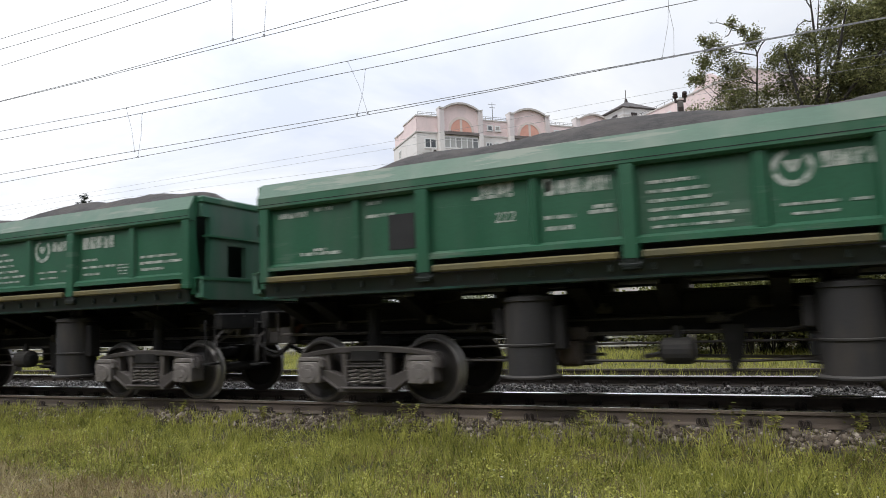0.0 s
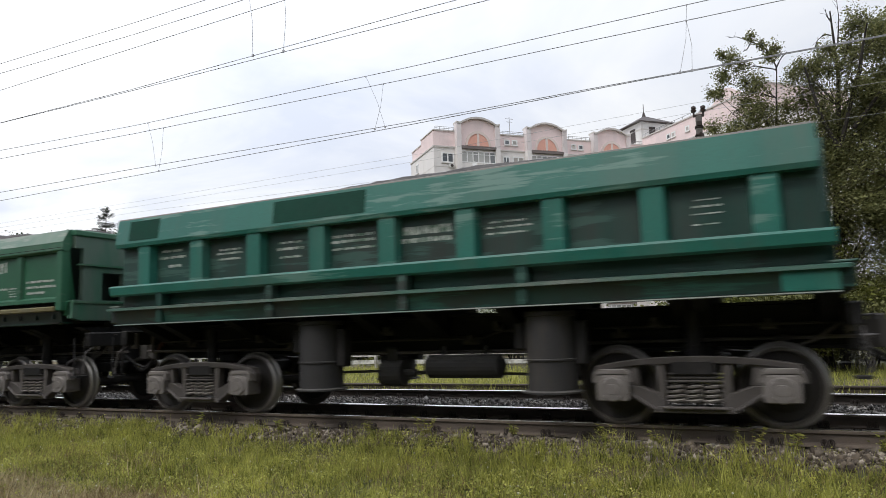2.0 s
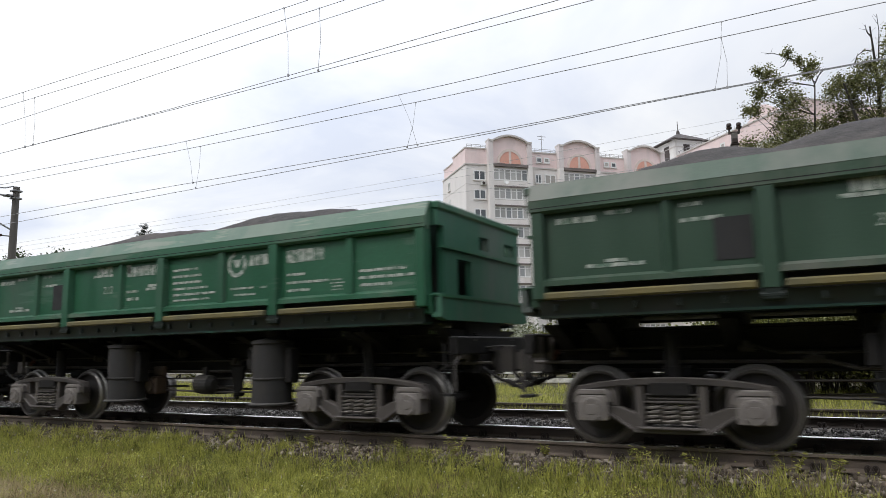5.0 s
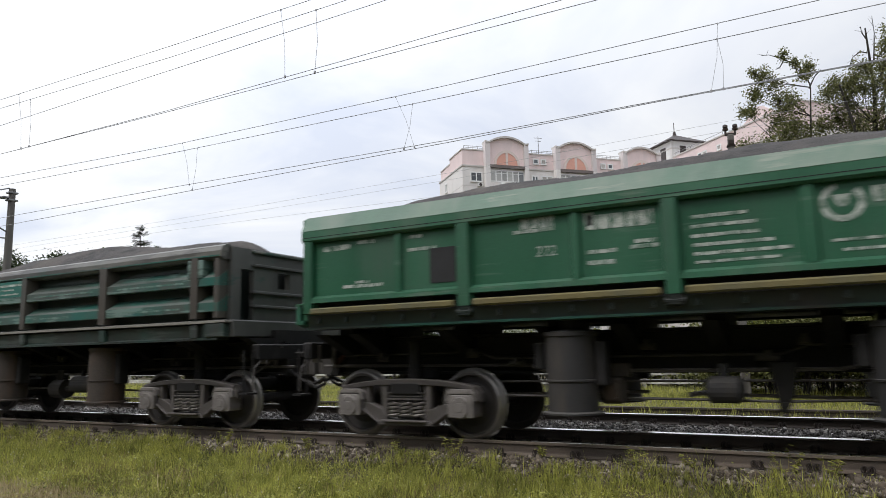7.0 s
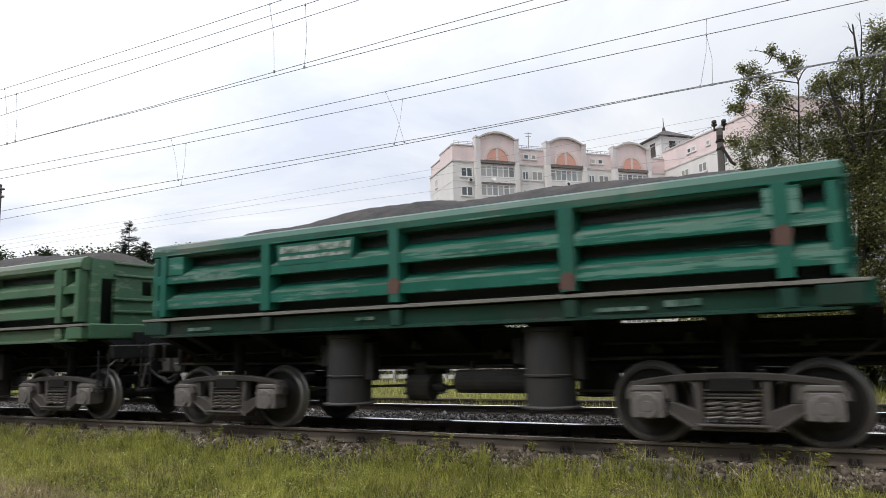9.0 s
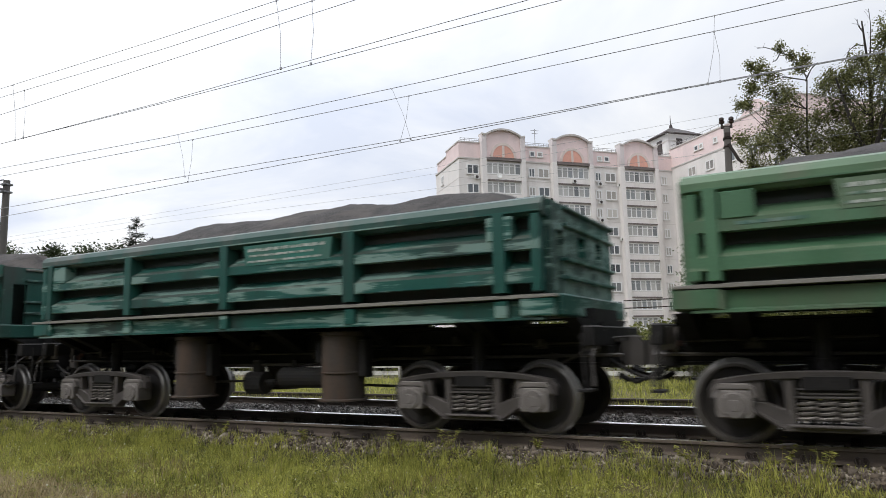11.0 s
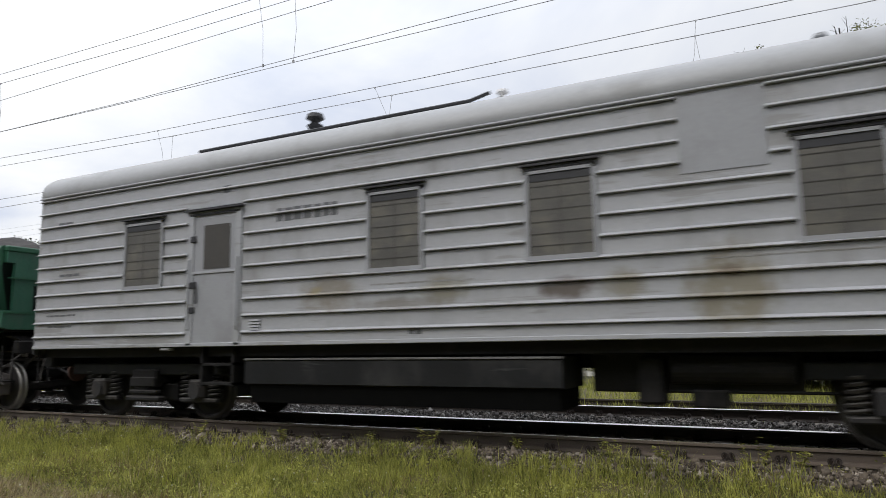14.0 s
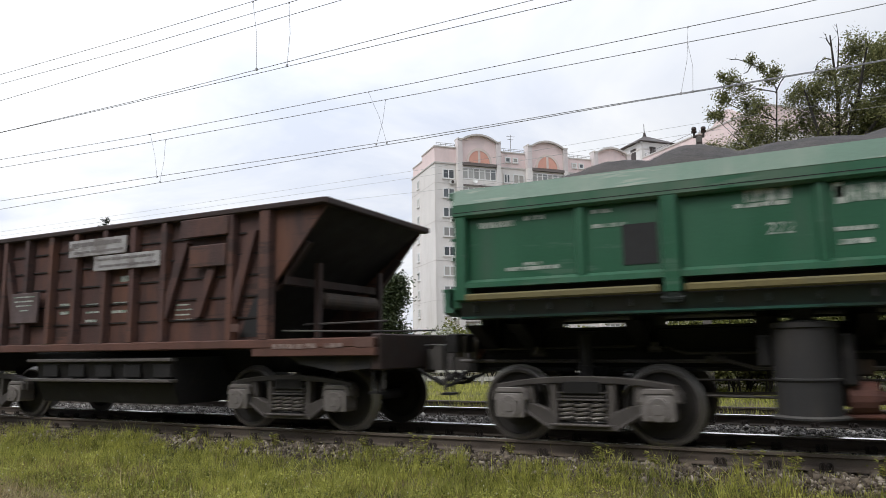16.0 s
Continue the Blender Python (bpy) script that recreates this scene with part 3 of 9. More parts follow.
# ---- overhead line ----
def build_overhead():
    """Contact wires, messenger cables and droppers of each track, and thin wires on the poles beyond."""
    y1, y2 = TRACK_1, TRACK_2
    lines = {
        y1: ("overhead wires hung above the train's track", {
            "messenger_wire": [[(-130, 8.6), (-40, 8.35), (-18.5, 8.0), (-12, 7.92), (-8, 7.91), (0, 7.95), (20, 8.2), (70, 8.6)], [(-130, 8.4), (-40, 8.15), (-18.5, 7.76), (-12, 7.66), (-7.4, 7.67), (0, 7.72), (20, 8.0), (70, 8.4)], [(-130, 7.0), (-40, 7.15), (-18.4, 7.28), (-12, 7.36), (-6.3, 7.43), (20, 7.7), (70, 7.9)]],
            "contact_wire": [[(-130, 6.55), (-18.3, 6.50), (-12, 6.46), (-5.2, 6.53), (20, 6.55), (70, 6.5)], [(-130, 6.6), (-18.3, 6.50), (-12, 6.43), (-5.2, 6.40), (0, 6.36), (20, 6.35), (70, 6.4)]],
            "dropper": [(-8.84, 7.91, -8.71, 6.49), (-7.96, 7.67, -7.98, 6.42), (-17.63, 7.98, -17.37, 6.49), (-17.1, 7.74, -17.03, 6.49)]}),
        y2: ("overhead wires hung above the empty track", {
            "messenger_wire": [[(-130, 8.9), (-60, 9.0), (-31.4, 8.3), (-26.5, 7.99), (-17.3, 7.70), (-7.7, 7.59), (0.4, 7.58), (20, 8.0), (70, 8.4)], [(-130, 8.6), (-60, 8.6), (-31.4, 7.95), (-26.5, 7.68), (-17.3, 7.45), (-7.7, 7.30), (1.4, 7.24), (20, 7.6), (70, 8.0)]],
            "contact_wire": [[(-130, 6.5), (-25.3, 6.44), (-17.2, 6.36), (-7.7, 6.22), (-2.5, 6.22), (20, 6.15), (70, 6.1)], [(-130, 6.1), (-25.5, 6.13), (-7.7, 6.16), (-2.5, 6.2), (20, 6.14), (70, 6.1)]],
            "dropper": [(-16.74, 7.69, -16.38, 6.33), (-16.09, 7.42, -16.25, 6.15), (-9.03, 7.6, -8.5, 6.2), (-8.53, 7.31, -8.8, 6.2), (-1.40, 7.58, -1.62, 6.2), (-1.43, 7.26, -1.39, 6.2)]})}
    for y, (label, kinds) in lines.items():
        line = tagged(new("overhead_line"), label, "overhead wires", "overhead lines")
        line.location = (0, y, 0)
        for nm in ("messenger_wire", "contact_wire"):
            for pts in kinds[nm]:
                part(nm, Geo().tube([(x, 0, z) for x, z in pts], 0.0085 if y > 12 else 0.0064, 6), M_WIRE, line)
        for xa, za, xb, zb in kinds["dropper"]:
            part("dropper", Geo().tube([(xa, 0, za), ((xa + xb) / 2 + 0.05, 0, (za + zb) / 2), (xb, 0, zb)], 0.0045, 5).box(xb - 0.018, xb + 0.018, -0.012, 0.012, zb - 0.015, zb + 0.035).box(xa - 0.012, xa + 0.012, -0.01, 0.01, za - 0.025, za + 0.012), M_WIRE, line)
    for z, za in ((8.62, 8.30), (8.30, 8.05), (7.35, 7.75)):
        w = part("service_wire", Geo().tube([(-130, 24.2, za + 0.35), (-60, 24.2, za), (-29, 24.2, za), (-13, 24.2, (z + za) / 2 - 0.05), (-2.5, 24.15, z), (40, 24.1, z + 0.1)], 0.005, 5), M_WIRE)
        tagged(w, "thin wire strung between the poles beyond the tracks", "wire", "service wires")


def build_mast():
    # catenary mast with its bracket, far along the line
    mast = tagged(new("catenary_mast"), "grey concrete catenary mast with a steel bracket arm", "mast")
    mast.location = (-31.4, 17.3, 0)
    part("shaft", Geo().cyl((0, 0, -0.6), (0, 0, 8.85), 0.205, 0.135, 14), M_POLE, mast, smooth=True)
    part("bracket", Geo().tube([(0, -0.15, 8.4), (0, -3.17, 8.3)], 0.04, 8).tube([(0, -0.15, 6.9), (0, -3.17, 8.3)], 0.035, 8).tube([(0, -0.15, 6.6), (0, -3.3, 6.55)], 0.03, 8), M_STEEL, mast, "galvanised steel bracket")
    part("cap", Geo().box(-0.16, 0.16, -0.2, 0.2, 8.62, 8.70, 0.015).box(-0.16, 0.16, -0.2, 0.2, 8.28, 8.36, 0.015).box(-0.3, 0.08, -0.42, -0.16, 8.38, 8.46, 0.015).tube([(0, -0.14, 8.86), (0, -0.5, 8.72), (0, -0.9, 8.66)], 0.03, 6), M_STEEL, mast, "steel clamp round the mast head")
    part("insulator", Geo().lathe([(0.0, 0), (0.06, 0), (0.06, 0.05), (0.03, 0.06), (0.06, 0.1), (0.03, 0.12), (0.06, 0.16), (0.03, 0.2), (0, 0.22)], Matrix.Translation((0, -0.5, 6.6)) @ Euler((radians(90), 0, 0)).to_matrix().to_4x4(), 10), M_PORCELAIN, mast, "brown porcelain insulator")
    # utility pole
    pole = tagged(new("utility_pole"), "weathered square concrete utility pole with two insulators on top", "utility pole")
    pole.matrix_basis = pose(-2.45, 24.1, 0, 0, 1.2, 12)
    g = Geo()
    a, b = 0.15, 0.095
    vs = [g.bm.verts.new(p) for p in ((-a, -a, -0.8), (a, -a, -0.8), (a, a, -0.8), (-a, a, -0.8), (-b, -b, 8.15), (b, -b, 8.15), (b, b, 8.15), (-b, b, 8.15))]
    for q in ((3, 2, 1, 0), (4, 5, 6, 7), (0, 1, 5, 4), (1, 2, 6, 5), (2, 3, 7, 6), (3, 0, 4, 7)):
        g.bm.faces.new([vs[i] for i in q])
    bmesh.ops.bevel(g.bm, geom=g.bm.edges[:], offset=0.03, segments=1, affect="EDGES")
    part("shaft", g, M_POLE, pole)
    part("head_bracket", Geo().box(-0.13, 0.13, -0.12, 0.12, 7.72, 7.80, 0.02).box(-0.13, 0.13, -0.12, 0.12, 7.45, 7.52, 0.02).box(-0.18, 0.18, -0.04, 0.04, 8.12, 8.2, 0.01).box(-0.09, 0.09, -0.15, -0.08, 7.78, 7.95, 0.02).tube([(0.02, -0.12, 7.55), (0.3, -0.12, 7.0), (0.42, -0.1, 6.9)], 0.05, 6), M_CLIP, pole, "rusty steel bracket on the pole head")
    ins = [(0.0, 0), (0.035, 0), (0.035, 0.08), (0.085, 0.10), (0.095, 0.16), (0.05, 0.18), (0.085, 0.21), (0.075, 0.28), (0.0, 0.32)]
    for x in (-0.15, 0.15):
        part("insulator", Geo().lathe(ins, Matrix.Translation((x, 0, 8.2)), 12), M_PORCELAIN, pole, "dark brown porcelain insulator", smooth=True)
    part("cable_clamp", Geo().box(-0.2, 0.2, -0.2, 0.2, 2.55, 2.75, 0.02).cyl((0, -0.25, 2.5), (0, -0.25, 3.1), 0.05, seg=8), M_CLIP, pole, "rusty clamp that carries the cables")
    for z0, z1, dy in ((2.7, 2.45, -0.2), (2.6, 2.2, -0.22)):
        part("service_cable", Geo().tube([(-3.5, dy, z1), (-1.8, dy, z1 + 0.05), (-0.8, dy, z0 - 0.1), (0, dy, z0)], 0.018, 6).tube([(0, dy, z0), (1.0, dy, z0 - 0.15), (2.0, dy, z0 + 0.05), (3.5, dy, z0 + 0.1)], 0.018, 6), M_PORCELAIN, pole, "slack black cable")


# ---- the apartment building ----
BLD = pose(-45.8, 90, 0, 0, 0, 46.4)     # u along the main front, v into the building
FLOOR_H, WIN_TOP = 2.93, 27.95


def arch_pts(c, half, z0, rise, n=14):
    return [(c + half * math.cos(math.pi * i / n), z0 + rise * math.sin(math.pi * i / n)) for i in range(n + 1)]


def build_building():
    b = tagged(new("apartment_building"), "ten-storey apartment building with pink top floors and arched gables", "building")
    b.matrix_basis = BLD
    PINK_Z = 28.9
    part("wall", Geo().box(0, 41, 0, 11.4, -1.5, PINK_Z), M_GREYWALL, b, "pale grey plastered walls")
    part("top_storey", Geo().box(0.0, 41, 0.0, 6.0, PINK_Z, 31.35).box(0.25, 41, 6.0, 11.4, PINK_Z, 30.75), M_PINK, b, "pink plastered top storey")
    part("cornice", Geo().box(-0.12, 41, -0.12, 11.5, PINK_Z - 0.12, PINK_Z + 0.1).box(-0.1, 41, -0.1, 6.1, 31.3, 31.5).box(0.15, 41, 6.1, 11.5, 30.7, 30.88), M_TRIM, b, "beige cornice bands")
    # right wing, standing out towards the tracks
    part("side_wing", Geo().box(37.4, 51.5, -27, 0.4, -1.5, 29.4), M_GREYWALL, b, "pale grey plastered side wing")
    part("side_wing_top", Geo().box(37.4, 51.5, -27, 0.4, 29.4, 32.6), M_PINK, b, "pink plastered top storey of the side wing")
    part("side_wing_cornice", Geo().box(37.25, 51.6, -27.1, 0.4, 32.55, 32.75).box(37.3, 51.6, -27.1, 0.4, 29.3, 29.5), M_TRIM, b)
    g = Geo()
    g.prism([(-23.0, 32.6), (-16.0, 32.6), (-17.3, 33.3), (-18.9, 34.35), (-19.5, 34.5), (-20.1, 34.35), (-21.7, 33.3)], "x", 37.35, 37.75)
    part("gable", g, M_PINK, b, "pink arched gable")
    # low tower with a pyramid roof and a spire
    part("roof_tower", Geo().box(38.2, 44.4, 1.5, 8, 31, 36.0), M_TOWER, b, "pale plastered roof tower")
    part("tower_band", Geo().box(38.1, 44.5, 1.4, 8.1, 34.6, 34.8), M_TRIM, b)
    g = Geo()
    v = [g.bm.verts.new(p) for p in ((37.3, 0.6, 35.95), (45.3, 0.6, 35.95), (45.3, 8.9, 35.95), (37.3, 8.9, 35.95), (41.3, 4.7, 38.2))]
    for q in ((0, 1, 4), (1, 2, 4), (2, 3, 4), (3, 0, 4), (3, 2, 1, 0)):
        g.bm.faces.new([v[i] for i in q])
    part("tower_roof", g, M_ROOF, b, "dark sheet-metal pyramid roof")
    part("spire", Geo().cyl((41.3, 4.7, 38.0), (41.3, 4.7, 40.4), 0.09, 0.05, 8).cyl((41.3, 4.7, 38.0), (41.3, 4.7, 38.7), 0.36, 0.2, 8), M_ROOF, b)
    for o in (Geo().box(38.1, 38.3, 3.2, 4.6, 32.8, 35.2), Geo().box(39.8, 41.0, 1.4, 1.6, 33, 35.2)):
        part("tower_opening", o, M_ROOF, b, "dark tower opening")
    # projecting bays with arched heads
    bays = ((3.4, 10.5), (15.1, 22.2), (27.1, 34.2))
    for s0, s1 in bays:
        c = (s0 + s1) / 2
        bay = part("bay", Geo().box(s0 + 0.75, s1 - 0.75, -0.55, 0.2, -1.5, PINK_Z - 0.1), M_GREYWALL, b, "projecting bay of glazed balconies")
        for x in (s0, s1 - 0.75):
            part("pilaster", Geo().box(x, x + 0.75, -0.95, 0.2, -1.5, PINK_Z), M_GREYWALL, bay)
            part("gable_pier", Geo().box(x, x + 0.75, -0.95, 0.2, PINK_Z, 32.55), M_PIER, bay)
        hw = (s1 - s0) / 2
        # an arch between two hollow shoulders
        crown = [(c + hw * q, 32.45 + 0.95 * max(0.0, math.cos(q * 1.95)) ** 0.8 + 0.10 * max(0.0, abs(q) - 0.91) / 0.09) for q in [1 - i / 14 for i in range(29)]]
        inside = [p for p in crown if abs(p[0] - c) < hw - 0.7]
        head = [(s0 + 0.7, PINK_Z), (s1 - 0.7, PINK_Z), (s1 - 0.7, 32.4)] + inside + [(s0 + 0.7, 32.4)]
        part("arched_gable", Geo().prism(head, "y", -0.6, 0.5), M_PINK, bay, "pink gable with an arched top")
        g = Geo().band([(x, z + 0.2) for x, z in crown], [(x, z - 0.08) for x, z in crown], "y", -1.05, 0.5)
        part("coping", g, M_TRIM, bay)
        part("fanlight", Geo().prism(arch_pts(c, 1.76, PINK_Z + 0.25, 1.9), "y", -0.68, -0.55), M_SALMON, bay, "salmon half-round panel")
        g = Geo()
        o, n_ = arch_pts(c, 2.12, PINK_Z + 0.25, 2.3, 16), arch_pts(c, 1.74, PINK_Z + 0.25, 1.88, 16)
        g.band(o, n_, "y", -0.74, -0.55)
        g.box(c - 0.19, c + 0.19, -0.72, -0.55, PINK_Z + 0.25, PINK_Z + 2.2)
        part("fanlight_frame", g, M_CREAM, bay, "cream arch round the panel")
        part("bay_ledge", Geo().box(s0 + 0.7, s1 - 0.7, -1.0, -0.5, PINK_Z - 0.32, PINK_Z + 0.12), M_LEDGE, bay, "dark brown ledge over the glazing")
    # roof rails and aerials between the gables
    g = Geo()
    for s0, s1 in ((0.3, 3.3), (10.6, 15.0), (22.3, 27.0), (34.3, 37.3)):
        for z in (31.75, 32.0):
            g.tube([(s0, 0.1, z), (s1, 0.1, z)], 0.035, 4)
        k = int((s1 - s0) / 0.9) + 1
        for i in range(k + 1):
            g.tube([(s0 + (s1 - s0) * i / k, 0.1, 31.4), (s0 + (s1 - s0) * i / k, 0.1, 32.0)], 0.03, 4)
    for i in range(14):
        g.tube([(37.5, -i * 1.9 - 0.4, 32.7), (37.5, -i * 1.9 - 0.4, 33.25)], 0.03, 4)
    g.tube([(37.5, 0, 33.25), (37.5, -13, 33.25)], 0.035, 4)
    tagged(part("roof_railing", g, M_STEEL, b, "thin roof railings"), kind="stuff")
    part("aerial", Geo().tube([(13.6, 2, 31.5), (13.6, 2, 35)], 0.05, 5).tube([(12.9, 2, 34.7), (14.3, 2, 34.7)], 0.04, 4).tube([(13.1, 2, 34.2), (14.1, 2, 34.2)], 0.04, 4), M_STEEL, b, "rooftop aerial")

    # one window of each kind, then copies that share the meshes
    def window_meshes(w, h, lights):
        g = Geo()
        t = 0.17
        g.box(0, w, -0.09, 0.0, 0, t).box(0, w, -0.09, 0.0, h - t, h)
        for i in range(lights + 1):
            x = (w - t) * i / lights
            g.box(x, x + t, -0.09, 0.0, t, h - t)
        if lights > 3:
            g.box(0, w, -0.085, 0.0, h * 0.70, h * 0.70 + 0.07)
        p = Geo()
        for i in range(lights):
            x0, x1 = (w - t) * i / lights + t, (w - t) * (i + 1) / lights
            p.box(x0, x1, -0.045, -0.01, t, h - t)
        return g.mesh("window_frame", M_PVC), p.mesh("pane", M_GLASS_BAY if lights > 3 else M_GLASS), Geo().box(-0.06, w + 0.06, -0.16, 0.0, -0.1, -0.005).mesh("window_sill", M_TRIM)

    kinds = {"small": window_meshes(1.95, 1.55, 2), "narrow": window_meshes(1.1, 1.5, 2), "bay": window_meshes(5.7, 1.85, 6), "attic": window_meshes(0.95, 0.9, 1)}
    ac = Geo().box(0, 0.8, -0.35, 0, 0, 0.55, 0.03).cyl((0.4, -0.37, 0.28), (0.4, -0.34, 0.28), 0.24, seg=14).mesh("air_conditioner", M_AC)
    # dark fan grille
    ac.materials.append(M_ROOF)
    for p in ac.polygons:
        if p.center.y < -0.352 or (p.center.y < -0.345 and abs(p.center.x - 0.4) < 0.25 and p.area < 0.01):
            p.material_index = 1
    dish_g = Geo()
    dish_g.lathe([(0.02, 0), (0.25, 0.04), (0.42, 0.14), (0.43, 0.15), (0.25, 0.06), (0.02, 0.02)], Matrix.Translation((0, -0.4, 0)) @ Euler((radians(70), 0, 0)).to_matrix().to_4x4(), 14)
    dish_g.tube([(0, 0, -0.1), (0, -0.4, 0)], 0.03, 5)
    dish = dish_g.mesh("satellite_dish", M_AC)
    rnd = random.Random(5)

    def put(kind, m):
        fr, pn, sl = kinds[kind]
        w = new("window", fr)
        w.parent, w.matrix_basis = b, m
        for nm, me in (("pane", pn), ("window_sill", sl)):
            o = new(nm, me)
            o.parent = w
        return w

    z = WIN_TOP - 1.5
    fronts = {s0: Geo().box(s0 + 0.75, s1 - 0.75, -0.72, -0.5, z - 1.1, z + 0.02).mesh("balcony_front", M_GREYWALL) for s0, s1 in bays}
    ledges = {s0: Geo().box(s0 + 0.74, s1 - 0.74, -0.85, -0.5, z + 1.9, z + 2.12).mesh("balcony_ledge", M_LEDGE) for s0, s1 in bays}
    for f in range(10):
        z = WIN_TOP - 1.5 - f * FLOOR_H
        put("small", pose(1.2, 0, z))
        for s in (11.3, 22.9):
            put("narrow", pose(s, 0, z))
        for s in (12.9, 24.7):
            put("small", pose(s, 0, z))
        put("narrow", pose(35.2, 0, z))
        for s0, s1 in bays:
            put("bay", pose((s0 + s1) / 2 - 2.85, -0.57, z + 0.02))
            if f:
                o = new("balcony_ledge", ledges[s0])
                o.parent, o.matrix_basis = b, pose(0, 0, -f * FLOOR_H)
            o = new("balcony_front", fronts[s0])
            o.parent, o.matrix_basis = b, pose(0, 0, -f * FLOOR_H)
        for v in (7.5,):
            put("narrow", pose(0, v + 1.0, z, 0, 0, -90))
        for v in (-4.2, -8.4, -13.0, -17.5, -22):
            put("small", pose(37.4, v, z + 0.4, 0, 0, -90))
        if rnd.random() < 0.95:
            for s in rnd.sample([2.3, 11.6, 12.3, 14.5, 24.5, 23.2, 26.8, 17.0, 18.3, 21], 4):
                o = new("air_conditioner", ac)
                o.parent, o.matrix_basis = b, pose(s, -0.75 if s in (17.0, 18.3, 21) else -0.05, z - 0.75)
        if rnd.random() < 0.5:
            o = new("satellite_dish", dish)
            o.parent, o.matrix_basis = b, pose(rnd.choice([6.0, 16.6, 20.5]), -0.7, z - 0.3)
    for s in (11.6, 12.9, 23.4, 24.7):
        put("attic", pose(s, 0, 29.75))
    for v in (-6.0, -7.2, -10.5):
        put("attic", pose(37.4, v, 30.6, 0, 0, -90))
    # panel joints of the plaster
    g = Geo()
    for z in [PINK_Z - 3.1 - 2.93 * i for i in range(0, 10, 2)]:
        g.box(-0.02, 41, -0.025, 0.0, z, z + 0.05).box(-0.025, 0.0, 0, 11.4, z, z + 0.05)
    part("wall_joint", g, M_TRIM, b)


# ---- trees and shrubs ----
def leaf_shape(kind):
    if kind == "leaf":
        return np.array([(-0.5, 0, 0), (0, -0.42, 0.06), (0.55, 0, 0), (0, 0.42, 0.06)]), [[0, 1, 2, 3]]
    return np.array([(-0.5, -0.1, 0), (0.5, -0.16, 0), (0.5, 0.16, 0), (-0.5, 0.1, 0)]), [[0, 1, 2, 3]]


def branching(rg, start, direction, length, radius, depth, out, tips, droop=0.0, spread=0.75, kids=(3, 5)):
    """Grows one limb in three bends, then its side limbs; collects segments and leafy tips."""
    p, d = Vector(start), Vector(direction).normalized()
    n = 3
    pts = [p.copy()]
    for i in range(n):
        d = (d + Vector((rg.uniform(-0.25, 0.25), rg.uniform(-0.25, 0.25), rg.uniform(-0.15, 0.2) - droop))).normalized()
        p = p + d * length / n
        pts.append(p.copy())
    for i in range(n):
        r0, r1 = radius * (1 - 0.6 * i / n), radius * (1 - 0.6 * (i + 1) / n)
        out.append((pts[i], pts[i + 1], r0, r1))
    if depth == 0:
        tips.extend([pts[1], pts[2], pts[3]])
        return
    k = rg.randint(*kids)
    for i in range(k):
        f = 0.35 + 0.65 * (i + 1) / k
        a = pts[min(n - 1, int(f * n))].lerp(pts[min(n, int(f * n) + 1)], (f * n) % 1)
        ang = rg.uniform(0, 6.283)
        side = d.orthogonal()
        side.rotate(Matrix.Rotation(ang, 3, d))
        nd = (d * (1 - spread) + side * spread + Vector((0, 0, 0.15 - droop))).normalized()
        branching(rg, a, nd, length * rg.uniform(0.5, 0.75), radius * 0.5, depth - 1, out, tips, droop, spread, kids)


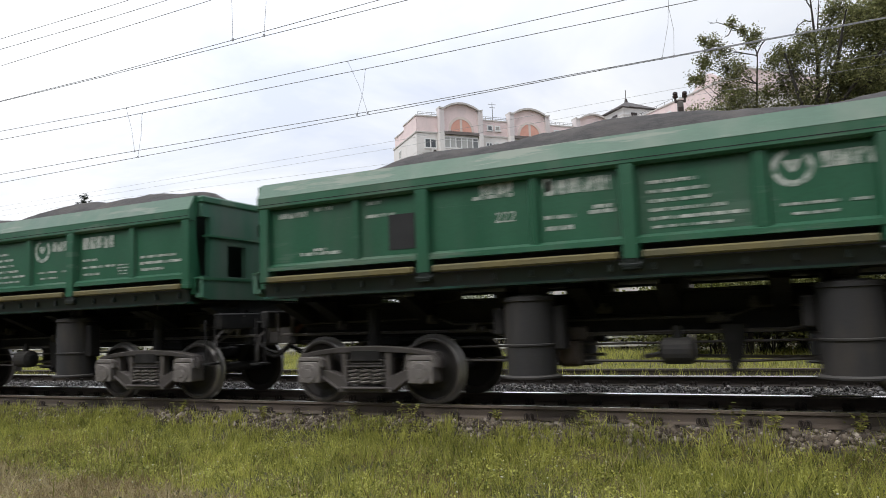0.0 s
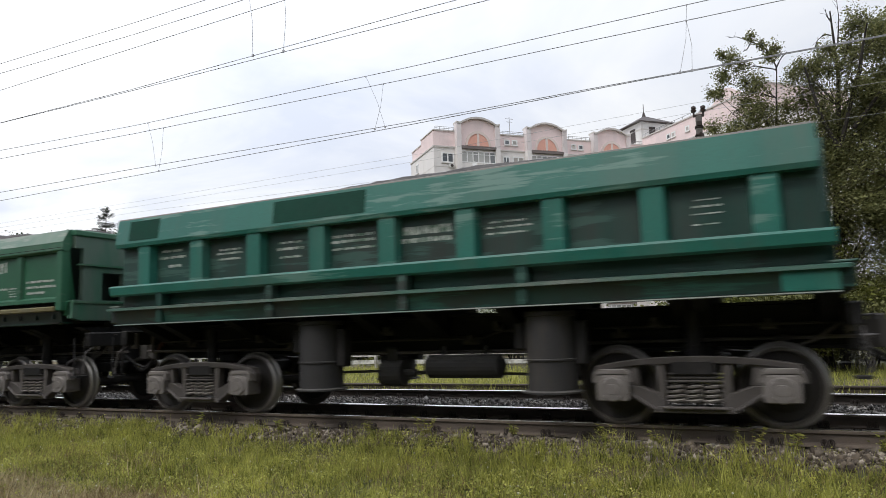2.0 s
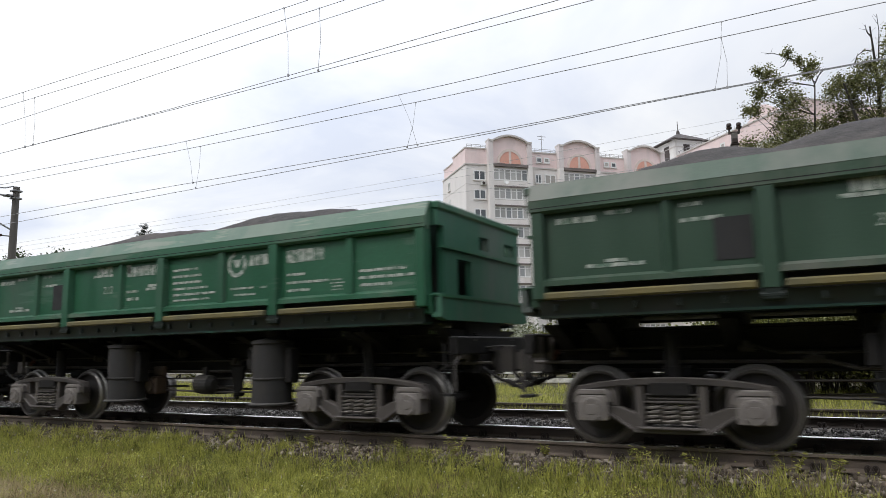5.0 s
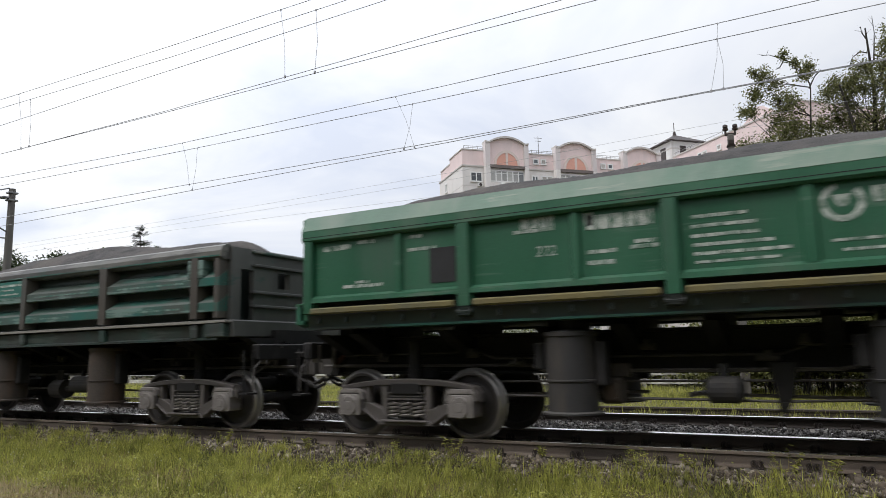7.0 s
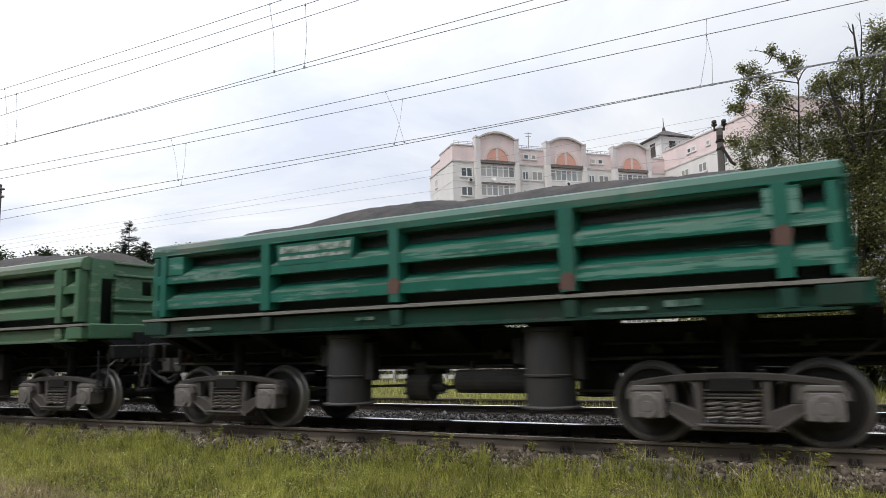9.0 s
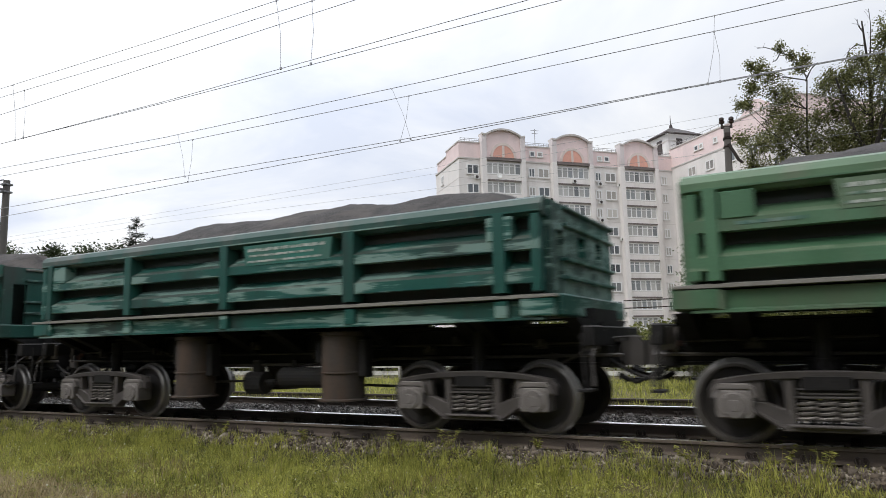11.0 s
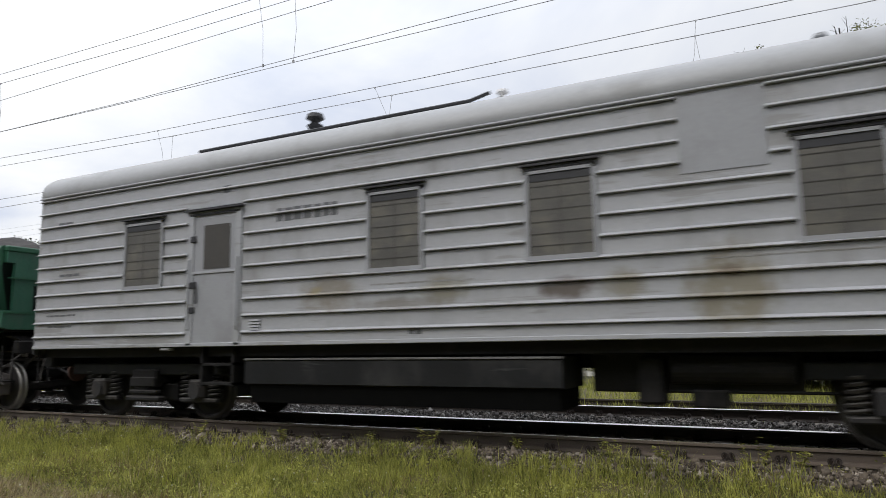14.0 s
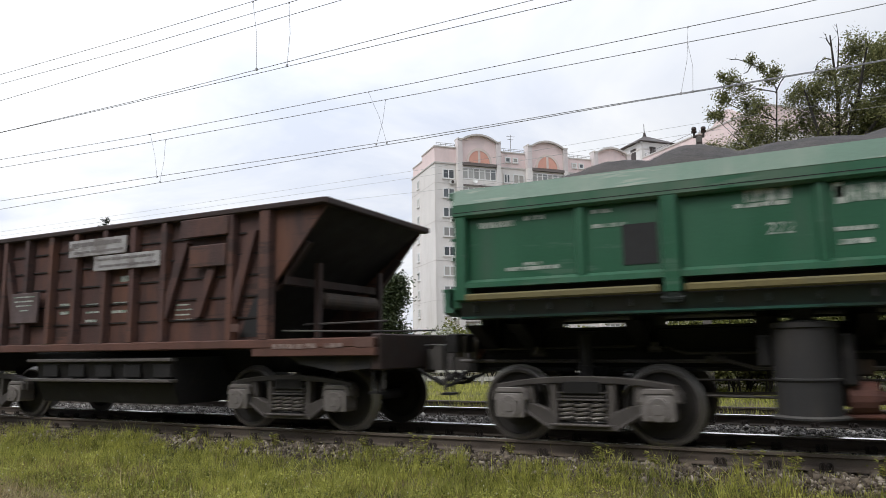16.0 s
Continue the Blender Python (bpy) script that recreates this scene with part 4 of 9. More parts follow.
def tree(name, x, y, height, seed, leaf_material, leaves, leaf, label, trunk_r=0.16, bare=0.3, width=0.36, clump=0.45, lean=(0, 0), depth=2, limbs=9, category="tree", group="trees", stems=1, low=0.3):
    rg = random.Random(seed)
    t = tagged(new(name), label, category, group)
    t.location = (x, y, ground_z(x, y) - 0.05)
    segs, tips = [], []
    for s in range(stems):
        tp = [Vector((0.25 * s, 0.1 * s, 0))]
        lx, ly = lean[0] + rg.uniform(-0.05, 0.05) + 0.12 * s * (-1) ** s, lean[1]
        for i in range(1, 7):
            tp.append(Vector((0.25 * s + lx * height * i / 6 + rg.uniform(-1, 1) * 0.02 * height, 0.1 * s + ly * height * i / 6 + rg.uniform(-1, 1) * 0.02 * height, height * 0.93 * i / 6)))
        for i in range(6):
            segs.append((tp[i], tp[i + 1], trunk_r * (1 - 0.85 * i / 6), trunk_r * (1 - 0.85 * (i + 1) / 6)))
        for i in range(limbs):
            f = low + (0.95 - low) * i / limbs
            a = tp[int(f * 6)].lerp(tp[min(6, int(f * 6) + 1)], (f * 6) % 1)
            ang = i * 2.4 + rg.uniform(-0.5, 0.5)
            up = 0.35 + 0.6 * f
            L = height * width * (1.05 - 0.6 * abs(f - 0.45) * 1.6) * rg.uniform(0.7, 1.15)
            branching(rg, a, (math.cos(ang), math.sin(ang), up), L * 0.6, trunk_r * 0.42 * (1.1 - f), depth - 1, segs, tips)
        tips.append(tp[6])
    g = Geo()
    for a, b2, r0, r1 in segs:
        if r0 > 0.004:
            g.cyl(a, b2, max(r0, 0.006), max(r1, 0.004), 6 if r0 > 0.04 else 4, caps=False)
    part("trunk", g, M_BARK, t, "dark rough bark", smooth=True)
    nr = np.random.default_rng(seed)
    tips_a = np.array([v[:] for v in tips])
    keep = tips_a[nr.random(len(tips_a)) > bare * 0.5]
    w = nr.random(len(keep)) ** 2 + 0.1
    idx = nr.choice(len(keep), leaves, p=w / w.sum())
    pos = keep[idx] + nr.normal(0, clump, (leaves, 3)) * np.array([1, 1, 0.75])
    pos[:, 2] = np.maximum(pos[:, 2], 0.15)
    sz = leaf * nr.uniform(0.55, 1.3, (leaves, 1)) * np.ones((1, 3))
    v, f = leaf_shape("leaf")
    scatter("crown", leaf_material, v, f, spots_for(pos, nr.uniform(0, 6.3, leaves), sz, nr.uniform(-1.1, 1.1, leaves), nr.uniform(-0.8, 0.8, leaves)), "", "", parent=t)
    return t


def conifer(x, y, height, seed, label):
    rg = random.Random(seed)
    t = tagged(new("conifer"), label, "tree", "trees")
    t.location = (x, y, ground_z(x, y) - 0.05)
    g = Geo().cyl((0, 0, 0), (0, 0, height), 0.22, 0.03, 8)
    pos, yaw, tilt = [], [], []
    for i in range(int(height * 6)):
        z = height * (0.35 + 0.64 * i / (height * 6)) + rg.uniform(-0.2, 0.2)
        L = (height - z) * 0.42 * rg.uniform(0.4, 1.2) + 0.3
        a = rg.uniform(0, 6.283)
        tip = Vector((math.cos(a) * L, math.sin(a) * L, z + L * rg.uniform(-0.1, 0.35)))
        g.cyl((0, 0, z), tip, 0.04, 0.012, 5, caps=False)
        for k in range(60):
            f = rg.uniform(0.25, 1.08)
            p = Vector((0, 0, z)).lerp(tip, f) + Vector((rg.gauss(0, 0.14), rg.gauss(0, 0.14), rg.gauss(0, 0.1)))
            pos.append(p[:]); yaw.append(a + rg.uniform(-0.9, 0.9)); tilt.append(rg.uniform(-0.5, 0.5))
    part("trunk", g, M_BARK, t, smooth=True)
    n = len(pos)
    v, f = leaf_shape("needle")
    sz = np.full((n, 3), 0.27) * np.random.default_rng(seed).uniform(0.6, 1.2, (n, 1))
    scatter("crown", M_NEEDLE, v, f, spots_for(np.array(pos), np.array(yaw), sz, np.array(tilt), np.array(tilt) * 0.6), "", "", parent=t)


def shrub(x, y, h, r, seed, material, leaves, leaf, label):
    rg = random.Random(seed)
    t = tagged(new("shrub"), label, "shrub", "shrubs")
    t.location = (x, y, ground_z(x, y) - 0.03)
    segs, tips = [], []
    for i in range(7):
        a = i * 0.9 + rg.uniform(-0.3, 0.3)
        branching(rg, (rg.uniform(-0.2, 0.2), rg.uniform(-0.2, 0.2), 0), (math.cos(a) * r / h, math.sin(a) * r / h, 1.0), h * rg.uniform(0.5, 0.8), 0.03, 1, segs, tips, kids=(2, 4))
    g = Geo()
    for a, b2, r0, r1 in segs:
        g.cyl(a, b2, max(r0, 0.006), max(r1, 0.004), 4, caps=False)
    part("stem", g, M_BARK, t)
    nr = np.random.default_rng(seed)
    ta = np.array([v[:] for v in tips])
    pos = ta[nr.integers(0, len(ta), leaves)] + nr.normal(0, 0.26, (leaves, 3)) * np.array([1, 1, 0.9])
    pos[:, 2] = np.abs(pos[:, 2])
    v, f = leaf_shape("leaf")
    scatter("foliage", material, v, f, spots_for(pos, nr.uniform(0, 6.3, leaves), leaf * nr.uniform(0.5, 1.3, (leaves, 1)) * np.ones((1, 3)), nr.uniform(-1.1, 1.1, leaves), nr.uniform(-0.8, 0.8, leaves)), "", "", parent=t)


def shaped_tree(x, y, seed, label, trunk, trunk_r, bare_twigs, boughs, leaf=0.068, limbs=()):
    """A tree whose leaves sit in boughs (x, z, radius) round a given trunk line, with bare twigs of their own."""
    rg = random.Random(seed)
    nr = np.random.default_rng(seed)
    t = tagged(new("broadleaf_tree"), label, "tree", "trees")
    t.location = (x, y, ground_z(x, y) - 0.05)
    z0 = t.location.z
    line = [Vector((0, 0, 0))] + [Vector((u, 0.12 * math.sin(3 * w), w - z0)) for u, w in trunk]
    segs, leaves = [], []
    for i, (a, b2) in enumerate(zip(line, line[1:])):
        k = len(line) - 1
        segs.append((a, b2, trunk_r * (1 - 0.84 * i / k), trunk_r * (1 - 0.84 * (i + 1) / k)))
    for pts in bare_twigs:
        pts = [Vector((u, 0.02 * j, w - z0)) for j, (u, w) in enumerate(pts)]
        for j, (a, b2) in enumerate(zip(pts, pts[1:])):
            segs.append((a, b2, 0.024 * (1 - 0.75 * j / len(pts)), 0.024 * (1 - 0.75 * (j + 1) / len(pts))))
            for q in range(2):
                segs.append((a.lerp(b2, rg.random()), a.lerp(b2, rg.random()) + Vector((rg.gauss(0, 0.14), rg.gauss(0, 0.1), rg.uniform(0.0, 0.22))), 0.008, 0.003))
    # bare limbs that show before the leaves
    for pts in limbs:
        pts = [Vector((u, -0.45 - 0.1 * j, w - z0)) for j, (u, w) in enumerate(pts)]
        for j, (a, b2) in enumerate(zip(pts, pts[1:])):
            segs.append((a, b2, 0.075 * (1 - 0.8 * j / len(pts)), 0.075 * (1 - 0.8 * (j + 1) / len(pts))))
    for u, w, r in boughs:
        c = Vector((u, rg.uniform(-0.9, 0.9) * min(1.0, 2.2 * r), w - z0))
        # the limb leaves the trunk well below its bough
        below = [p for p in line if p.z < c.z - 0.35 * abs(c.x - p.x) - 0.25] or line[:2]
        p0 = below[-1]
        mid = p0.lerp(c, 0.55) + Vector((rg.uniform(-0.1, 0.1), rg.uniform(-0.1, 0.1), -0.12))
        segs += [(p0, mid, 0.017, 0.012), (mid, c, 0.012, 0.007)]
        r *= 1.12
        for k in range(int(9 + 34 * r)):
            d = Vector((rg.gauss(0, 0.85), rg.gauss(0, 1), rg.gauss(0, 1.05))).normalized() * r * rg.uniform(0.3, 1.5)
            segs.append((c, c + d, 0.009, 0.004))
            n = int(16 + 52 * r)
            leaves.append(np.array((c + d)[:]) + nr.normal(0, 0.06 + 0.16 * r, (n, 3)) * np.array([0.85, 1, 1.1]))
            leaves.append(np.array((c + d * 0.6)[:]) + nr.normal(0, 0.08, (n // 4, 3)))
    g = Geo()
    for a, b2, r0, r1 in segs:
        g.cyl(a, b2, r0, r1, 7 if r0 > 0.04 else 4, caps=False)
    part("trunk", g, M_BARK, t, "dark rough bark", smooth=True)
    pos = np.concatenate(leaves)
    n = len(pos)
    v, f = leaf_shape("leaf")
    scatter("crown", M_LEAF, v, f, spots_for(pos, nr.uniform(0, 6.3, n), leaf * nr.uniform(0.5, 1.3, (n, 1)) * np.ones((1, 3)), nr.uniform(-1.2, 1.2, n), nr.uniform(-0.9, 0.9, n)), "", "", parent=t)
    return t


def build_plants():
    thin = "slender broadleaf tree with thin uneven crown and bare top twigs"
    shaped_tree(-0.35, 27.0, 11, thin, [(0, 2.5), (0.2, 5.2), (0.35, 7.5), (0.46, 9.2), (0.55, 10.2), (0.47, 10.75)], 0.075,
                [[(0.47, 10.75), (0.15, 11.2), (-0.32, 11.55), (-0.68, 11.76), (-0.95, 11.80)], [(0.5, 10.2), (0.7, 10.6), (0.93, 10.83)], [(-0.2, 11.45), (-0.35, 11.2), (-0.5, 11.15)]],
                [(-1.48, 9.84, 0.22), (-1.66, 9.7, 0.14), (-1.2, 10.46, 0.2), (-1.3, 10.22, 0.2), (-0.95, 11.1, 0.22), (-1.22, 11.08, 0.13), (-0.64, 10.73, 0.26), (-0.22, 11.62, 0.13), (0.14, 11.22, 0.12), (0.56, 11.05, 0.2), (0.34, 10.72, 0.16), (-0.5, 10.1, 0.34),
                 (-0.1, 9.7, 0.36), (-0.55, 9.4, 0.42), (0.0, 9.05, 0.42), (-0.45, 8.6, 0.46), (0.1, 8.3, 0.45), (-0.9, 8.45, 0.36), (-1.15, 7.95, 0.36), (0.75, 8.75, 0.26), (0.75, 8.0, 0.36), (-0.4, 7.8, 0.5), (-1.7, 8.35, 0.3), (-1.4, 7.3, 0.5), (-0.5, 6.9, 0.6), (0.5, 7.0, 0.5), (0.0, 6.0, 0.7), (-1.0, 6.1, 0.6), (0.9, 6.0, 0.6), (-0.3, 5.0, 0.8), (0.8, 4.8, 0.7)])
    shaped_tree(1.45, 27.0, 23, "tall broadleaf tree with bare dead tops over a ragged crown", [(0, 2.5), (0.2, 5.0), (0.38, 7.1), (0.56, 8.56), (0.63, 9.71), (0.62, 10.8), (0.57, 11.95)], 0.15,
                [[(0.7, 10.6), (0.78, 11.3), (0.83, 11.8), (0.82, 12.4)], [(0.55, 11.1), (0.35, 11.2), (0.12, 11.05), (-0.04, 10.68)], [(0.45, 7.8), (0.92, 8.8), (1.33, 9.66), (1.5, 10.6)], [(0.58, 11.6), (0.47, 11.85), (0.45, 12.1)]],
                [(-0.54, 10.2, 0.22), (-0.86, 9.75, 0.26), (-0.2, 10.0, 0.3), (0.1, 10.25, 0.3), (0.35, 10.5, 0.24), (1.2, 11.2, 0.32), (1.5, 11.4, 0.4), (1.05, 10.8, 0.34), (-0.15, 9.55, 0.42), (0.3, 9.6, 0.45), (1.1, 10.1, 0.48), (-0.5, 9.1, 0.45), (0.1, 8.8, 0.5), (1.0, 8.95, 0.5), (-0.45, 8.2, 0.45), (0.15, 7.85, 0.5), (0.9, 8.1, 0.5),
                 (-0.2, 7.4, 0.5), (0.45, 7.1, 0.5), (1.1, 7.3, 0.55), (1.9, 10.6, 0.5), (2.1, 9.6, 0.6), (2.0, 8.4, 0.6), (1.9, 7.2, 0.6), (2.5, 11.0, 0.5), (2.7, 10.0, 0.6), (2.7, 8.8, 0.6), (-0.1, 6.3, 0.7), (0.9, 6.2, 0.7), (1.8, 6.0, 0.7), (0.3, 5.0, 0.8), (1.4, 4.9, 0.8), (2.4, 5.0, 0.8), (0.4, 4.2, 0.6), (1.2, 4.1, 0.6), (0.7, 3.4, 0.6), (1.6, 3.3, 0.6), (0.3, 2.6, 0.5), (1.2, 2.4, 0.5)],
                limbs=[[(0.45, 7.0), (0.8, 8.2), (1.15, 9.3), (1.4, 10.4), (1.55, 11.0)], [(0.9, 7.6), (1.7, 8.6), (2.3, 9.3), (2.8, 9.7)], [(0.4, 7.0), (0.0, 8.0), (-0.25, 9.2), (-0.4, 9.9)]])
    tree("broadleaf_tree", 4.4, 28.0, 13.0, 31, M_LEAF, 52000, 0.11, "tall dense broadleaf tree with dark green crown", 0.2, 0.5, 0.32, 0.3, (0, 0), 3, 14)
    tree("broadleaf_tree", 0.2, 29.0, 7.6, 41, M_LEAF, 26000, 0.115, "broadleaf tree with foliage down to the ground", 0.14, 0.1, 0.36, 0.5, (0, 0), 2, 14, low=0.08)
    tree("broadleaf_tree", -1.5, 28.4, 7.0, 49, M_LEAF, 26000, 0.10, "slim broadleaf tree with foliage down to the ground", 0.1, 0.3, 0.27, 0.26, (0, 0), 3, 13, low=0.08)
    tree("broadleaf_tree", 9.0, 31.0, 12.0, 43, M_LEAF, 9000, 0.3, "tall dense broadleaf tree with dark green crown", 0.2, 0.2, 0.38, 0.55, (0, 0), 2, 14, low=0.1)
    tree("young_tree", -3.7, 28.2, 6.2, 47, M_BLOSSOM, 5200, 0.16, "slender young tree with pale leaves beside the pole", 0.08, 0.2, 0.26, 0.33, (0.0, 0), 2, 11, low=0.12)
    k = 0
    for x, y, h, m in ((-7.2, 32.0, 2.3, M_LEAF_Y), (-6.2, 32.2, 2.7, M_LEAF_Y), (-5.2, 31.6, 2.8, M_LEAF_Y), (-1.8, 25.4, 4.6, M_LEAF_Y), (-2.9, 25.4, 3.2, M_LEAF), (-0.9, 25.6, 4.4, M_LEAF), (-1.5, 28.6, 4.6, M_LEAF), (-0.4, 28.0, 5.2, M_LEAF_Y), (1.0, 28.2, 5.0, M_LEAF), (2.4, 28.6, 5.4, M_LEAF_Y), (-1.6, 26.6, 3.0, M_LEAF_Y), (-0.2, 26.0, 3.4, M_LEAF), (1.3, 26.2, 3.6, M_LEAF_Y), (2.8, 25.8, 3.2, M_LEAF), (4.4, 26.4, 3.4, M_LEAF_Y), (6.2, 26.5, 3.2, M_LEAF), (-3.1, 26.8, 2.2, M_LEAF_Y)):
        k += 1
        shrub(x, y, h, 1.3, 60 + k, m, 7000, 0.115, "dense wild shrub at the foot of the trees")
    for k, (x, y, h, m) in enumerate(((-14.2, 34.0, 3.9, M_BLOSSOM), (-15.9, 34.6, 3.3, M_LEAF_Y), (-17.6, 35.2, 3.0, M_BLOSSOM), (-12.6, 33.6, 3.7, M_LEAF_Y))):
        shrub(x, y, h, 1.5, 230 + k, m, 4200, 0.15, "tall pale-leaved shrub in front of the apartment building")
    rg = random.Random(77)
    for i in range(30):
        x = -6 - i * 2.2 + rg.uniform(-0.8, 0.8)
        y = rg.uniform(31, 40)
        shrub(x, y, rg.uniform(2.2, 3.3), 1.6, 100 + i, rg.choice([M_LEAF_Y, M_LEAF_Y, M_LEAF, M_BLOSSOM]), 1700, 0.24, "loose green shrub behind the low fence")
    for i in range(26):
        x = -9 - i * 2.1 + rg.uniform(-0.8, 0.8)
        shrub(x, rg.uniform(42, 53), rg.uniform(2.4, 3.2), 2.0, 150 + i, rg.choice([M_LEAF_Y, M_LEAF, M_LEAF, M_BLOSSOM]), 1900, 0.30, "broad leafy shrub in front of the apartment building")
    far = "distant broadleaf tree with rounded uneven crown"
    for i, (x, y, h) in enumerate(((-112, 62, 18.6), (-106, 61, 18.2), (-97.5, 60, 18.0), (-92, 62, 17.0), (-87.5, 60, 16.9), (-82, 60, 16.3), (-76, 60, 16.2), (-72, 63, 16.0), (-66, 64, 15.0), (-118, 60, 18.5),
                                   (-60, 68, 13), (-55, 72, 12.5), (-50, 74, 11.5), (-46.2, 76, 10.9), (-44.3, 75, 11.3))):
        tree("distant_tree", x, y, h, 200 + i, M_LEAF_FAR, 9000, 0.34, far, 0.22, 0.1, 0.33, 0.7, (0, 0), 2, 12, group="distant trees", low=0.12)
    conifer(-78.4, 60, 19.2, 301, "dark conifer with ragged crown above the far trees")
    conifer(-80.3, 61, 16.6, 302, "dark conifer with ragged crown among the far trees")
    conifer(-75.2, 60, 16.4, 303, "dark conifer with ragged crown among the far trees")


def blade_field(name, material, n, region, height, width, label, category, density=None, seed=1, lean=0.5):
    """Bent grass blades of five points each over a region (x0, x1, y0, y1)."""
    rg = np.random.default_rng(seed)
    x0, x1, y0, y1 = region
    x, y = rg.uniform(x0, x1, n), rg.uniform(y0, y1, n)
    if density is not None:
        d = density(x, y)
        ok = rg.random(n) < d
        x, y = x[ok], y[ok]
        n = len(x)
    z = np.array([ground_z(a, b2) for a, b2 in zip(x, y)]) - 0.01
    v = np.array([(-0.5, 0, 0), (0.5, 0, 0), (-0.38, 0.12, 0.5), (0.38, 0.12, 0.5), (0, 0.42, 1.0)])
    h = height * rg.lognormal(0, 0.35, n)
    sz = np.stack([width * rg.uniform(0.6, 1.4, n), h * rg.uniform(0.3, 1.2, n), h], 1)
    ob = scatter(name, material, v, [[0, 1, 3], [0, 3, 2], [2, 3, 4]], spots_for(np.stack([x, y, z], 1), rg.uniform(0, 6.3, n), sz, rg.normal(0, lean * 0.5, n), rg.normal(0, lean * 0.5, n)), label, category)
    return ob


def patch(x, y, scale, seed):
    return np.array([noise.noise(Vector((a * scale, b2 * scale, seed))) for a, b2 in zip(x, y)])


def straw_area(x, y):
    """How dry the near verge is: a mown, straw-strewn strip towards the viewer's left."""
    return np.clip((5.54 - 0.12 * (x + 6.5) - y) / 0.4 + 0.6 * patch(x, y, 1.7, 3), 0, 1)


def edge(x, y):
    """1 on the verge, fading to 0 where the ballast begins; the grass creeps up to the rail further down the line."""
    return np.clip((8.24 + 0.010 * (-1.0 - x) + 0.42 * patch(x, y, 1.3, 5) - y) / 0.25, 0.0, 1)


def tufts():
    """Clumps of taller blades, most of them along the foot of the ballast."""
    rg = np.random.default_rng(61)
    for name, material, count, y0, y1, tall, each, label in (("grass_tufts", M_BLADE, 820, 6.9, 8.35, 0.18, 40, "uneven tufts of tall grass at the foot of the ballast"),
                                                            ("verge_tufts", M_BLADE_LIGHT, 900, 4.6, 8.2, 0.16, 22, "tufts of longer bright grass in the verge"),
                                                            ("ballast_tufts", M_BLADE, 330, 8.0, 8.66, 0.085, 18, "small grass tufts in the ballast beside the rail"),
                                                            ("dark_tufts", M_HERB, 800, 5.2, 8.45, 0.15, 30, "darker leafy tufts in the verge"),
                                                            ("dry_stems", M_BLADE_DRY, 260, 4.8, 8.3, 0.22, 7, "dry pale flower stems among the grass")):
        cx, cy = rg.uniform(-17, 3.0, count), rg.uniform(y0, y1, count)
        ok = rg.random(count) < np.clip(edge(cx, cy) * 0.9 + (0.6 if name == "ballast_tufts" else 0.12), 0, 1) * np.clip(0.6 + 1.4 * patch(cx, cy, 0.8, 31), 0.1, 1) * (1 - 0.9 * straw_area(cx, cy))
        cx, cy = cx[ok], cy[ok]
        h0 = tall * rg.lognormal(0, 0.35, len(cx))
        x, y = np.repeat(cx, each) + rg.normal(0, 0.055, len(cx) * each), np.repeat(cy, each) + rg.normal(0, 0.055, len(cx) * each)
        h = np.repeat(h0, each) * rg.uniform(0.45, 1.1, len(x))
        z = np.array([ground_z(a, b2) for a, b2 in zip(x, y)]) - 0.01
        v = np.array([(-0.5, 0, 0), (0.5, 0, 0), (-0.38, 0.10, 0.5), (0.38, 0.10, 0.5), (0, 0.36, 1.0)])
        sz = np.stack([rg.uniform(0.004, 0.010, len(x)), h * rg.uniform(0.3, 1.3, len(x)), h], 1)
        scatter(name, material, v, [[0, 1, 3], [0, 3, 2], [2, 3, 4]], spots_for(np.stack([x, y, z], 1), rg.uniform(0, 6.3, len(x)), sz, rg.normal(0, 0.22, len(x)), rg.normal(0, 0.22, len(x))), label, "grass")


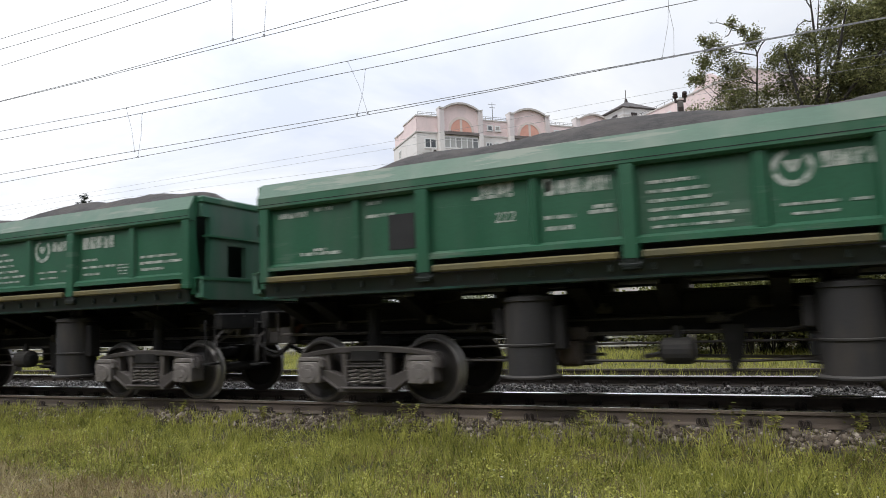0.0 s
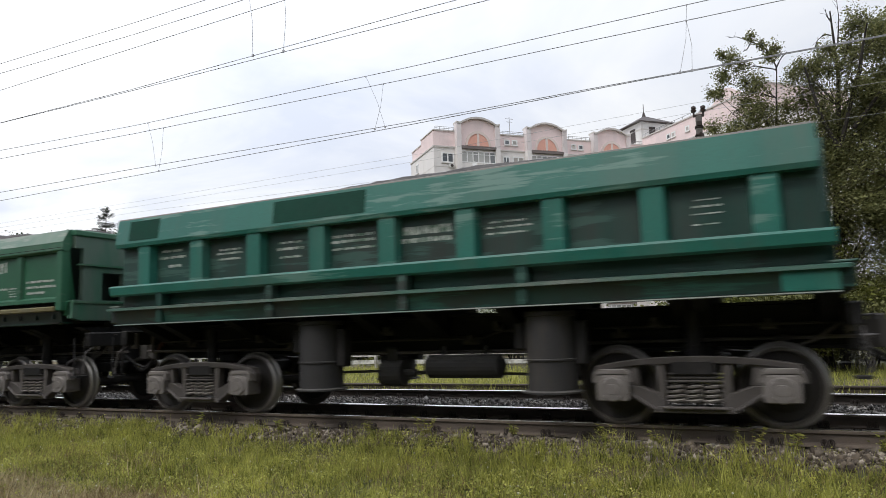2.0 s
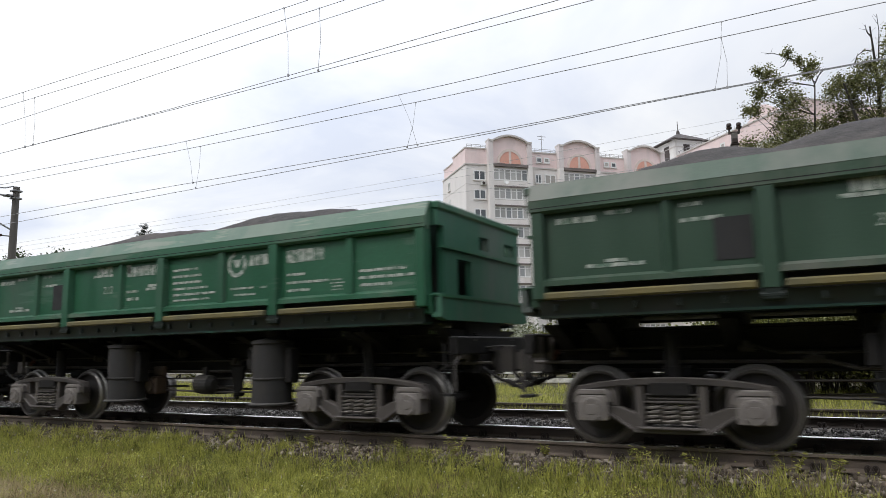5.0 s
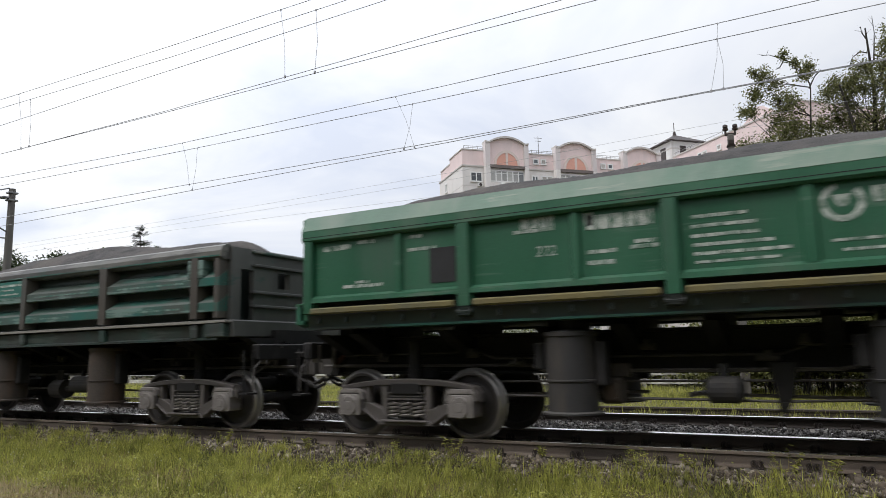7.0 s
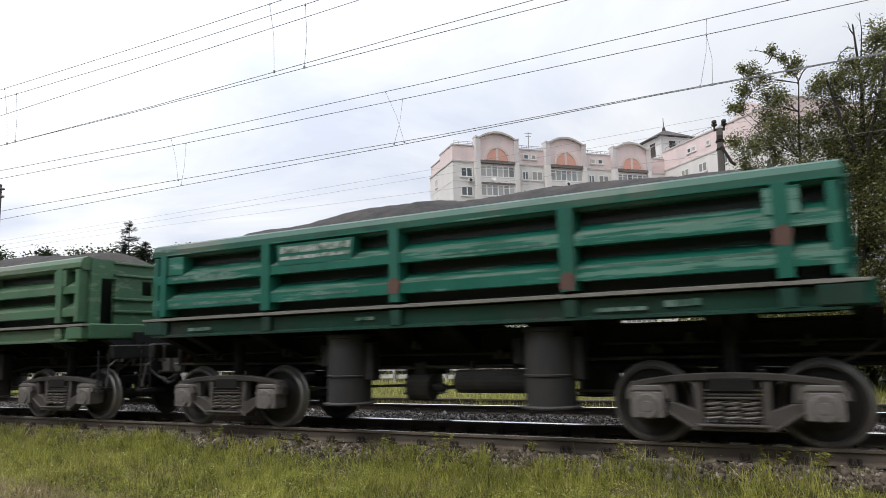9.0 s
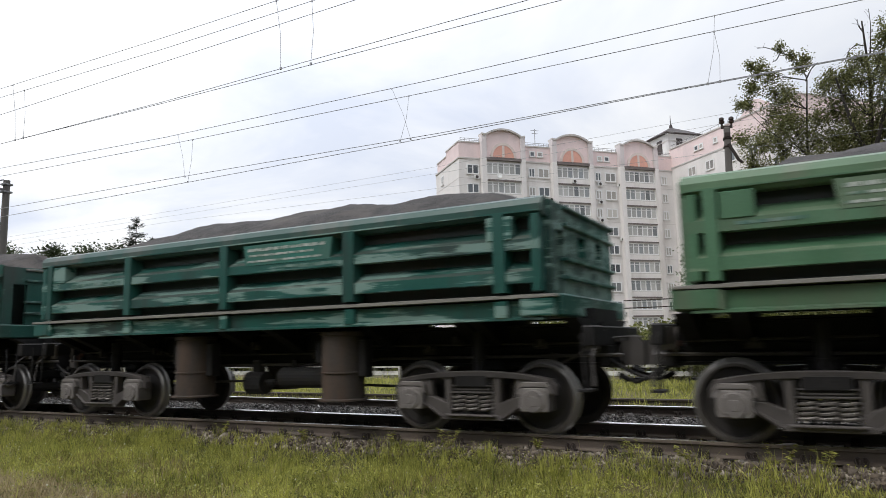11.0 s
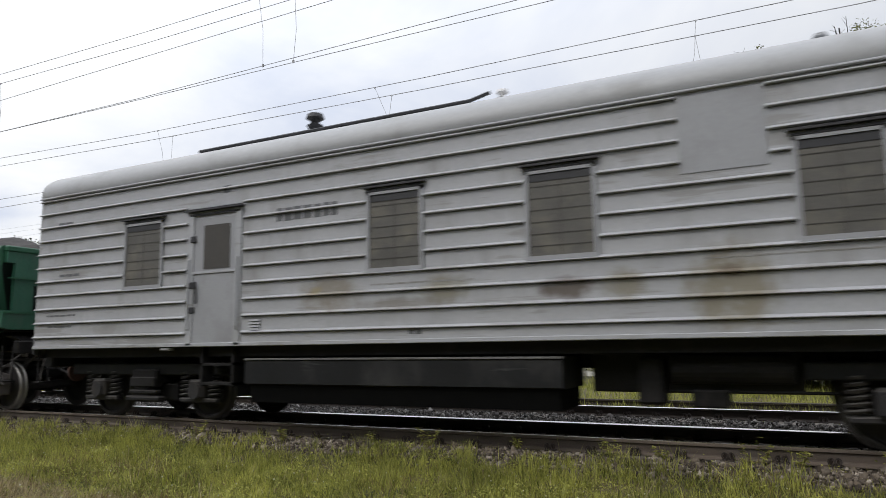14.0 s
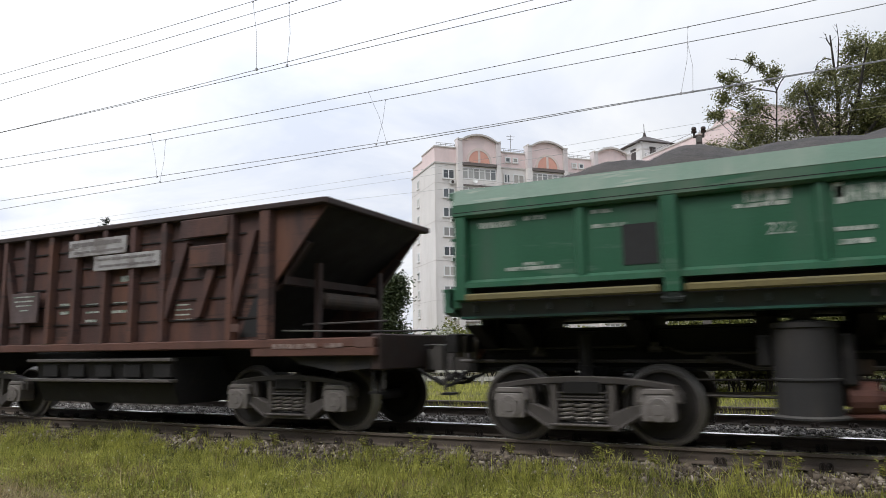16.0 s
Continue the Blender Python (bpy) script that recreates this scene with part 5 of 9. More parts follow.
def build_grass():
    near = (-17, 3.2, 4.3, 8.7)
    blade_field("verge_grass", M_BLADE, 100000, near, 0.115, 0.0095, "rough green verge grass beside the track", "grass",
                lambda x, y: np.clip(0.85 + 1.6 * patch(x, y, 0.9, 1), 0.12, 1) * (1 - 0.95 * straw_area(x, y)) * edge(x, y), 11, 1.0)
    blade_field("verge_weeds", M_BLADE_BROWN, 110000, near, 0.090, 0.008, "brownish weed stalks among the verge grass", "grass",
                lambda x, y: np.clip(0.10 + 1.8 * patch(x, y, 0.55, 9) + 0.75 * np.exp(-((y - 7.25 - 0.04 * x - 0.25) / 0.35) ** 2 - ((x + 5.2) / 2.2) ** 2), 0.04, 1) * np.clip(edge(x, y) + 0.05, 0, 1), 12, 1.0)
    tufts()
    blade_field("dry_straw", M_BLADE_DRY, 90000, (-13, 0, 4.3, 6.3), 0.10, 0.0065, "dry mown straw on the verge", "straw", lambda x, y: np.clip(straw_area(x, y) * 1.1 + 0.03, 0, 1), 13, 2.2)
    blade_field("tall_grass", M_BLADE, 13000, (-16, 3, 5.6, 8.3), 0.165, 0.008, "taller grass tufts along the ballast edge", "grass", lambda x, y: np.clip(3.4 * patch(x, y, 1.6, 21) - 0.5, 0, 1) * edge(x, y), 14, 0.5)
    blade_field("near_grass", M_BLADE, 45000, (-12, 8, -6, 4.4), 0.10, 0.012, "rough verge grass round the viewer", "grass", lambda x, y: np.clip(0.6 + 1.4 * patch(x, y, 0.7, 77), 0.1, 1), 16, 1.0)
    blade_field("meadow_grass", M_BLADE, 110000, (-60, 12, 16.9, 30), 0.19, 0.018, "bright meadow grass beyond the tracks", "grass", lambda x, y: np.clip(0.75 + 0.8 * patch(x, y, 0.4, 2), 0.1, 1), 15)
    blade_field("track_grass", M_BLADE, 110000, (-45, 9, 13.5, 17.2), 0.165, 0.012, "bright grass that overgrows the empty track", "grass", lambda x, y: np.clip((y - 13.5) / 0.6, 0, 1) * np.clip(0.8 + 0.8 * patch(x, y, 0.5, 19), 0.15, 1), 17, 0.8)
    # low leafy plants that mat the verge
    n = 170000
    rg = np.random.default_rng(33)
    x, y = rg.uniform(-17, 3.2, n), rg.uniform(4.3, 8.6, n)
    ok = rg.random(n) < np.clip(0.5 + 1.8 * patch(x, y, 1.3, 14), 0.05, 1) * (1 - 0.8 * straw_area(x, y)) * np.clip(edge(x, y) + 0.04, 0, 1)
    x, y = x[ok], y[ok]
    n = len(x)
    z = np.array([ground_z(a, b2) for a, b2 in zip(x, y)]) + rg.uniform(0.0, 0.12, n) * (0.6 + 0.8 * np.clip(0.5 + 2 * patch(x, y, 2.2, 44), 0, 1))
    v, f = leaf_shape("leaf")
    scatter("low_herbs", M_HERB, v, f, spots_for(np.stack([x, y, z], 1), rg.uniform(0, 6.3, n), rg.uniform(0.011, 0.033, (n, 1)) * np.ones((1, 3)), rg.uniform(-0.9, 0.9, n), rg.uniform(-0.7, 0.7, n)), "low leafy herbs matted in the verge", "herbs")
    # leafy weeds by the rail
    rg = random.Random(9)
    v, f = leaf_shape("needle")
    for x, y, h in ((0.62 - 1.15, 8.72, 0.32), (-1.55, 8.66, 0.16), (-3.35, 8.6, 0.2), (-2.1, 8.5, 0.22), (-0.1, 8.5, 0.2), (-5.4, 8.4, 0.2), (0.7, 8.45, 0.22), (-4.5, 8.35, 0.26), (-6.9, 8.3, 0.2), (-8.6, 8.3, 0.22)):
        t = tagged(new("weed"), "leafy green weed growing in the ballast beside the rail", "weed", "weeds")
        t.location = (x, y, ground_z(x, y))
        pos, yaw, tl = [], [], []
        for s in range(6):
            a = rg.uniform(0, 6.283)
            top = Vector((math.cos(a) * h * 0.55, math.sin(a) * h * 0.3, h * rg.uniform(0.7, 1.1)))
            part("stalk", Geo().cyl((0, 0, 0), top, 0.004, 0.002, 4), M_BLADE_BROWN, t)
            for k in range(12):
                p = top * rg.uniform(0.25, 1.05) + Vector((rg.gauss(0, 0.015), rg.gauss(0, 0.015), rg.gauss(0, 0.015)))
                pos.append(p[:]); yaw.append(rg.uniform(0, 6.283)); tl.append(rg.uniform(-0.7, 0.9))
        n = len(pos)
        scatter("leaves", M_BLADE, v, f, spots_for(np.array(pos), np.array(yaw), np.full((n, 3), 0.055), np.array(tl), np.array(tl) * 0.5), "", "", parent=t)
    v, f = ico(1, 0.15, 5)
    n = 420
    x, y = RNG.uniform(-14, 2.5, n), RNG.uniform(5.0, 8.2, n)
    z = np.array([ground_z(a, b2) for a, b2 in zip(x, y)]) + RNG.uniform(0.05, 0.2, n)
    scatter("wild_flowers", M_FLOWER, v, f, spots_for(np.stack([x, y, z], 1), RNG.uniform(0, 6, n), RNG.uniform(0.004, 0.011, (n, 1)) * np.ones((1, 3))), "small pale wild flowers in the verge grass", "flowers")


def build_light_block():
    """An added, unseen belt of leaves behind the viewer that cuts low sky light off the train."""
    n = 16000
    rg = np.random.default_rng(51)
    x, y = rg.uniform(-85, 60, n), rg.uniform(-17, -10, n)
    top = 9.5 + 2.5 * patch(x, y * 0.1, 0.18, 8)
    z = rg.uniform(0, 1, n) ** 0.8 * top - 0.4
    v, f = leaf_shape("leaf")
    scatter("wood_edge", M_LEAF_FAR, v, f, spots_for(np.stack([x, y, z], 1), rg.uniform(0, 6.3, n), rg.uniform(0.7, 1.6, (n, 1)) * np.ones((1, 3)), rg.uniform(-1.4, 1.4, n), rg.uniform(-1, 1, n)), "added unseen belt of leaves that blocks low sky light", "trees")


def build_fence():
    f = tagged(new("low_fence"), "low whitewashed concrete fence beyond the meadow", "fence")
    f.location = (0, 30.2, -0.5)
    post = Geo().box(-0.07, 0.07, -0.07, 0.07, 0, 0.95, 0.015).mesh("post", M_FENCE)
    rail_m = Geo().box(-1.42, 1.42, -0.03, 0.03, 0.62, 0.76, 0.01).mesh("fence_rail", M_FENCE)
    rail_l = Geo().box(-1.42, 1.42, -0.03, 0.03, 0.22, 0.42, 0.01).mesh("fence_rail", M_FENCE)
    for i in range(26):
        for nm, me, dx in (("post", post, 0), ("fence_rail", rail_m, 1.5), ("fence_rail", rail_l, 1.5)):
            o = new(nm, me)
            o.parent = f
            o.matrix_basis = pose(8 - i * 3.0 - dx, 0, random.uniform(-0.05, 0.03), 0, random.uniform(-0.6, 0.6), 0)


build_track(TRACK_1, "railway track with concrete sleepers and worn rails under the train")
build_track(TRACK_2, "empty railway track with concrete sleepers and rusty rails")
build_overhead()
build_mast()
build_building()
build_light_block()
build_fence()
build_plants()
build_grass()

# ---- the train ----
M_UNDER = mat("sooty_underframe", (0.0115, 0.0105, 0.0108), 0.7, spread=0.45, grain=3, fine=40, bump=0.3, dirt=(0.034, 0.031, 0.031), dirt_amount=0.25, dirt_scale=3, spec=0.35, dust=(0.05, 0.046, 0.044))
M_COUPLER = mat("sooty_cast_coupler", (0.026, 0.0235, 0.0235), 0.8, spread=0.4, grain=5, fine=60, bump=0.3, dirt=(0.05, 0.045, 0.04), dirt_amount=0.35, dirt_scale=5, dust=(0.11, 0.10, 0.094), edge_light=(0.08, 0.072, 0.068))
M_CYL_RUST = mat("rusty_cylinder_paint", (0.046, 0.037, 0.031), 0.8, spread=0.3, grain=2.5, fine=40, bump=0.2, streak=True, dirt=(0.078, 0.048, 0.032), dirt_amount=0.45, dirt_scale=2.2)
M_BOGIE = mat("dusty_cast_steel", (0.047, 0.0405, 0.0395), 0.5, spread=0.4, grain=4, fine=60, bump=0.35, dirt=(0.022, 0.019, 0.019), dirt_amount=0.45, dirt_scale=3.5, dust=(0.165, 0.148, 0.139), edge_light=(0.105, 0.093, 0.088))
M_BOX = mat("dusty_axle_box", (0.108, 0.096, 0.090), 0.7, spread=0.35, grain=6, fine=60, bump=0.25, dirt=(0.06, 0.05, 0.046), dirt_amount=0.4, dirt_scale=6, dust=(0.36, 0.33, 0.31), edge_light=(0.22, 0.20, 0.19))
M_WHEEL = mat("brown_wheel_steel", (0.024, 0.0204, 0.0196), 0.7, spread=0.25, grain=5, fine=60, bump=0.25)
M_TREAD = mat("worn_wheel_rim", (0.30, 0.285, 0.27), 0.38, metal=0.7, spread=0.15, grain=4, fine=50, bump=0.1)
# rim face coloured paler than the disc for the sky light it catches
M_RIM = mat("sky_lit_wheel_rim", (0.066, 0.057, 0.0535), 0.45, spread=0.25, grain=4, fine=50, bump=0.15)
# darker rim colour that holds the shade below the refrigerator car
M_RIM_SHADED = mat("shaded_wheel_rim", (0.060, 0.056, 0.052), 0.5, metal=0.3, spread=0.25, grain=4, fine=50, bump=0.15)
M_SPRING = mat("dusty_spring_steel", (0.105, 0.094, 0.085), 0.6, spread=0.25, grain=8, fine=60, dust=(0.34, 0.315, 0.285))
M_CYL = mat("grey_cylinder_paint", (0.026, 0.0248, 0.026), 0.75, spread=0.2, grain=2.5, fine=40, bump=0.15, streak=True, dirt=(0.055, 0.046, 0.038), dirt_amount=0.35, dirt_scale=2.5, dust=(0.10, 0.094, 0.088))
M_RUST = mat("rusty_red_steel", (0.10, 0.040, 0.030), 0.8, spread=0.35, grain=5, fine=60, bump=0.3)
M_YELLOW = mat("dirty_yellow_paint", (0.150, 0.122, 0.045), 0.75, spread=0.25, grain=3, fine=40, bump=0.15, dirt=(0.105, 0.098, 0.055), dirt_amount=0.5, dirt_scale=1.5)
M_MARK = mat("worn_white_paint", (0.42, 0.45, 0.41), 0.75, spread=0.3, grain=14, fine=60, bump=0.05, dirt=(0.05, 0.13, 0.08), dirt_amount=0.5, dirt_scale=9)
M_MARK_FADED = mat("rubbed_off_white_paint", (0.17, 0.25, 0.215), 0.75, spread=0.4, grain=6, fine=40, bump=0.05, dirt=(0.04, 0.12, 0.09), dirt_amount=0.6, dirt_scale=4)
M_BLACK = mat("near_black_fill", (0.006, 0.006, 0.006), 0.9, spread=0.3, spec=0.05)
M_PATCH = mat("dark_repair_patch", (0.014, 0.014, 0.015), 0.7, spread=0.2)
M_LOAD = mat("dark_crushed_stone", (0.046, 0.042, 0.040), 0.95, spread=0.75, grain=5, fine=34, bump=1.0, dirt=(0.085, 0.074, 0.065), dirt_amount=0.35, dirt_scale=1.2)
M_DUSTY = mat("dust_covered_ledge", (0.21, 0.20, 0.178), 0.9, spread=0.2, grain=3, fine=40, bump=0.2)


def paint(name, base, dirt=(0.10, 0.10, 0.085), amount=0.3, spread=0.16, scale=0.9, scuff=None, scuff_amount=0.5):
    return mat(name, base, 0.42, spread=spread, grain=1.6, fine=40, bump=0.08, streak=True, dirt=dirt, dirt_amount=amount, dirt_scale=scale, spec=0.5, scuff=scuff, scuff_amount=scuff_amount)


WHEELSETS = []          # keyed in motions()
CARS = []               # (object, x at the start)


class Shared:
    """Meshes that every car uses, made once."""
    made = {}


def once(key, make):
    if key not in Shared.made:
        Shared.made[key] = make()
    return Shared.made[key]


def wheel_mesh(mats=None):
    g = Geo()
    g.cyl((0, -1.05, 0), (0, 1.05, 0), 0.08, seg=12)
    for s in (-1, 1):
        m = Euler((radians(90), 0, 0)).to_matrix().to_4x4()
        # outer face at 0.865 from the axis, flange on the inner side
        prof = [(0.0, 0.78), (0.10, 0.87), (0.13, 0.87), (0.14, 0.82), (0.30, 0.785), (0.395, 0.80), (0.405, 0.855), (0.438, 0.858), (0.470, 0.832), (0.478, 0.765), (0.505, 0.745), (0.503, 0.725), (0.40, 0.722), (0.39, 0.75), (0.30, 0.755), (0.14, 0.74), (0.13, 0.70), (0.0, 0.70)]
        g.lathe([(r, -s * h) for r, h in prof], m, 40)
    me = g.mesh("wheelset", None)
    for m in mats or (M_WHEEL, M_TREAD, M_RIM):
        me.materials.append(m)
    for p in me.polygons:
        c = p.center
        r = math.hypot(c.x, c.z)
        if r > 0.452:
            p.material_index = 1
        elif r > 0.40:
            p.material_index = 2
    return me


def side_frame_mesh():
    """Cast side frame: arched top chord, columns beside the spring opening, triangular windows, jaws over the axle boxes."""
    g = Geo()
    y0, y1 = -0.06, 0.06
    n = 16
    up = [(-1.13 + 2.26 * i / n, 0.835 - 0.105 * abs(-1 + 2 * i / n) ** 2.2) for i in range(n + 1)]
    low = [(x, z - 0.062 - 0.03 * (1 - abs(x / 1.13))) for x, z in up]
    g.band(up, low, "y", y0 - 0.035, y1 + 0.02)
    for s in (-1, 1):
        # column beside the springs, outer leg, lower diagonal and the jaw round the axle box
        g.prism([(s * 0.31, 0.24), (s * 0.40, 0.30), (s * 0.42, 0.76), (s * 0.32, 0.76)], "y", y0 - 0.01, y1)
        g.prism([(s * 0.645, 0.76), (s * 0.765, 0.74), (s * 0.745, 0.50), (s * 0.62, 0.49)], "y", y0, y1)
        g.prism([(s * 0.745, 0.50), (s * 0.745, 0.385), (s * 0.45, 0.195), (s * 0.32, 0.195), (s * 0.31, 0.31), (s * 0.41, 0.41), (s * 0.62, 0.49)], "y", y0 - 0.02, y1)
        g.prism([(s * 0.74, 0.745), (s * 1.13, 0.72), (s * 1.19, 0.64), (s * 1.19, 0.52), (s * 1.13, 0.52), (s * 1.11, 0.655), (s * 0.76, 0.675)], "y", y0 - 0.01, y1)
        g.prism([(s * 0.45, 0.205), (s * 0.745, 0.395), (s * 0.745, 0.425), (s * 0.44, 0.235)], "y", y0 - 0.055, y0 - 0.015)
    g.prism([(-0.45, 0.185), (0.45, 0.185), (0.39, 0.26), (-0.39, 0.26)], "y", y0 - 0.06, y1 + 0.06)
    g.box(-0.36, 0.36, y0 - 0.12, y0 - 0.05, 0.235, 0.265)
    bmesh.ops.bevel(g.bm, geom=[e for e in g.bm.edges if e.calc_length() > 0.05], offset=0.008, segments=1, affect="EDGES")
    return g.mesh("side_frame", M_BOGIE)


def axle_box_mesh():
    """Square-shouldered roller-bearing box with a flat foot, a round cover and the adapter above it."""
    g = Geo()
    g.prism([(-0.165, 0.315), (0.165, 0.315), (0.192, 0.35), (0.192, 0.555), (0.15, 0.62), (-0.15, 0.62), (-0.192, 0.555), (-0.192, 0.35)], "y", -0.16, 0.13)
    g.prism([(-0.235, 0.545), (-0.20, 0.535), (-0.165, 0.625), (0.165, 0.625), (0.20, 0.535), (0.235, 0.545), (0.205, 0.655), (0.15, 0.695), (-0.15, 0.695), (-0.205, 0.655)], "y", -0.145, 0.10)
    g.cyl((0, -0.185, 0.455), (0, -0.155, 0.455), 0.135, 0.15, seg=20)
    g.cyl((0, -0.195, 0.455), (0, -0.18, 0.455), 0.06, 0.07, seg=12)
    for q in (0.785, 2.356, 3.927, 5.498):
        g.cyl((0.115 * math.cos(q), -0.197, 0.455 + 0.115 * math.sin(q)), (0.115 * math.cos(q), -0.165, 0.455 + 0.115 * math.sin(q)), 0.016, seg=6)
    bmesh.ops.bevel(g.bm, geom=[e for e in g.bm.edges if e.calc_length() > 0.09], offset=0.012, segments=1, affect="EDGES")
    return g.mesh("axle_box", M_BOX)


def springs_mesh():
    g = Geo()
    for x in (-0.195, 0.0, 0.195):
        pts = []
        for i in range(50):
            a = i / 49 * 4.4 * 2 * math.pi
            pts.append((x + 0.086 * math.cos(a), 0.086 * math.sin(a) - 0.03, 0.285 + 0.235 * i / 49))
        g.tube(pts, 0.0185, 5)
        g.tube([(x + 0.052 * math.cos(q * 0.9), 0.052 * math.sin(q * 0.9) - 0.03, 0.285 + 0.235 * q / 40) for q in range(41)], 0.012, 4)
    return g.mesh("spring_nest", M_SPRING)


def bogie(parent, x, base=1.85):
    """Two-axle freight bogie: bolster, two cast side frames, springs, axle boxes, two wheelsets."""
    b = part("bogie", once("bolster", lambda: Geo().box(-0.26, 0.26, -1.12, 1.12, 0.60, 0.80, 0.03).box(-0.2, 0.2, -0.5, 0.5, 0.8, 0.96, 0.03).box(-0.8, 0.8, -0.06, 0.06, 0.35, 0.42, 0.01).mesh("bogie", M_UNDER)), None, parent, at=pose(x, 0, 0))
    for s in (-1, 1):
        part("side_frame", once("frame", side_frame_mesh), None, b, at=pose(0, s * 1.02, 0))
        part("spring_nest", once("springs", springs_mesh), None, b, at=pose(0, s * 1.02, 0))
        part("bolster_end", once("bol_end", lambda: Geo().box(-0.30, 0.30, -0.10, 0.10, 0.535, 0.56, 0.006).box(-0.28, 0.28, -0.07, 0.10, 0.56, 0.63, 0.02).box(-0.29, 0.29, -0.095, 0.08, 0.625, 0.645, 0.005).box(-0.27, 0.27, -0.06, 0.10, 0.645, 0.735, 0.02).box(-0.14, 0.14, -0.075, -0.05, 0.665, 0.715, 0.008).mesh("bolster_end", M_COUPLER)), None, b, at=pose(0, s * 1.02, 0))
        for q in (-1, 1):
            part("axle_box", once("box", axle_box_mesh), None, b, at=pose(q * base / 2, s * 1.03, 0, 0, 0, 0 if s < 0 else 180))
            part("brake_shoe", once("shoe", lambda: Geo().prism([(-0.04, 0.30), (0.03, 0.30), (0.05, 0.475), (0.03, 0.65), (-0.04, 0.65)], "y", -0.05, 0.05).mesh("brake_shoe", M_CLIP)), None, b, at=pose(q * (base / 2 - 0.53), s * 0.8, 0, 0, 0, 0 if q > 0 else 180))
    for q in (-1, 1):
        w = part("wheelset", once("wheels", wheel_mesh), None, b, at=pose(q * base / 2, 0, 0.475), smooth=False)
        WHEELSETS.append((w, q * base / 2, 0.475, parent))
    return b


def coupler(parent, x, s):
    """Automatic knuckle coupler with its striker, hoses and release gear at one end; s is the way it points."""
    g = Geo()
    g.box(-0.5, 0.25, -0.11, 0.11, 0.94, 1.14, 0.03)
    g.prism([(0.15, -0.16), (0.30, -0.27), (0.48, -0.27), (0.52, -0.18), (0.44, -0.05), (0.46, 0.10), (0.60, 0.20), (0.50, 0.26), (0.30, 0.17), (0.15, 0.15)], "z", 0.88, 1.20)
    g.prism([(0.44, -0.22), (0.62, -0.18), (0.66, -0.06), (0.54, 0.0), (0.46, -0.06)], "z", 0.92, 1.16)
    g.box(0.22, 0.40, -0.08, 0.08, 1.18, 1.27, 0.02)
    c = part("coupler", g, M_COUPLER, parent, "dark cast-steel automatic coupler", at=pose(x, 0, 0, 0, 0, 0 if s > 0 else 180))
    part("striker", Geo().box(-0.02, 0.08, -0.26, 0.26, 0.84, 1.26, 0.02).box(0.06, 0.14, -0.2, 0.2, 1.18, 1.26, 0.01).box(0.06, 0.14, -0.2, 0.2, 0.84, 0.9, 0.01), M_COUPLER, c, "sooty striker plate")
    for dy, sag in ((0.45, 0.66), (-0.42, 0.72)):
        part("brake_hose", Geo().tube([(-0.1, dy, 1.08), (0.12, dy, 0.92), (0.34, dy * 0.93, sag + 0.06), (0.52, dy * 0.85, sag), (0.66, dy * 0.8, sag + 0.06)], 0.028, 6).cyl((0.62, dy * 0.82, sag + 0.03), (0.74, dy * 0.78, sag + 0.10), 0.042, seg=8), M_UNDER, c)
    for q in (-1, 1):
        part("release_rod", Geo().tube([(0.28, q * 0.05, 1.26), (0.05, q * 0.35, 1.24), (0.06, q * 1.05, 1.18), (0.08, q * 1.28, 1.02), (0.10, q * 1.32, 0.74)], 0.016, 5).cyl((0.10, q * 1.32, 0.66), (0.10, q * 1.32, 0.78), 0.024, seg=6), M_COUPLER, c)
        part("rod_bracket", Geo().box(-0.06, 0.08, q * 1.0 - 0.03, q * 1.0 + 0.03, 1.08, 1.36, 0.01), M_BOGIE, c)
        part("end_gusset", Geo().prism([(-0.1, 1.36), (0.1, 1.36), (-0.06, 1.0)], "y", q * 0.66 - 0.02, q * 0.66 + 0.02), M_BOGIE, c)
        part("step", Geo().box(-0.06, 0.10, q * 1.22, q * 1.46, 0.60, 0.63).tube([(0.02, q * 1.24, 0.62), (0.0, q * 1.24, 1.3)], 0.014, 4).tube([(0.02, q * 1.44, 0.62), (0.0, q * 1.44, 1.3)], 0.014, 4), M_UNDER, c)
    part("end_valve", Geo().cyl((0.0, 0.4, 1.1), (0.0, 0.5, 1.1), 0.06, seg=10).box(-0.1, 0.1, 0.42, 0.48, 1.12, 1.19, 0.01), M_RUST, c, "reddish end valve")
    part("brake_lever", Geo().tube([(-0.9, -0.55, 0.78), (-0.35, -0.62, 1.0), (-0.1, -0.62, 1.18)], 0.02, 5).prism([(-1.0, 0.62), (-0.86, 0.60), (-0.62, 1.04), (-0.74, 1.06)], "y", -0.5, -0.47).cyl((-0.9, -0.6, 0.66), (-0.9, -0.4, 0.66), 0.045, seg=8), M_BOGIE, c)


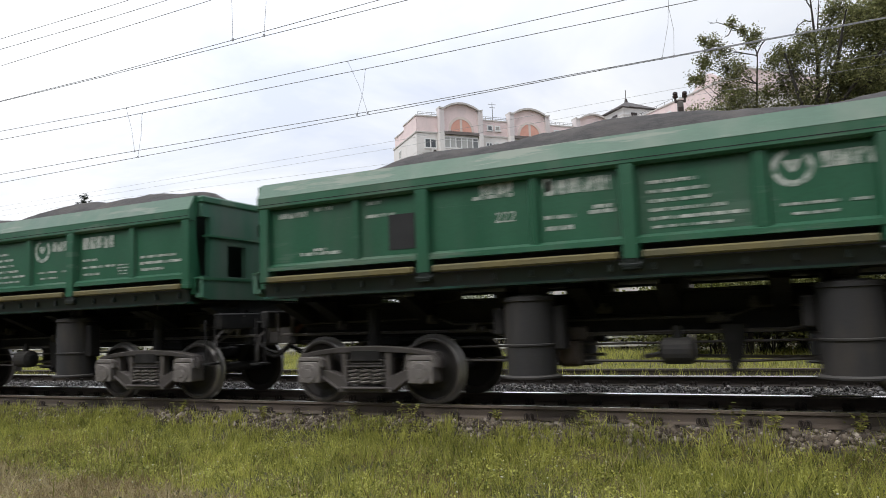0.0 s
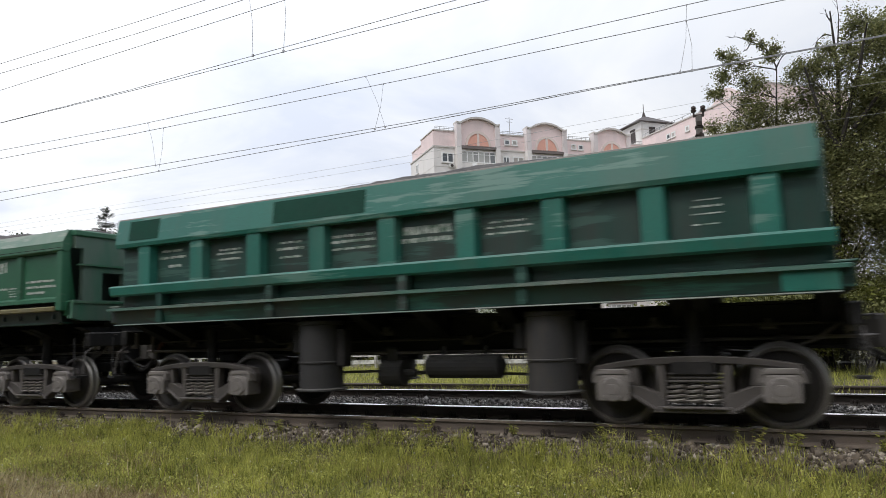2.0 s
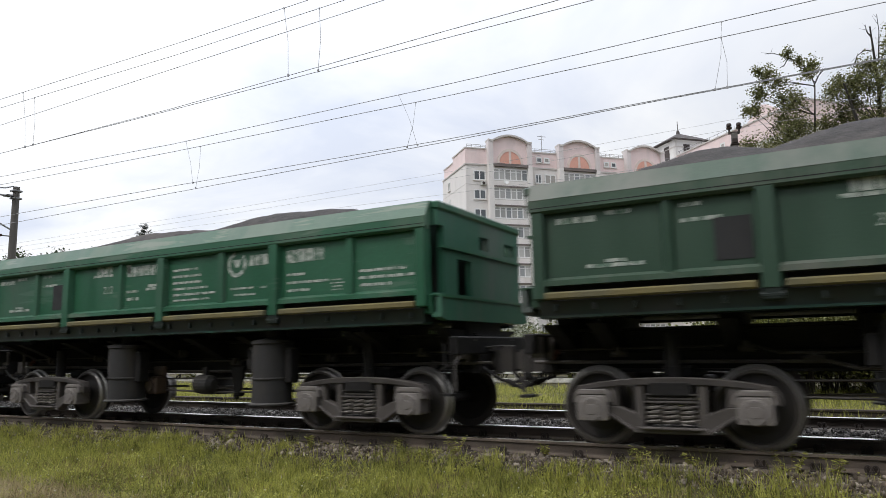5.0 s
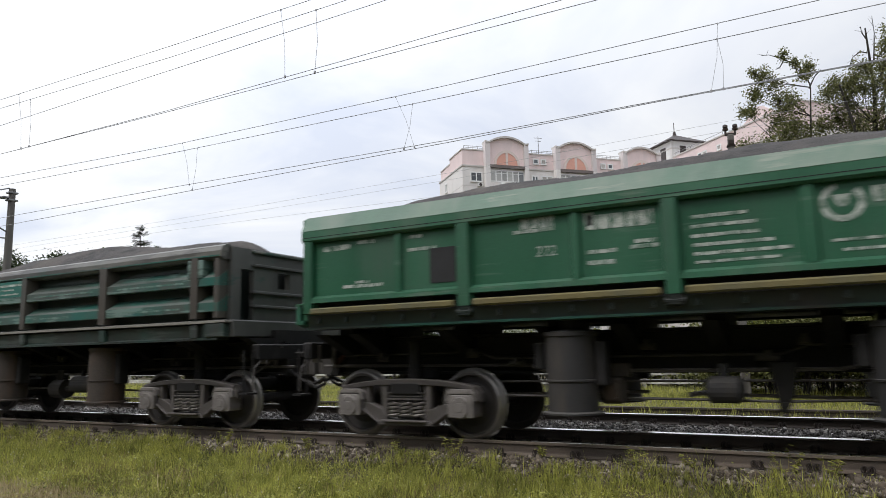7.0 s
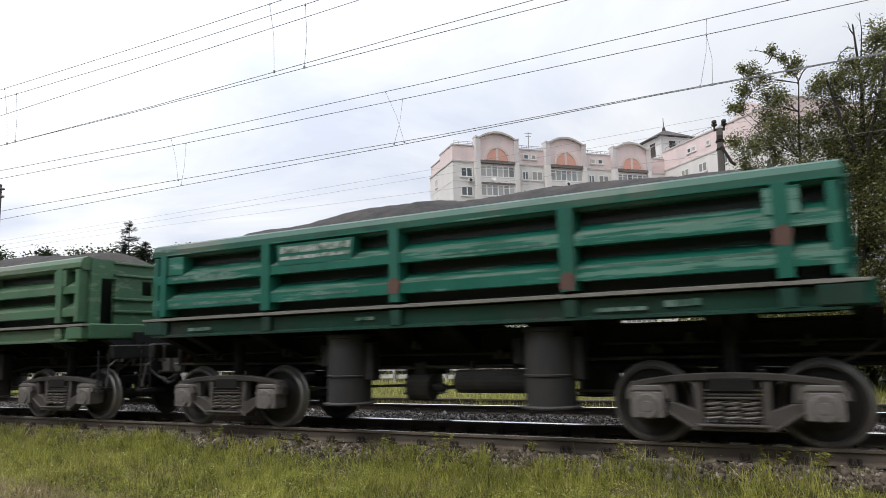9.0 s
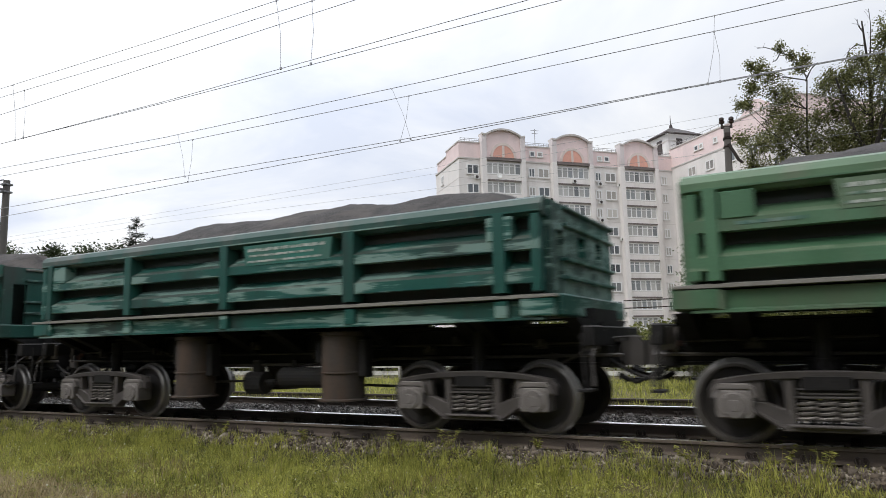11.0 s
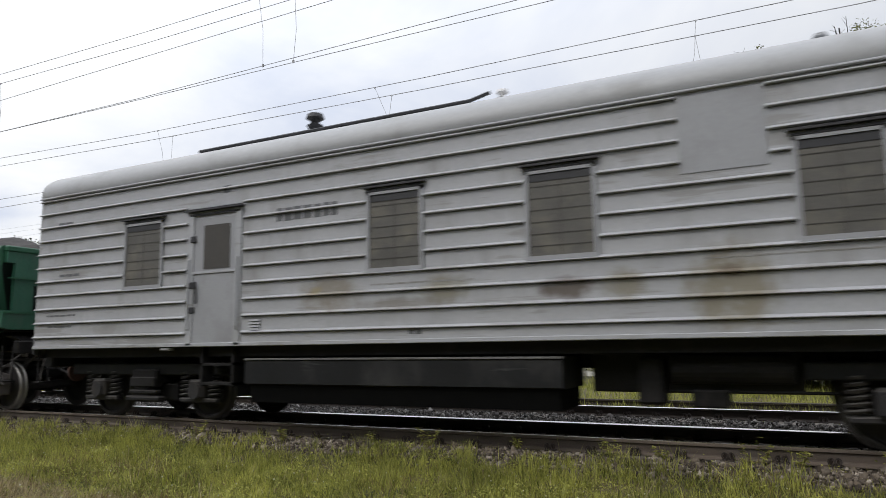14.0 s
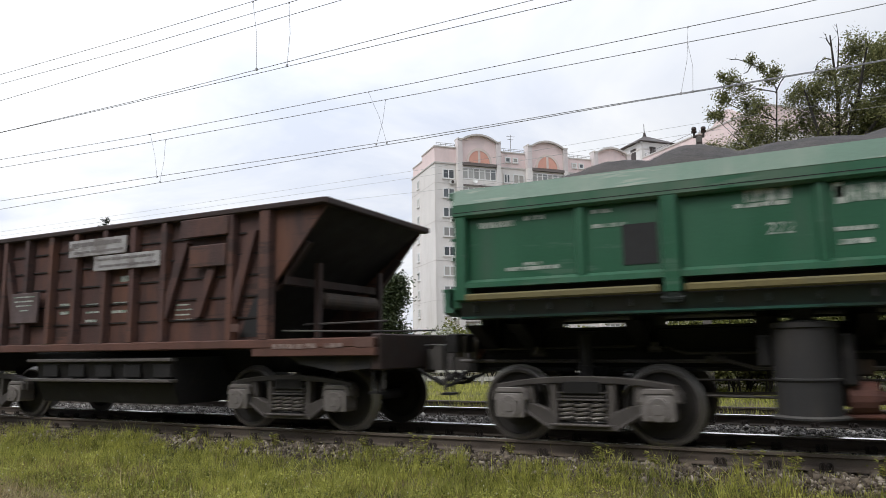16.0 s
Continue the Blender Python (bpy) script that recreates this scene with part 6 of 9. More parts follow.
def load_mesh(half_len, seed, z_rim, peak, y_half=1.42, humps=None):
    """The heaped load: an uneven ridge with two or three humps along the car."""
    rg = random.Random(seed)
    nx, ny = 90, 25
    humps = humps or [(rg.uniform(-0.75, 0.75) * half_len, rg.uniform(1.0, 2.2), rg.uniform(0.35, 1.0)) for _ in range(5)]
    bm = bmesh.new()
    rows = []
    for i in range(nx + 1):
        x = -half_len + 2 * half_len * i / nx
        e = min(1.0, (half_len - abs(x)) / 0.8)
        h = 0.66 + 0.30 * max(k * math.exp(-((x - c) / w) ** 2) for c, w, k in humps)
        row = []
        for j in range(ny + 1):
            y = -y_half + 2 * y_half * j / ny
            q = 1 - abs(y / y_half) ** 1.6
            z = z_rim - 0.14 + peak * h * e * q
            z += (0.05 * noise.noise(Vector((x * 1.3, y * 1.3, seed))) + 0.028 * noise.noise(Vector((x * 7, y * 7, seed)))) * min(1, 3 * q * e + 0.1)
            row.append(bm.verts.new((x, y, z)))
        rows.append(row)
    for a, b in zip(rows, rows[1:]):
        for j in range(ny):
            f = bm.faces.new((a[j], b[j], b[j + 1], a[j + 1]))
            f.smooth = True
    me = bpy.data.meshes.new("stone_load")
    bm.to_mesh(me)
    bm.free()
    me.materials.append(M_LOAD)
    return me


def tipping_gear(c, x_list, red_valve=False, cyl_mat=None, small_tank=False):
    """Spine beam, cross bearers, tipping cylinders, air reservoir and brake gear below a dump body."""
    part("spine_beam", once("spine", lambda: Geo().prism([(-0.42, 0.88), (0.42, 0.88), (0.42, 0.915), (0.36, 0.92), (0.36, 1.14), (0.33, 1.15), (0.33, 1.41), (0.45, 1.42), (0.45, 1.455), (-0.45, 1.455), (-0.45, 1.42), (-0.33, 1.41), (-0.33, 1.15), (-0.36, 1.14), (-0.36, 0.92), (-0.42, 0.915)], "x", -5.55, 5.55).mesh("spine_beam", M_UNDER)), None, c, "black welded spine beam")
    for x in (-5.3, -4.7, -3.2, -1.75, -0.75, 0.3, 1.55, 2.15, 3.75, 4.0, 5.35):
        part("cross_bearer", once("bearer", lambda: Geo().prism([(-1.25, 1.5), (1.25, 1.5), (0.9, 1.36), (0.33, 1.1), (-0.33, 1.1), (-0.9, 1.36)], "x", -0.1, 0.1).box(-0.13, 0.13, -0.6, 0.6, 1.36, 1.64).mesh("cross_bearer", M_UNDER)), None, c, at=pose(x, 0, 0))
    for e in (-1, 1):
        part("end_beam", once("endbeam", lambda: Geo().box(-0.1, 0.06, -1.2, 1.2, 1.14, 1.40, 0.02).box(-0.1, 0.06, -0.5, 0.5, 0.86, 1.16, 0.02).mesh("end_beam", M_UNDER)), None, c, at=pose(e * 5.58, 0, 0))
    def cyl():
        g = Geo()
        prof = [(0.0, 0.40), (0.30, 0.40), (0.345, 0.405), (0.385, 0.41), (0.385, 0.43), (0.325, 0.447), (0.325, 0.805), (0.345, 0.81), (0.345, 0.83), (0.325, 0.835), (0.322, 1.36), (0.345, 1.37), (0.345, 1.42), (0.25, 1.44), (0.12, 1.46), (0.12, 1.60), (0.0, 1.60)]
        return g.lathe(prof, Matrix.Identity(4), 28).mesh("tipping_cylinder", cyl_mat or M_CYL, True)
    for x in x_list:
        for y in (-1.12, 1.12):
            t = part("tipping_cylinder", once("tipcyl" + (cyl_mat.name if cyl_mat else ""), cyl), None, c, "grey pneumatic tipping cylinder with a middle flange", at=pose(x, y, 0))
            part("cylinder_bracket", once("cylbr", lambda: Geo().box(-0.45, 0.45, 0.0, 0.12, 1.0, 1.25, 0.02).box(0.33, 0.47, -0.1, 0.12, 0.75, 1.3, 0.02).box(-0.47, -0.33, -0.1, 0.12, 0.95, 1.3, 0.02).mesh("cylinder_bracket", M_UNDER)), None, t)
    if small_tank:
        part("air_reservoir", once("tank", lambda: Geo().cyl((0.22, -0.85, 0.70), (0.54, -0.85, 0.70), 0.16, seg=18).cyl((0.17, -0.85, 0.70), (0.22, -0.85, 0.70), 0.09, 0.16, 14).cyl((0.54, -0.85, 0.70), (0.60, -0.85, 0.70), 0.16, 0.08, 14).box(0.33, 0.43, -0.88, -0.82, 0.84, 1.0).mesh("air_reservoir", M_CYL)), None, c, "small grey air reservoir")
        part("lever_hanger", once("hanger", lambda: Geo().prism([(0.86, 1.0), (1.16, 1.0), (1.10, 0.62), (1.02, 0.44), (0.94, 0.44), (0.92, 0.66)], "y", -0.72, -0.66).cyl((1.0, -0.78, 0.52), (1.0, -0.55, 0.52), 0.04, seg=8).mesh("lever_hanger", M_UNDER)), None, c)
        part("brake_lever", once("lever", lambda: Geo().tube([(-2.6, -0.7, 0.60), (0.98, -0.7, 0.56), (2.8, -0.5, 0.60)], 0.018, 5).mesh("brake_lever", M_BOGIE)), None, c)
        part("pull_rod", once("pull", lambda: Geo().tube([(-2.6, -0.6, 0.78), (2.8, -0.6, 0.80)], 0.016, 5).mesh("pull_rod", M_BOGIE)), None, c)
        part("distributor", once("dist", lambda: Geo().box(-1.08, -0.80, -0.95, -0.68, 0.52, 0.84, 0.03).cyl((-0.94, -1.0, 0.68), (-0.94, -0.9, 0.68), 0.11, seg=12).box(-1.0, -0.72, -0.85, -0.75, 0.84, 1.02, 0.02).mesh("distributor", M_CYL_RUST)), None, c, "rusty brake distributor")
    else:
        part("air_reservoir", once("resv", lambda: Geo().cyl((0.25, -0.75, 0.72), (1.35, -0.75, 0.72), 0.165, seg=20).cyl((0.2, -0.75, 0.72), (0.25, -0.75, 0.72), 0.10, 0.165, 16).cyl((1.35, -0.75, 0.72), (1.4, -0.75, 0.72), 0.165, 0.10, 16).box(0.45, 0.5, -0.78, -0.72, 0.8, 1.0).box(1.1, 1.15, -0.78, -0.72, 0.8, 1.0).mesh("air_reservoir", M_CYL, False)), None, c, "dark cylindrical air reservoir")
    if not small_tank:
        part("brake_cylinder", once("brk", lambda: Geo().cyl((-0.62, -0.6, 0.62), (-0.25, -0.6, 0.62), 0.19, seg=18).cyl((-0.25, -0.6, 0.62), (-0.05, -0.6, 0.62), 0.06, seg=10).box(-0.55, -0.35, -0.65, -0.5, 0.7, 1.0, 0.02).mesh("brake_cylinder", M_CYL)), None, c)
    part("brake_rod", once("rod", lambda: Geo().tube([(-2.9, -0.25, 0.58), (-0.6, -0.35, 0.64)], 0.022, 6).tube([(0.0, -0.4, 0.62), (2.9, -0.25, 0.55)], 0.022, 6).tube([(-0.05, -0.62, 0.62), (0.0, 0.3, 0.6)], 0.03, 6).mesh("brake_rod", M_BOGIE)), None, c)
    part("air_pipe", once("pipe", lambda: Geo().tube([(-5.8, -0.5, 1.02), (-2.2, -0.5, 1.0), (-1.9, -0.6, 0.92), (1.6, -0.6, 0.92), (2.0, -0.5, 1.0), (5.8, -0.5, 1.02)], 0.024, 6).mesh("air_pipe", M_BOGIE)), None, c)
    for x, z, w in ((-3.05, 1.16, 0.16), (-2.35, 1.02, 0.22), (-0.55, 1.22, 0.18), (0.85, 1.06, 0.26), (1.25, 1.24, 0.12), (2.95, 1.10, 0.2), (3.4, 1.22, 0.14), (-4.6, 1.12, 0.2), (4.7, 1.16, 0.18)):
        part("pipe_joint", once("joint%d" % round(w * 100), lambda: Geo().cyl((-w / 2, -0.56, 0), (w / 2, -0.56, 0), 0.045, seg=10).cyl((0, -0.56, 0), (0, -0.45, 0.05), 0.03, seg=8).box(-0.03, 0.03, -0.66, -0.5, -0.02, 0.09, 0.006).mesh("pipe_joint", M_COUPLER)), None, c, at=pose(x, 0, z))
    part("upper_pipe", once("upper_pipe", lambda: Geo().tube([(-5.4, -0.5, 1.18), (-3.0, -0.5, 1.2), (-2.7, -0.56, 1.1), (1.0, -0.56, 1.1), (1.3, -0.5, 1.2), (5.4, -0.5, 1.18)], 0.016, 5).mesh("upper_pipe", M_COUPLER)), None, c)
    if red_valve:
        part("valve_housing", Geo().cyl((-1.0, -1.0, 0.62), (-0.72, -1.0, 0.62), 0.19, 0.17, seg=18).cyl((-0.72, -1.0, 0.62), (-0.6, -1.0, 0.62), 0.07, seg=10).box(-1.05, -0.65, -1.1, -0.9, 0.40, 0.46, 0.02), M_RUST, c, "rusty red valve housing")


def base_car(name, label, x_start, category="freight wagon", group="wagons of the train"):
    c = tagged(new(name), label, category, group)
    c.matrix_basis = pose(x_start, TRACK_1, 0)
    CARS.append((c, x_start))
    return c


MARK_RNG = random.Random(404)


def marks(parent, rects, y, material=None, name="marking", label="worn white lettering"):
    """Writing too blurred to read, and on rib faces also scuffs and painted glints, as plain bars of its size, broken
    where words or signs end: (x0, x1, z0, z1) on the side at y.
    """
    for x0, x1, z0, z1 in rects:
        h, g, x = z1 - z0, Geo(), x0
        tall = h > 0.1
        while x < x1 - 0.02:
            w = h * MARK_RNG.uniform(0.5, 0.9) if tall else MARK_RNG.uniform(0.05, 0.20)
            e = min(x1, x + w)
            d = MARK_RNG.uniform(-0.04, 0.04) * h
            inset = 0.0 if tall else h * 0.12
            g.box(x, e, y - 0.003, y + 0.002, z0 + d + inset, z1 + d - inset)
            x = e + (h * MARK_RNG.uniform(0.10, 0.20) if tall else MARK_RNG.uniform(0.012, 0.03))
        part(name, g, material or M_MARK, parent, label)


def number_mesh(text, size):
    """Flat painted figures in the built-in font, as a mesh that faces -y."""
    cu = bpy.data.curves.new("figures", "FONT")
    cu.body, cu.size, cu.extrude, cu.shear = text, size, 0.002, 0.1
    ob = new("figures", cu)
    ob.matrix_basis = pose(0, 0, 0, 90, 0, 0)
    me = bpy.data.meshes.new_from_object(ob.evaluated_get(bpy.context.evaluated_depsgraph_get()))
    me.transform(Matrix.Rotation(radians(90), 4, "X"))
    bpy.data.objects.remove(ob)
    bpy.data.curves.remove(cu)
    me.materials.clear()
    me.materials.append(M_MARK)
    return me


GREEN_BARS = [[(-5.05, -4.55, 2.72, 2.82), (-4.42, -4.12, 2.78, 2.85)], [(-4.68, -3.98, 2.15, 2.21), (-4.45, -4.2, 2.21, 2.26)], [(-3.55, -3.32, 2.78, 2.84), (-3.55, -3.1, 2.60, 2.66)],
              [(-1.95, -1.40, 2.68, 2.74), (-1.85, -1.40, 2.74, 2.88)], [(-0.98, -0.18, 2.64, 2.82), (-1.0, -0.90, 2.70, 2.86)], [(-1.0, -0.62, 2.34, 2.40), (-0.98, -0.65, 2.20, 2.27), (-0.45, -0.14, 2.36, 2.42), (-0.40, -0.16, 2.42, 2.48)],
              [(0.24, 0.83, 2.64, 2.69), (0.24, 0.92, 2.53, 2.58), (0.24, 0.94, 2.42, 2.47), (0.25, 1.08, 2.315, 2.365), (0.25, 1.27, 2.215, 2.265), (0.27, 1.12, 2.125, 2.165)],
              [(2.02, 2.50, 2.62, 2.79)], [(1.62, 2.16, 2.245, 2.285), (1.72, 2.16, 2.14, 2.18), (2.27, 2.47, 2.24, 2.28)],
              [(2.82, 3.58, 2.60, 2.80)], [(2.82, 3.17, 2.385, 2.435), (2.83, 3.62, 2.26, 2.31), (2.84, 3.26, 2.14, 2.19)], [(3.68, 3.92, 2.27, 2.295), (3.68, 3.92, 2.22, 2.245), (3.70, 3.90, 2.17, 2.195), (3.70, 3.9, 2.12, 2.145)],
              [(4.20, 5.00, 2.35, 2.40), (4.20, 5.18, 2.245, 2.30), (4.22, 4.75, 2.14, 2.195)]]


def green_dump_car(x_start, seed, paint_mat, rim_mat, label, patch_on=True, red=False, humps=None, end_mat=None, chamfer_mat=None):
    """Side-tipping car with smooth recessed panels, a broad chamfered rim and a yellow rub bar."""
    c = base_car("dump_wagon", label, x_start)
    L = 5.36
    for s in (-1, 1):
        # side wall: panel, rim, bottom flange, posts
        w = part("side_wall", Geo().box(-L, L, s * 1.44, s * 1.50, 1.98, 3.0), paint_mat, c, "green side wall with recessed panels")
        rim = [(s * 1.38, 3.10), (s * 1.42, 3.295), (s * 1.49, 3.28), (s * 1.61, 3.05), (s * 1.61, 2.91), (s * 1.57, 2.88), (s * 1.48, 2.88)]
        part("top_rim", Geo().prism(rim, "x", -L - 0.02, L + 0.02), rim_mat, w, "dusty chamfered top rim")
        # thin plate over the slope; M_CHAMFER paints sky light on it
        part("rim_chamfer", Geo().prism([(s * 1.495, 3.282), (s * 1.614, 3.054), (s * 1.605, 3.046), (s * 1.486, 3.274)], "x", -L - 0.02, L + 0.02), chamfer_mat or M_CHAMFER, w, "pale chamfer plate on the rim")
        part("rim_seam", Geo().box(-L, L, s * 1.612, s * 1.60, 2.945, 2.955), M_UNDER, w)
        part("bottom_flange", Geo().prism([(s * 1.48, 1.96), (s * 1.585, 1.965), (s * 1.585, 2.03), (s * 1.50, 2.07), (s * 1.48, 2.07)], "x", -L, L), rim_mat, w)
        for x, wd in ((-2.65, 0.25), (0.02, 0.24), (2.61, 0.24)):
            g = Geo().prism([(x - wd / 2, s * 1.46), (x - wd / 2 + 0.04, s * 1.61), (x + wd / 2 - 0.04, s * 1.61), (x + wd / 2, s * 1.46)], "z", 1.80, 2.90)
            part("post", g, paint_mat, w)
            part("hinge", Geo().box(x - 0.1, x + 0.1, s * 1.40, s * 1.60, 1.66, 1.84, 0.02).cyl((x - 0.11, s * 1.56, 1.72), (x + 0.11, s * 1.56, 1.72), 0.045, seg=10), SILL_DARK, w, "dark green hinge block")
        for x, wd in ((-3.70, 0.17), (-1.12, 0.16), (1.43, 0.2), (4.05, 0.18)):
            part("rib", Geo().prism([(x - wd / 2, s * 1.48), (x - wd / 2 + 0.04, s * 1.56), (x + wd / 2 - 0.04, s * 1.56), (x + wd / 2, s * 1.48)], "z", 2.05, 2.90), paint_mat, w)
        for e in (-1, 1):
            part("corner_post", Geo().box(e * L, e * (L - 0.16), s * 1.44, s * 1.60, 1.80, 2.90, 0.015), paint_mat, w)
        for x0, x1 in ((-5.2, -2.79), (-2.51, -0.12), (0.16, 2.47), (2.75, 5.2)):
            part("rub_bar", Geo().box(x0, x1, s * 1.56, s * 1.64, 1.79, 1.885, 0.02), M_YELLOW, c, "dirty yellow rub bar")
        part("sill", Geo().prism([(s * 1.30, 1.60), (s * 1.52, 1.60), (s * 1.56, 1.78), (s * 1.30, 1.80)], "x", -5.3, 5.3), SILL_DARK, c, "dark green sill")
        part("sill_lip", Geo().prism([(s * 1.30, 1.565), (s * 1.575, 1.57), (s * 1.58, 1.60), (s * 1.30, 1.60)], "x", -5.3, 5.3), M_TEAL_SILL, c)
        for i in range(22):
            part("sill_gusset", once("gusset", lambda: Geo().box(-0.02, 0.02, -0.0375, 0.0375, 1.66, 1.74).mesh("sill_gusset", SILL_DARK)), None, c, at=pose(-5.08 + i * 0.485, s * 1.5375, 0))
        # markings
        if s < 0:
            for r in GREEN_BARS:
                marks(w, r, -1.503)
            part("painted_number", once("figures", lambda: number_mesh("222", 0.19)), None, w, "white painted number 222", at=pose(-1.66, -1.503, 2.37))
            g = Geo()
            ring = [(1.75 + math.cos(q), math.sin(q)) for q in [0.9 + 5.2 * i / 24 + 0.95 for i in range(25)]]
            g.band([(1.75 + (u - 1.75) * 0.21, 2.66 + v * 0.21) for u, v in ring], [(1.75 + (u - 1.75) * 0.145, 2.66 + v * 0.145) for u, v in ring], "y", -1.506, -1.501)
            em = part("emblem", g, M_MARK, w, "round white emblem")
            part("emblem_centre", Geo().prism([(1.66, 2.74), (1.84, 2.74), (1.80, 2.64), (1.75, 2.60), (1.70, 2.64)], "y", -1.506, -1.501), M_MARK, em)
            if patch_on:
                part("repair_patch", Geo().box(-3.20, -2.80, -1.508, -1.502, 2.14, 2.62), M_PATCH, w, "dark square repair patch")
    part("floor", Geo().box(-5.3, 5.3, -1.46, 1.46, 1.60, 1.98), M_UNDER, c)
    for e in (-1, 1):
        # end wall: outer plate with openings between the ribs, apron below
        x = e * 5.42
        g = Geo()
        xi, xo = x - e * 0.05, x + e * 0.05
        g.plate("x", xi, xo, (-1.42, -1.25, -0.85, -0.40, -0.10, 0.22, 0.85, 1.22, 1.42), (1.70, 2.0, 2.52, 2.74, 2.95, 3.26), [(0, 1), (0, 2), (0, 3), (2, 1), (4, 3), (6, 3)])
        ew = part("end_wall", g, end_mat or M_GREEN_END, c, "dusty green end wall with cut-outs")
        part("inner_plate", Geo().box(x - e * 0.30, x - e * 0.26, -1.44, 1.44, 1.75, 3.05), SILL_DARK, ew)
        part("end_coping", Geo().box(x - e * 0.16, x + e * 0.09, -1.44, 1.44, 3.17, 3.285, 0.02), rim_mat, ew)
        part("end_ledge", Geo().box(x, x + e * 0.16, -1.5, 1.5, 1.93, 1.97).box(x, x + e * 0.1, -1.35, 1.35, 2.63, 2.66), rim_mat, ew)
        part("apron", Geo().prism([(-1.50, 1.66), (-1.50, 1.94), (1.50, 1.94), (1.50, 1.66), (1.35, 1.62), (-1.35, 1.62)], "x", x, x + e * 0.14), end_mat or M_GREEN_END, ew)
        for s in (-1, 1):
            part("corner_bracket", Geo().box(e * 5.16, e * 5.5, s * 1.22, s * 1.5, 1.70, 1.98, 0.02).prism([(s * 1.25, 2.0), (s * 1.5, 2.0), (s * 1.5, 2.9), (s * 1.42, 2.95)], "x", e * 5.2, e * 5.28), paint_mat, ew)
        coupler(c, e * 5.55, e)
    tipping_gear(c, (-1.38, 2.2), red, small_tank=True)
    for x in (-3.88, 3.88):
        bogie(c, x)
        for s in (-1, 1):
            part("side_bearer", once("bearing", lambda: Geo().cyl((0, 0, 0.8), (0, 0, 1.36), 0.095, seg=12).cyl((0, 0, 0.93), (0, 0, 0.96), 0.115, seg=12).mesh("side_bearer", M_UNDER)), None, c, at=pose(x, s * 0.82, 0))
    ld = new("stone_load", load_mesh(5.1, seed, 3.16, 0.80, humps=humps))
    ld.parent = c
    tagged(ld, "heaped dark crushed stone")
    return c


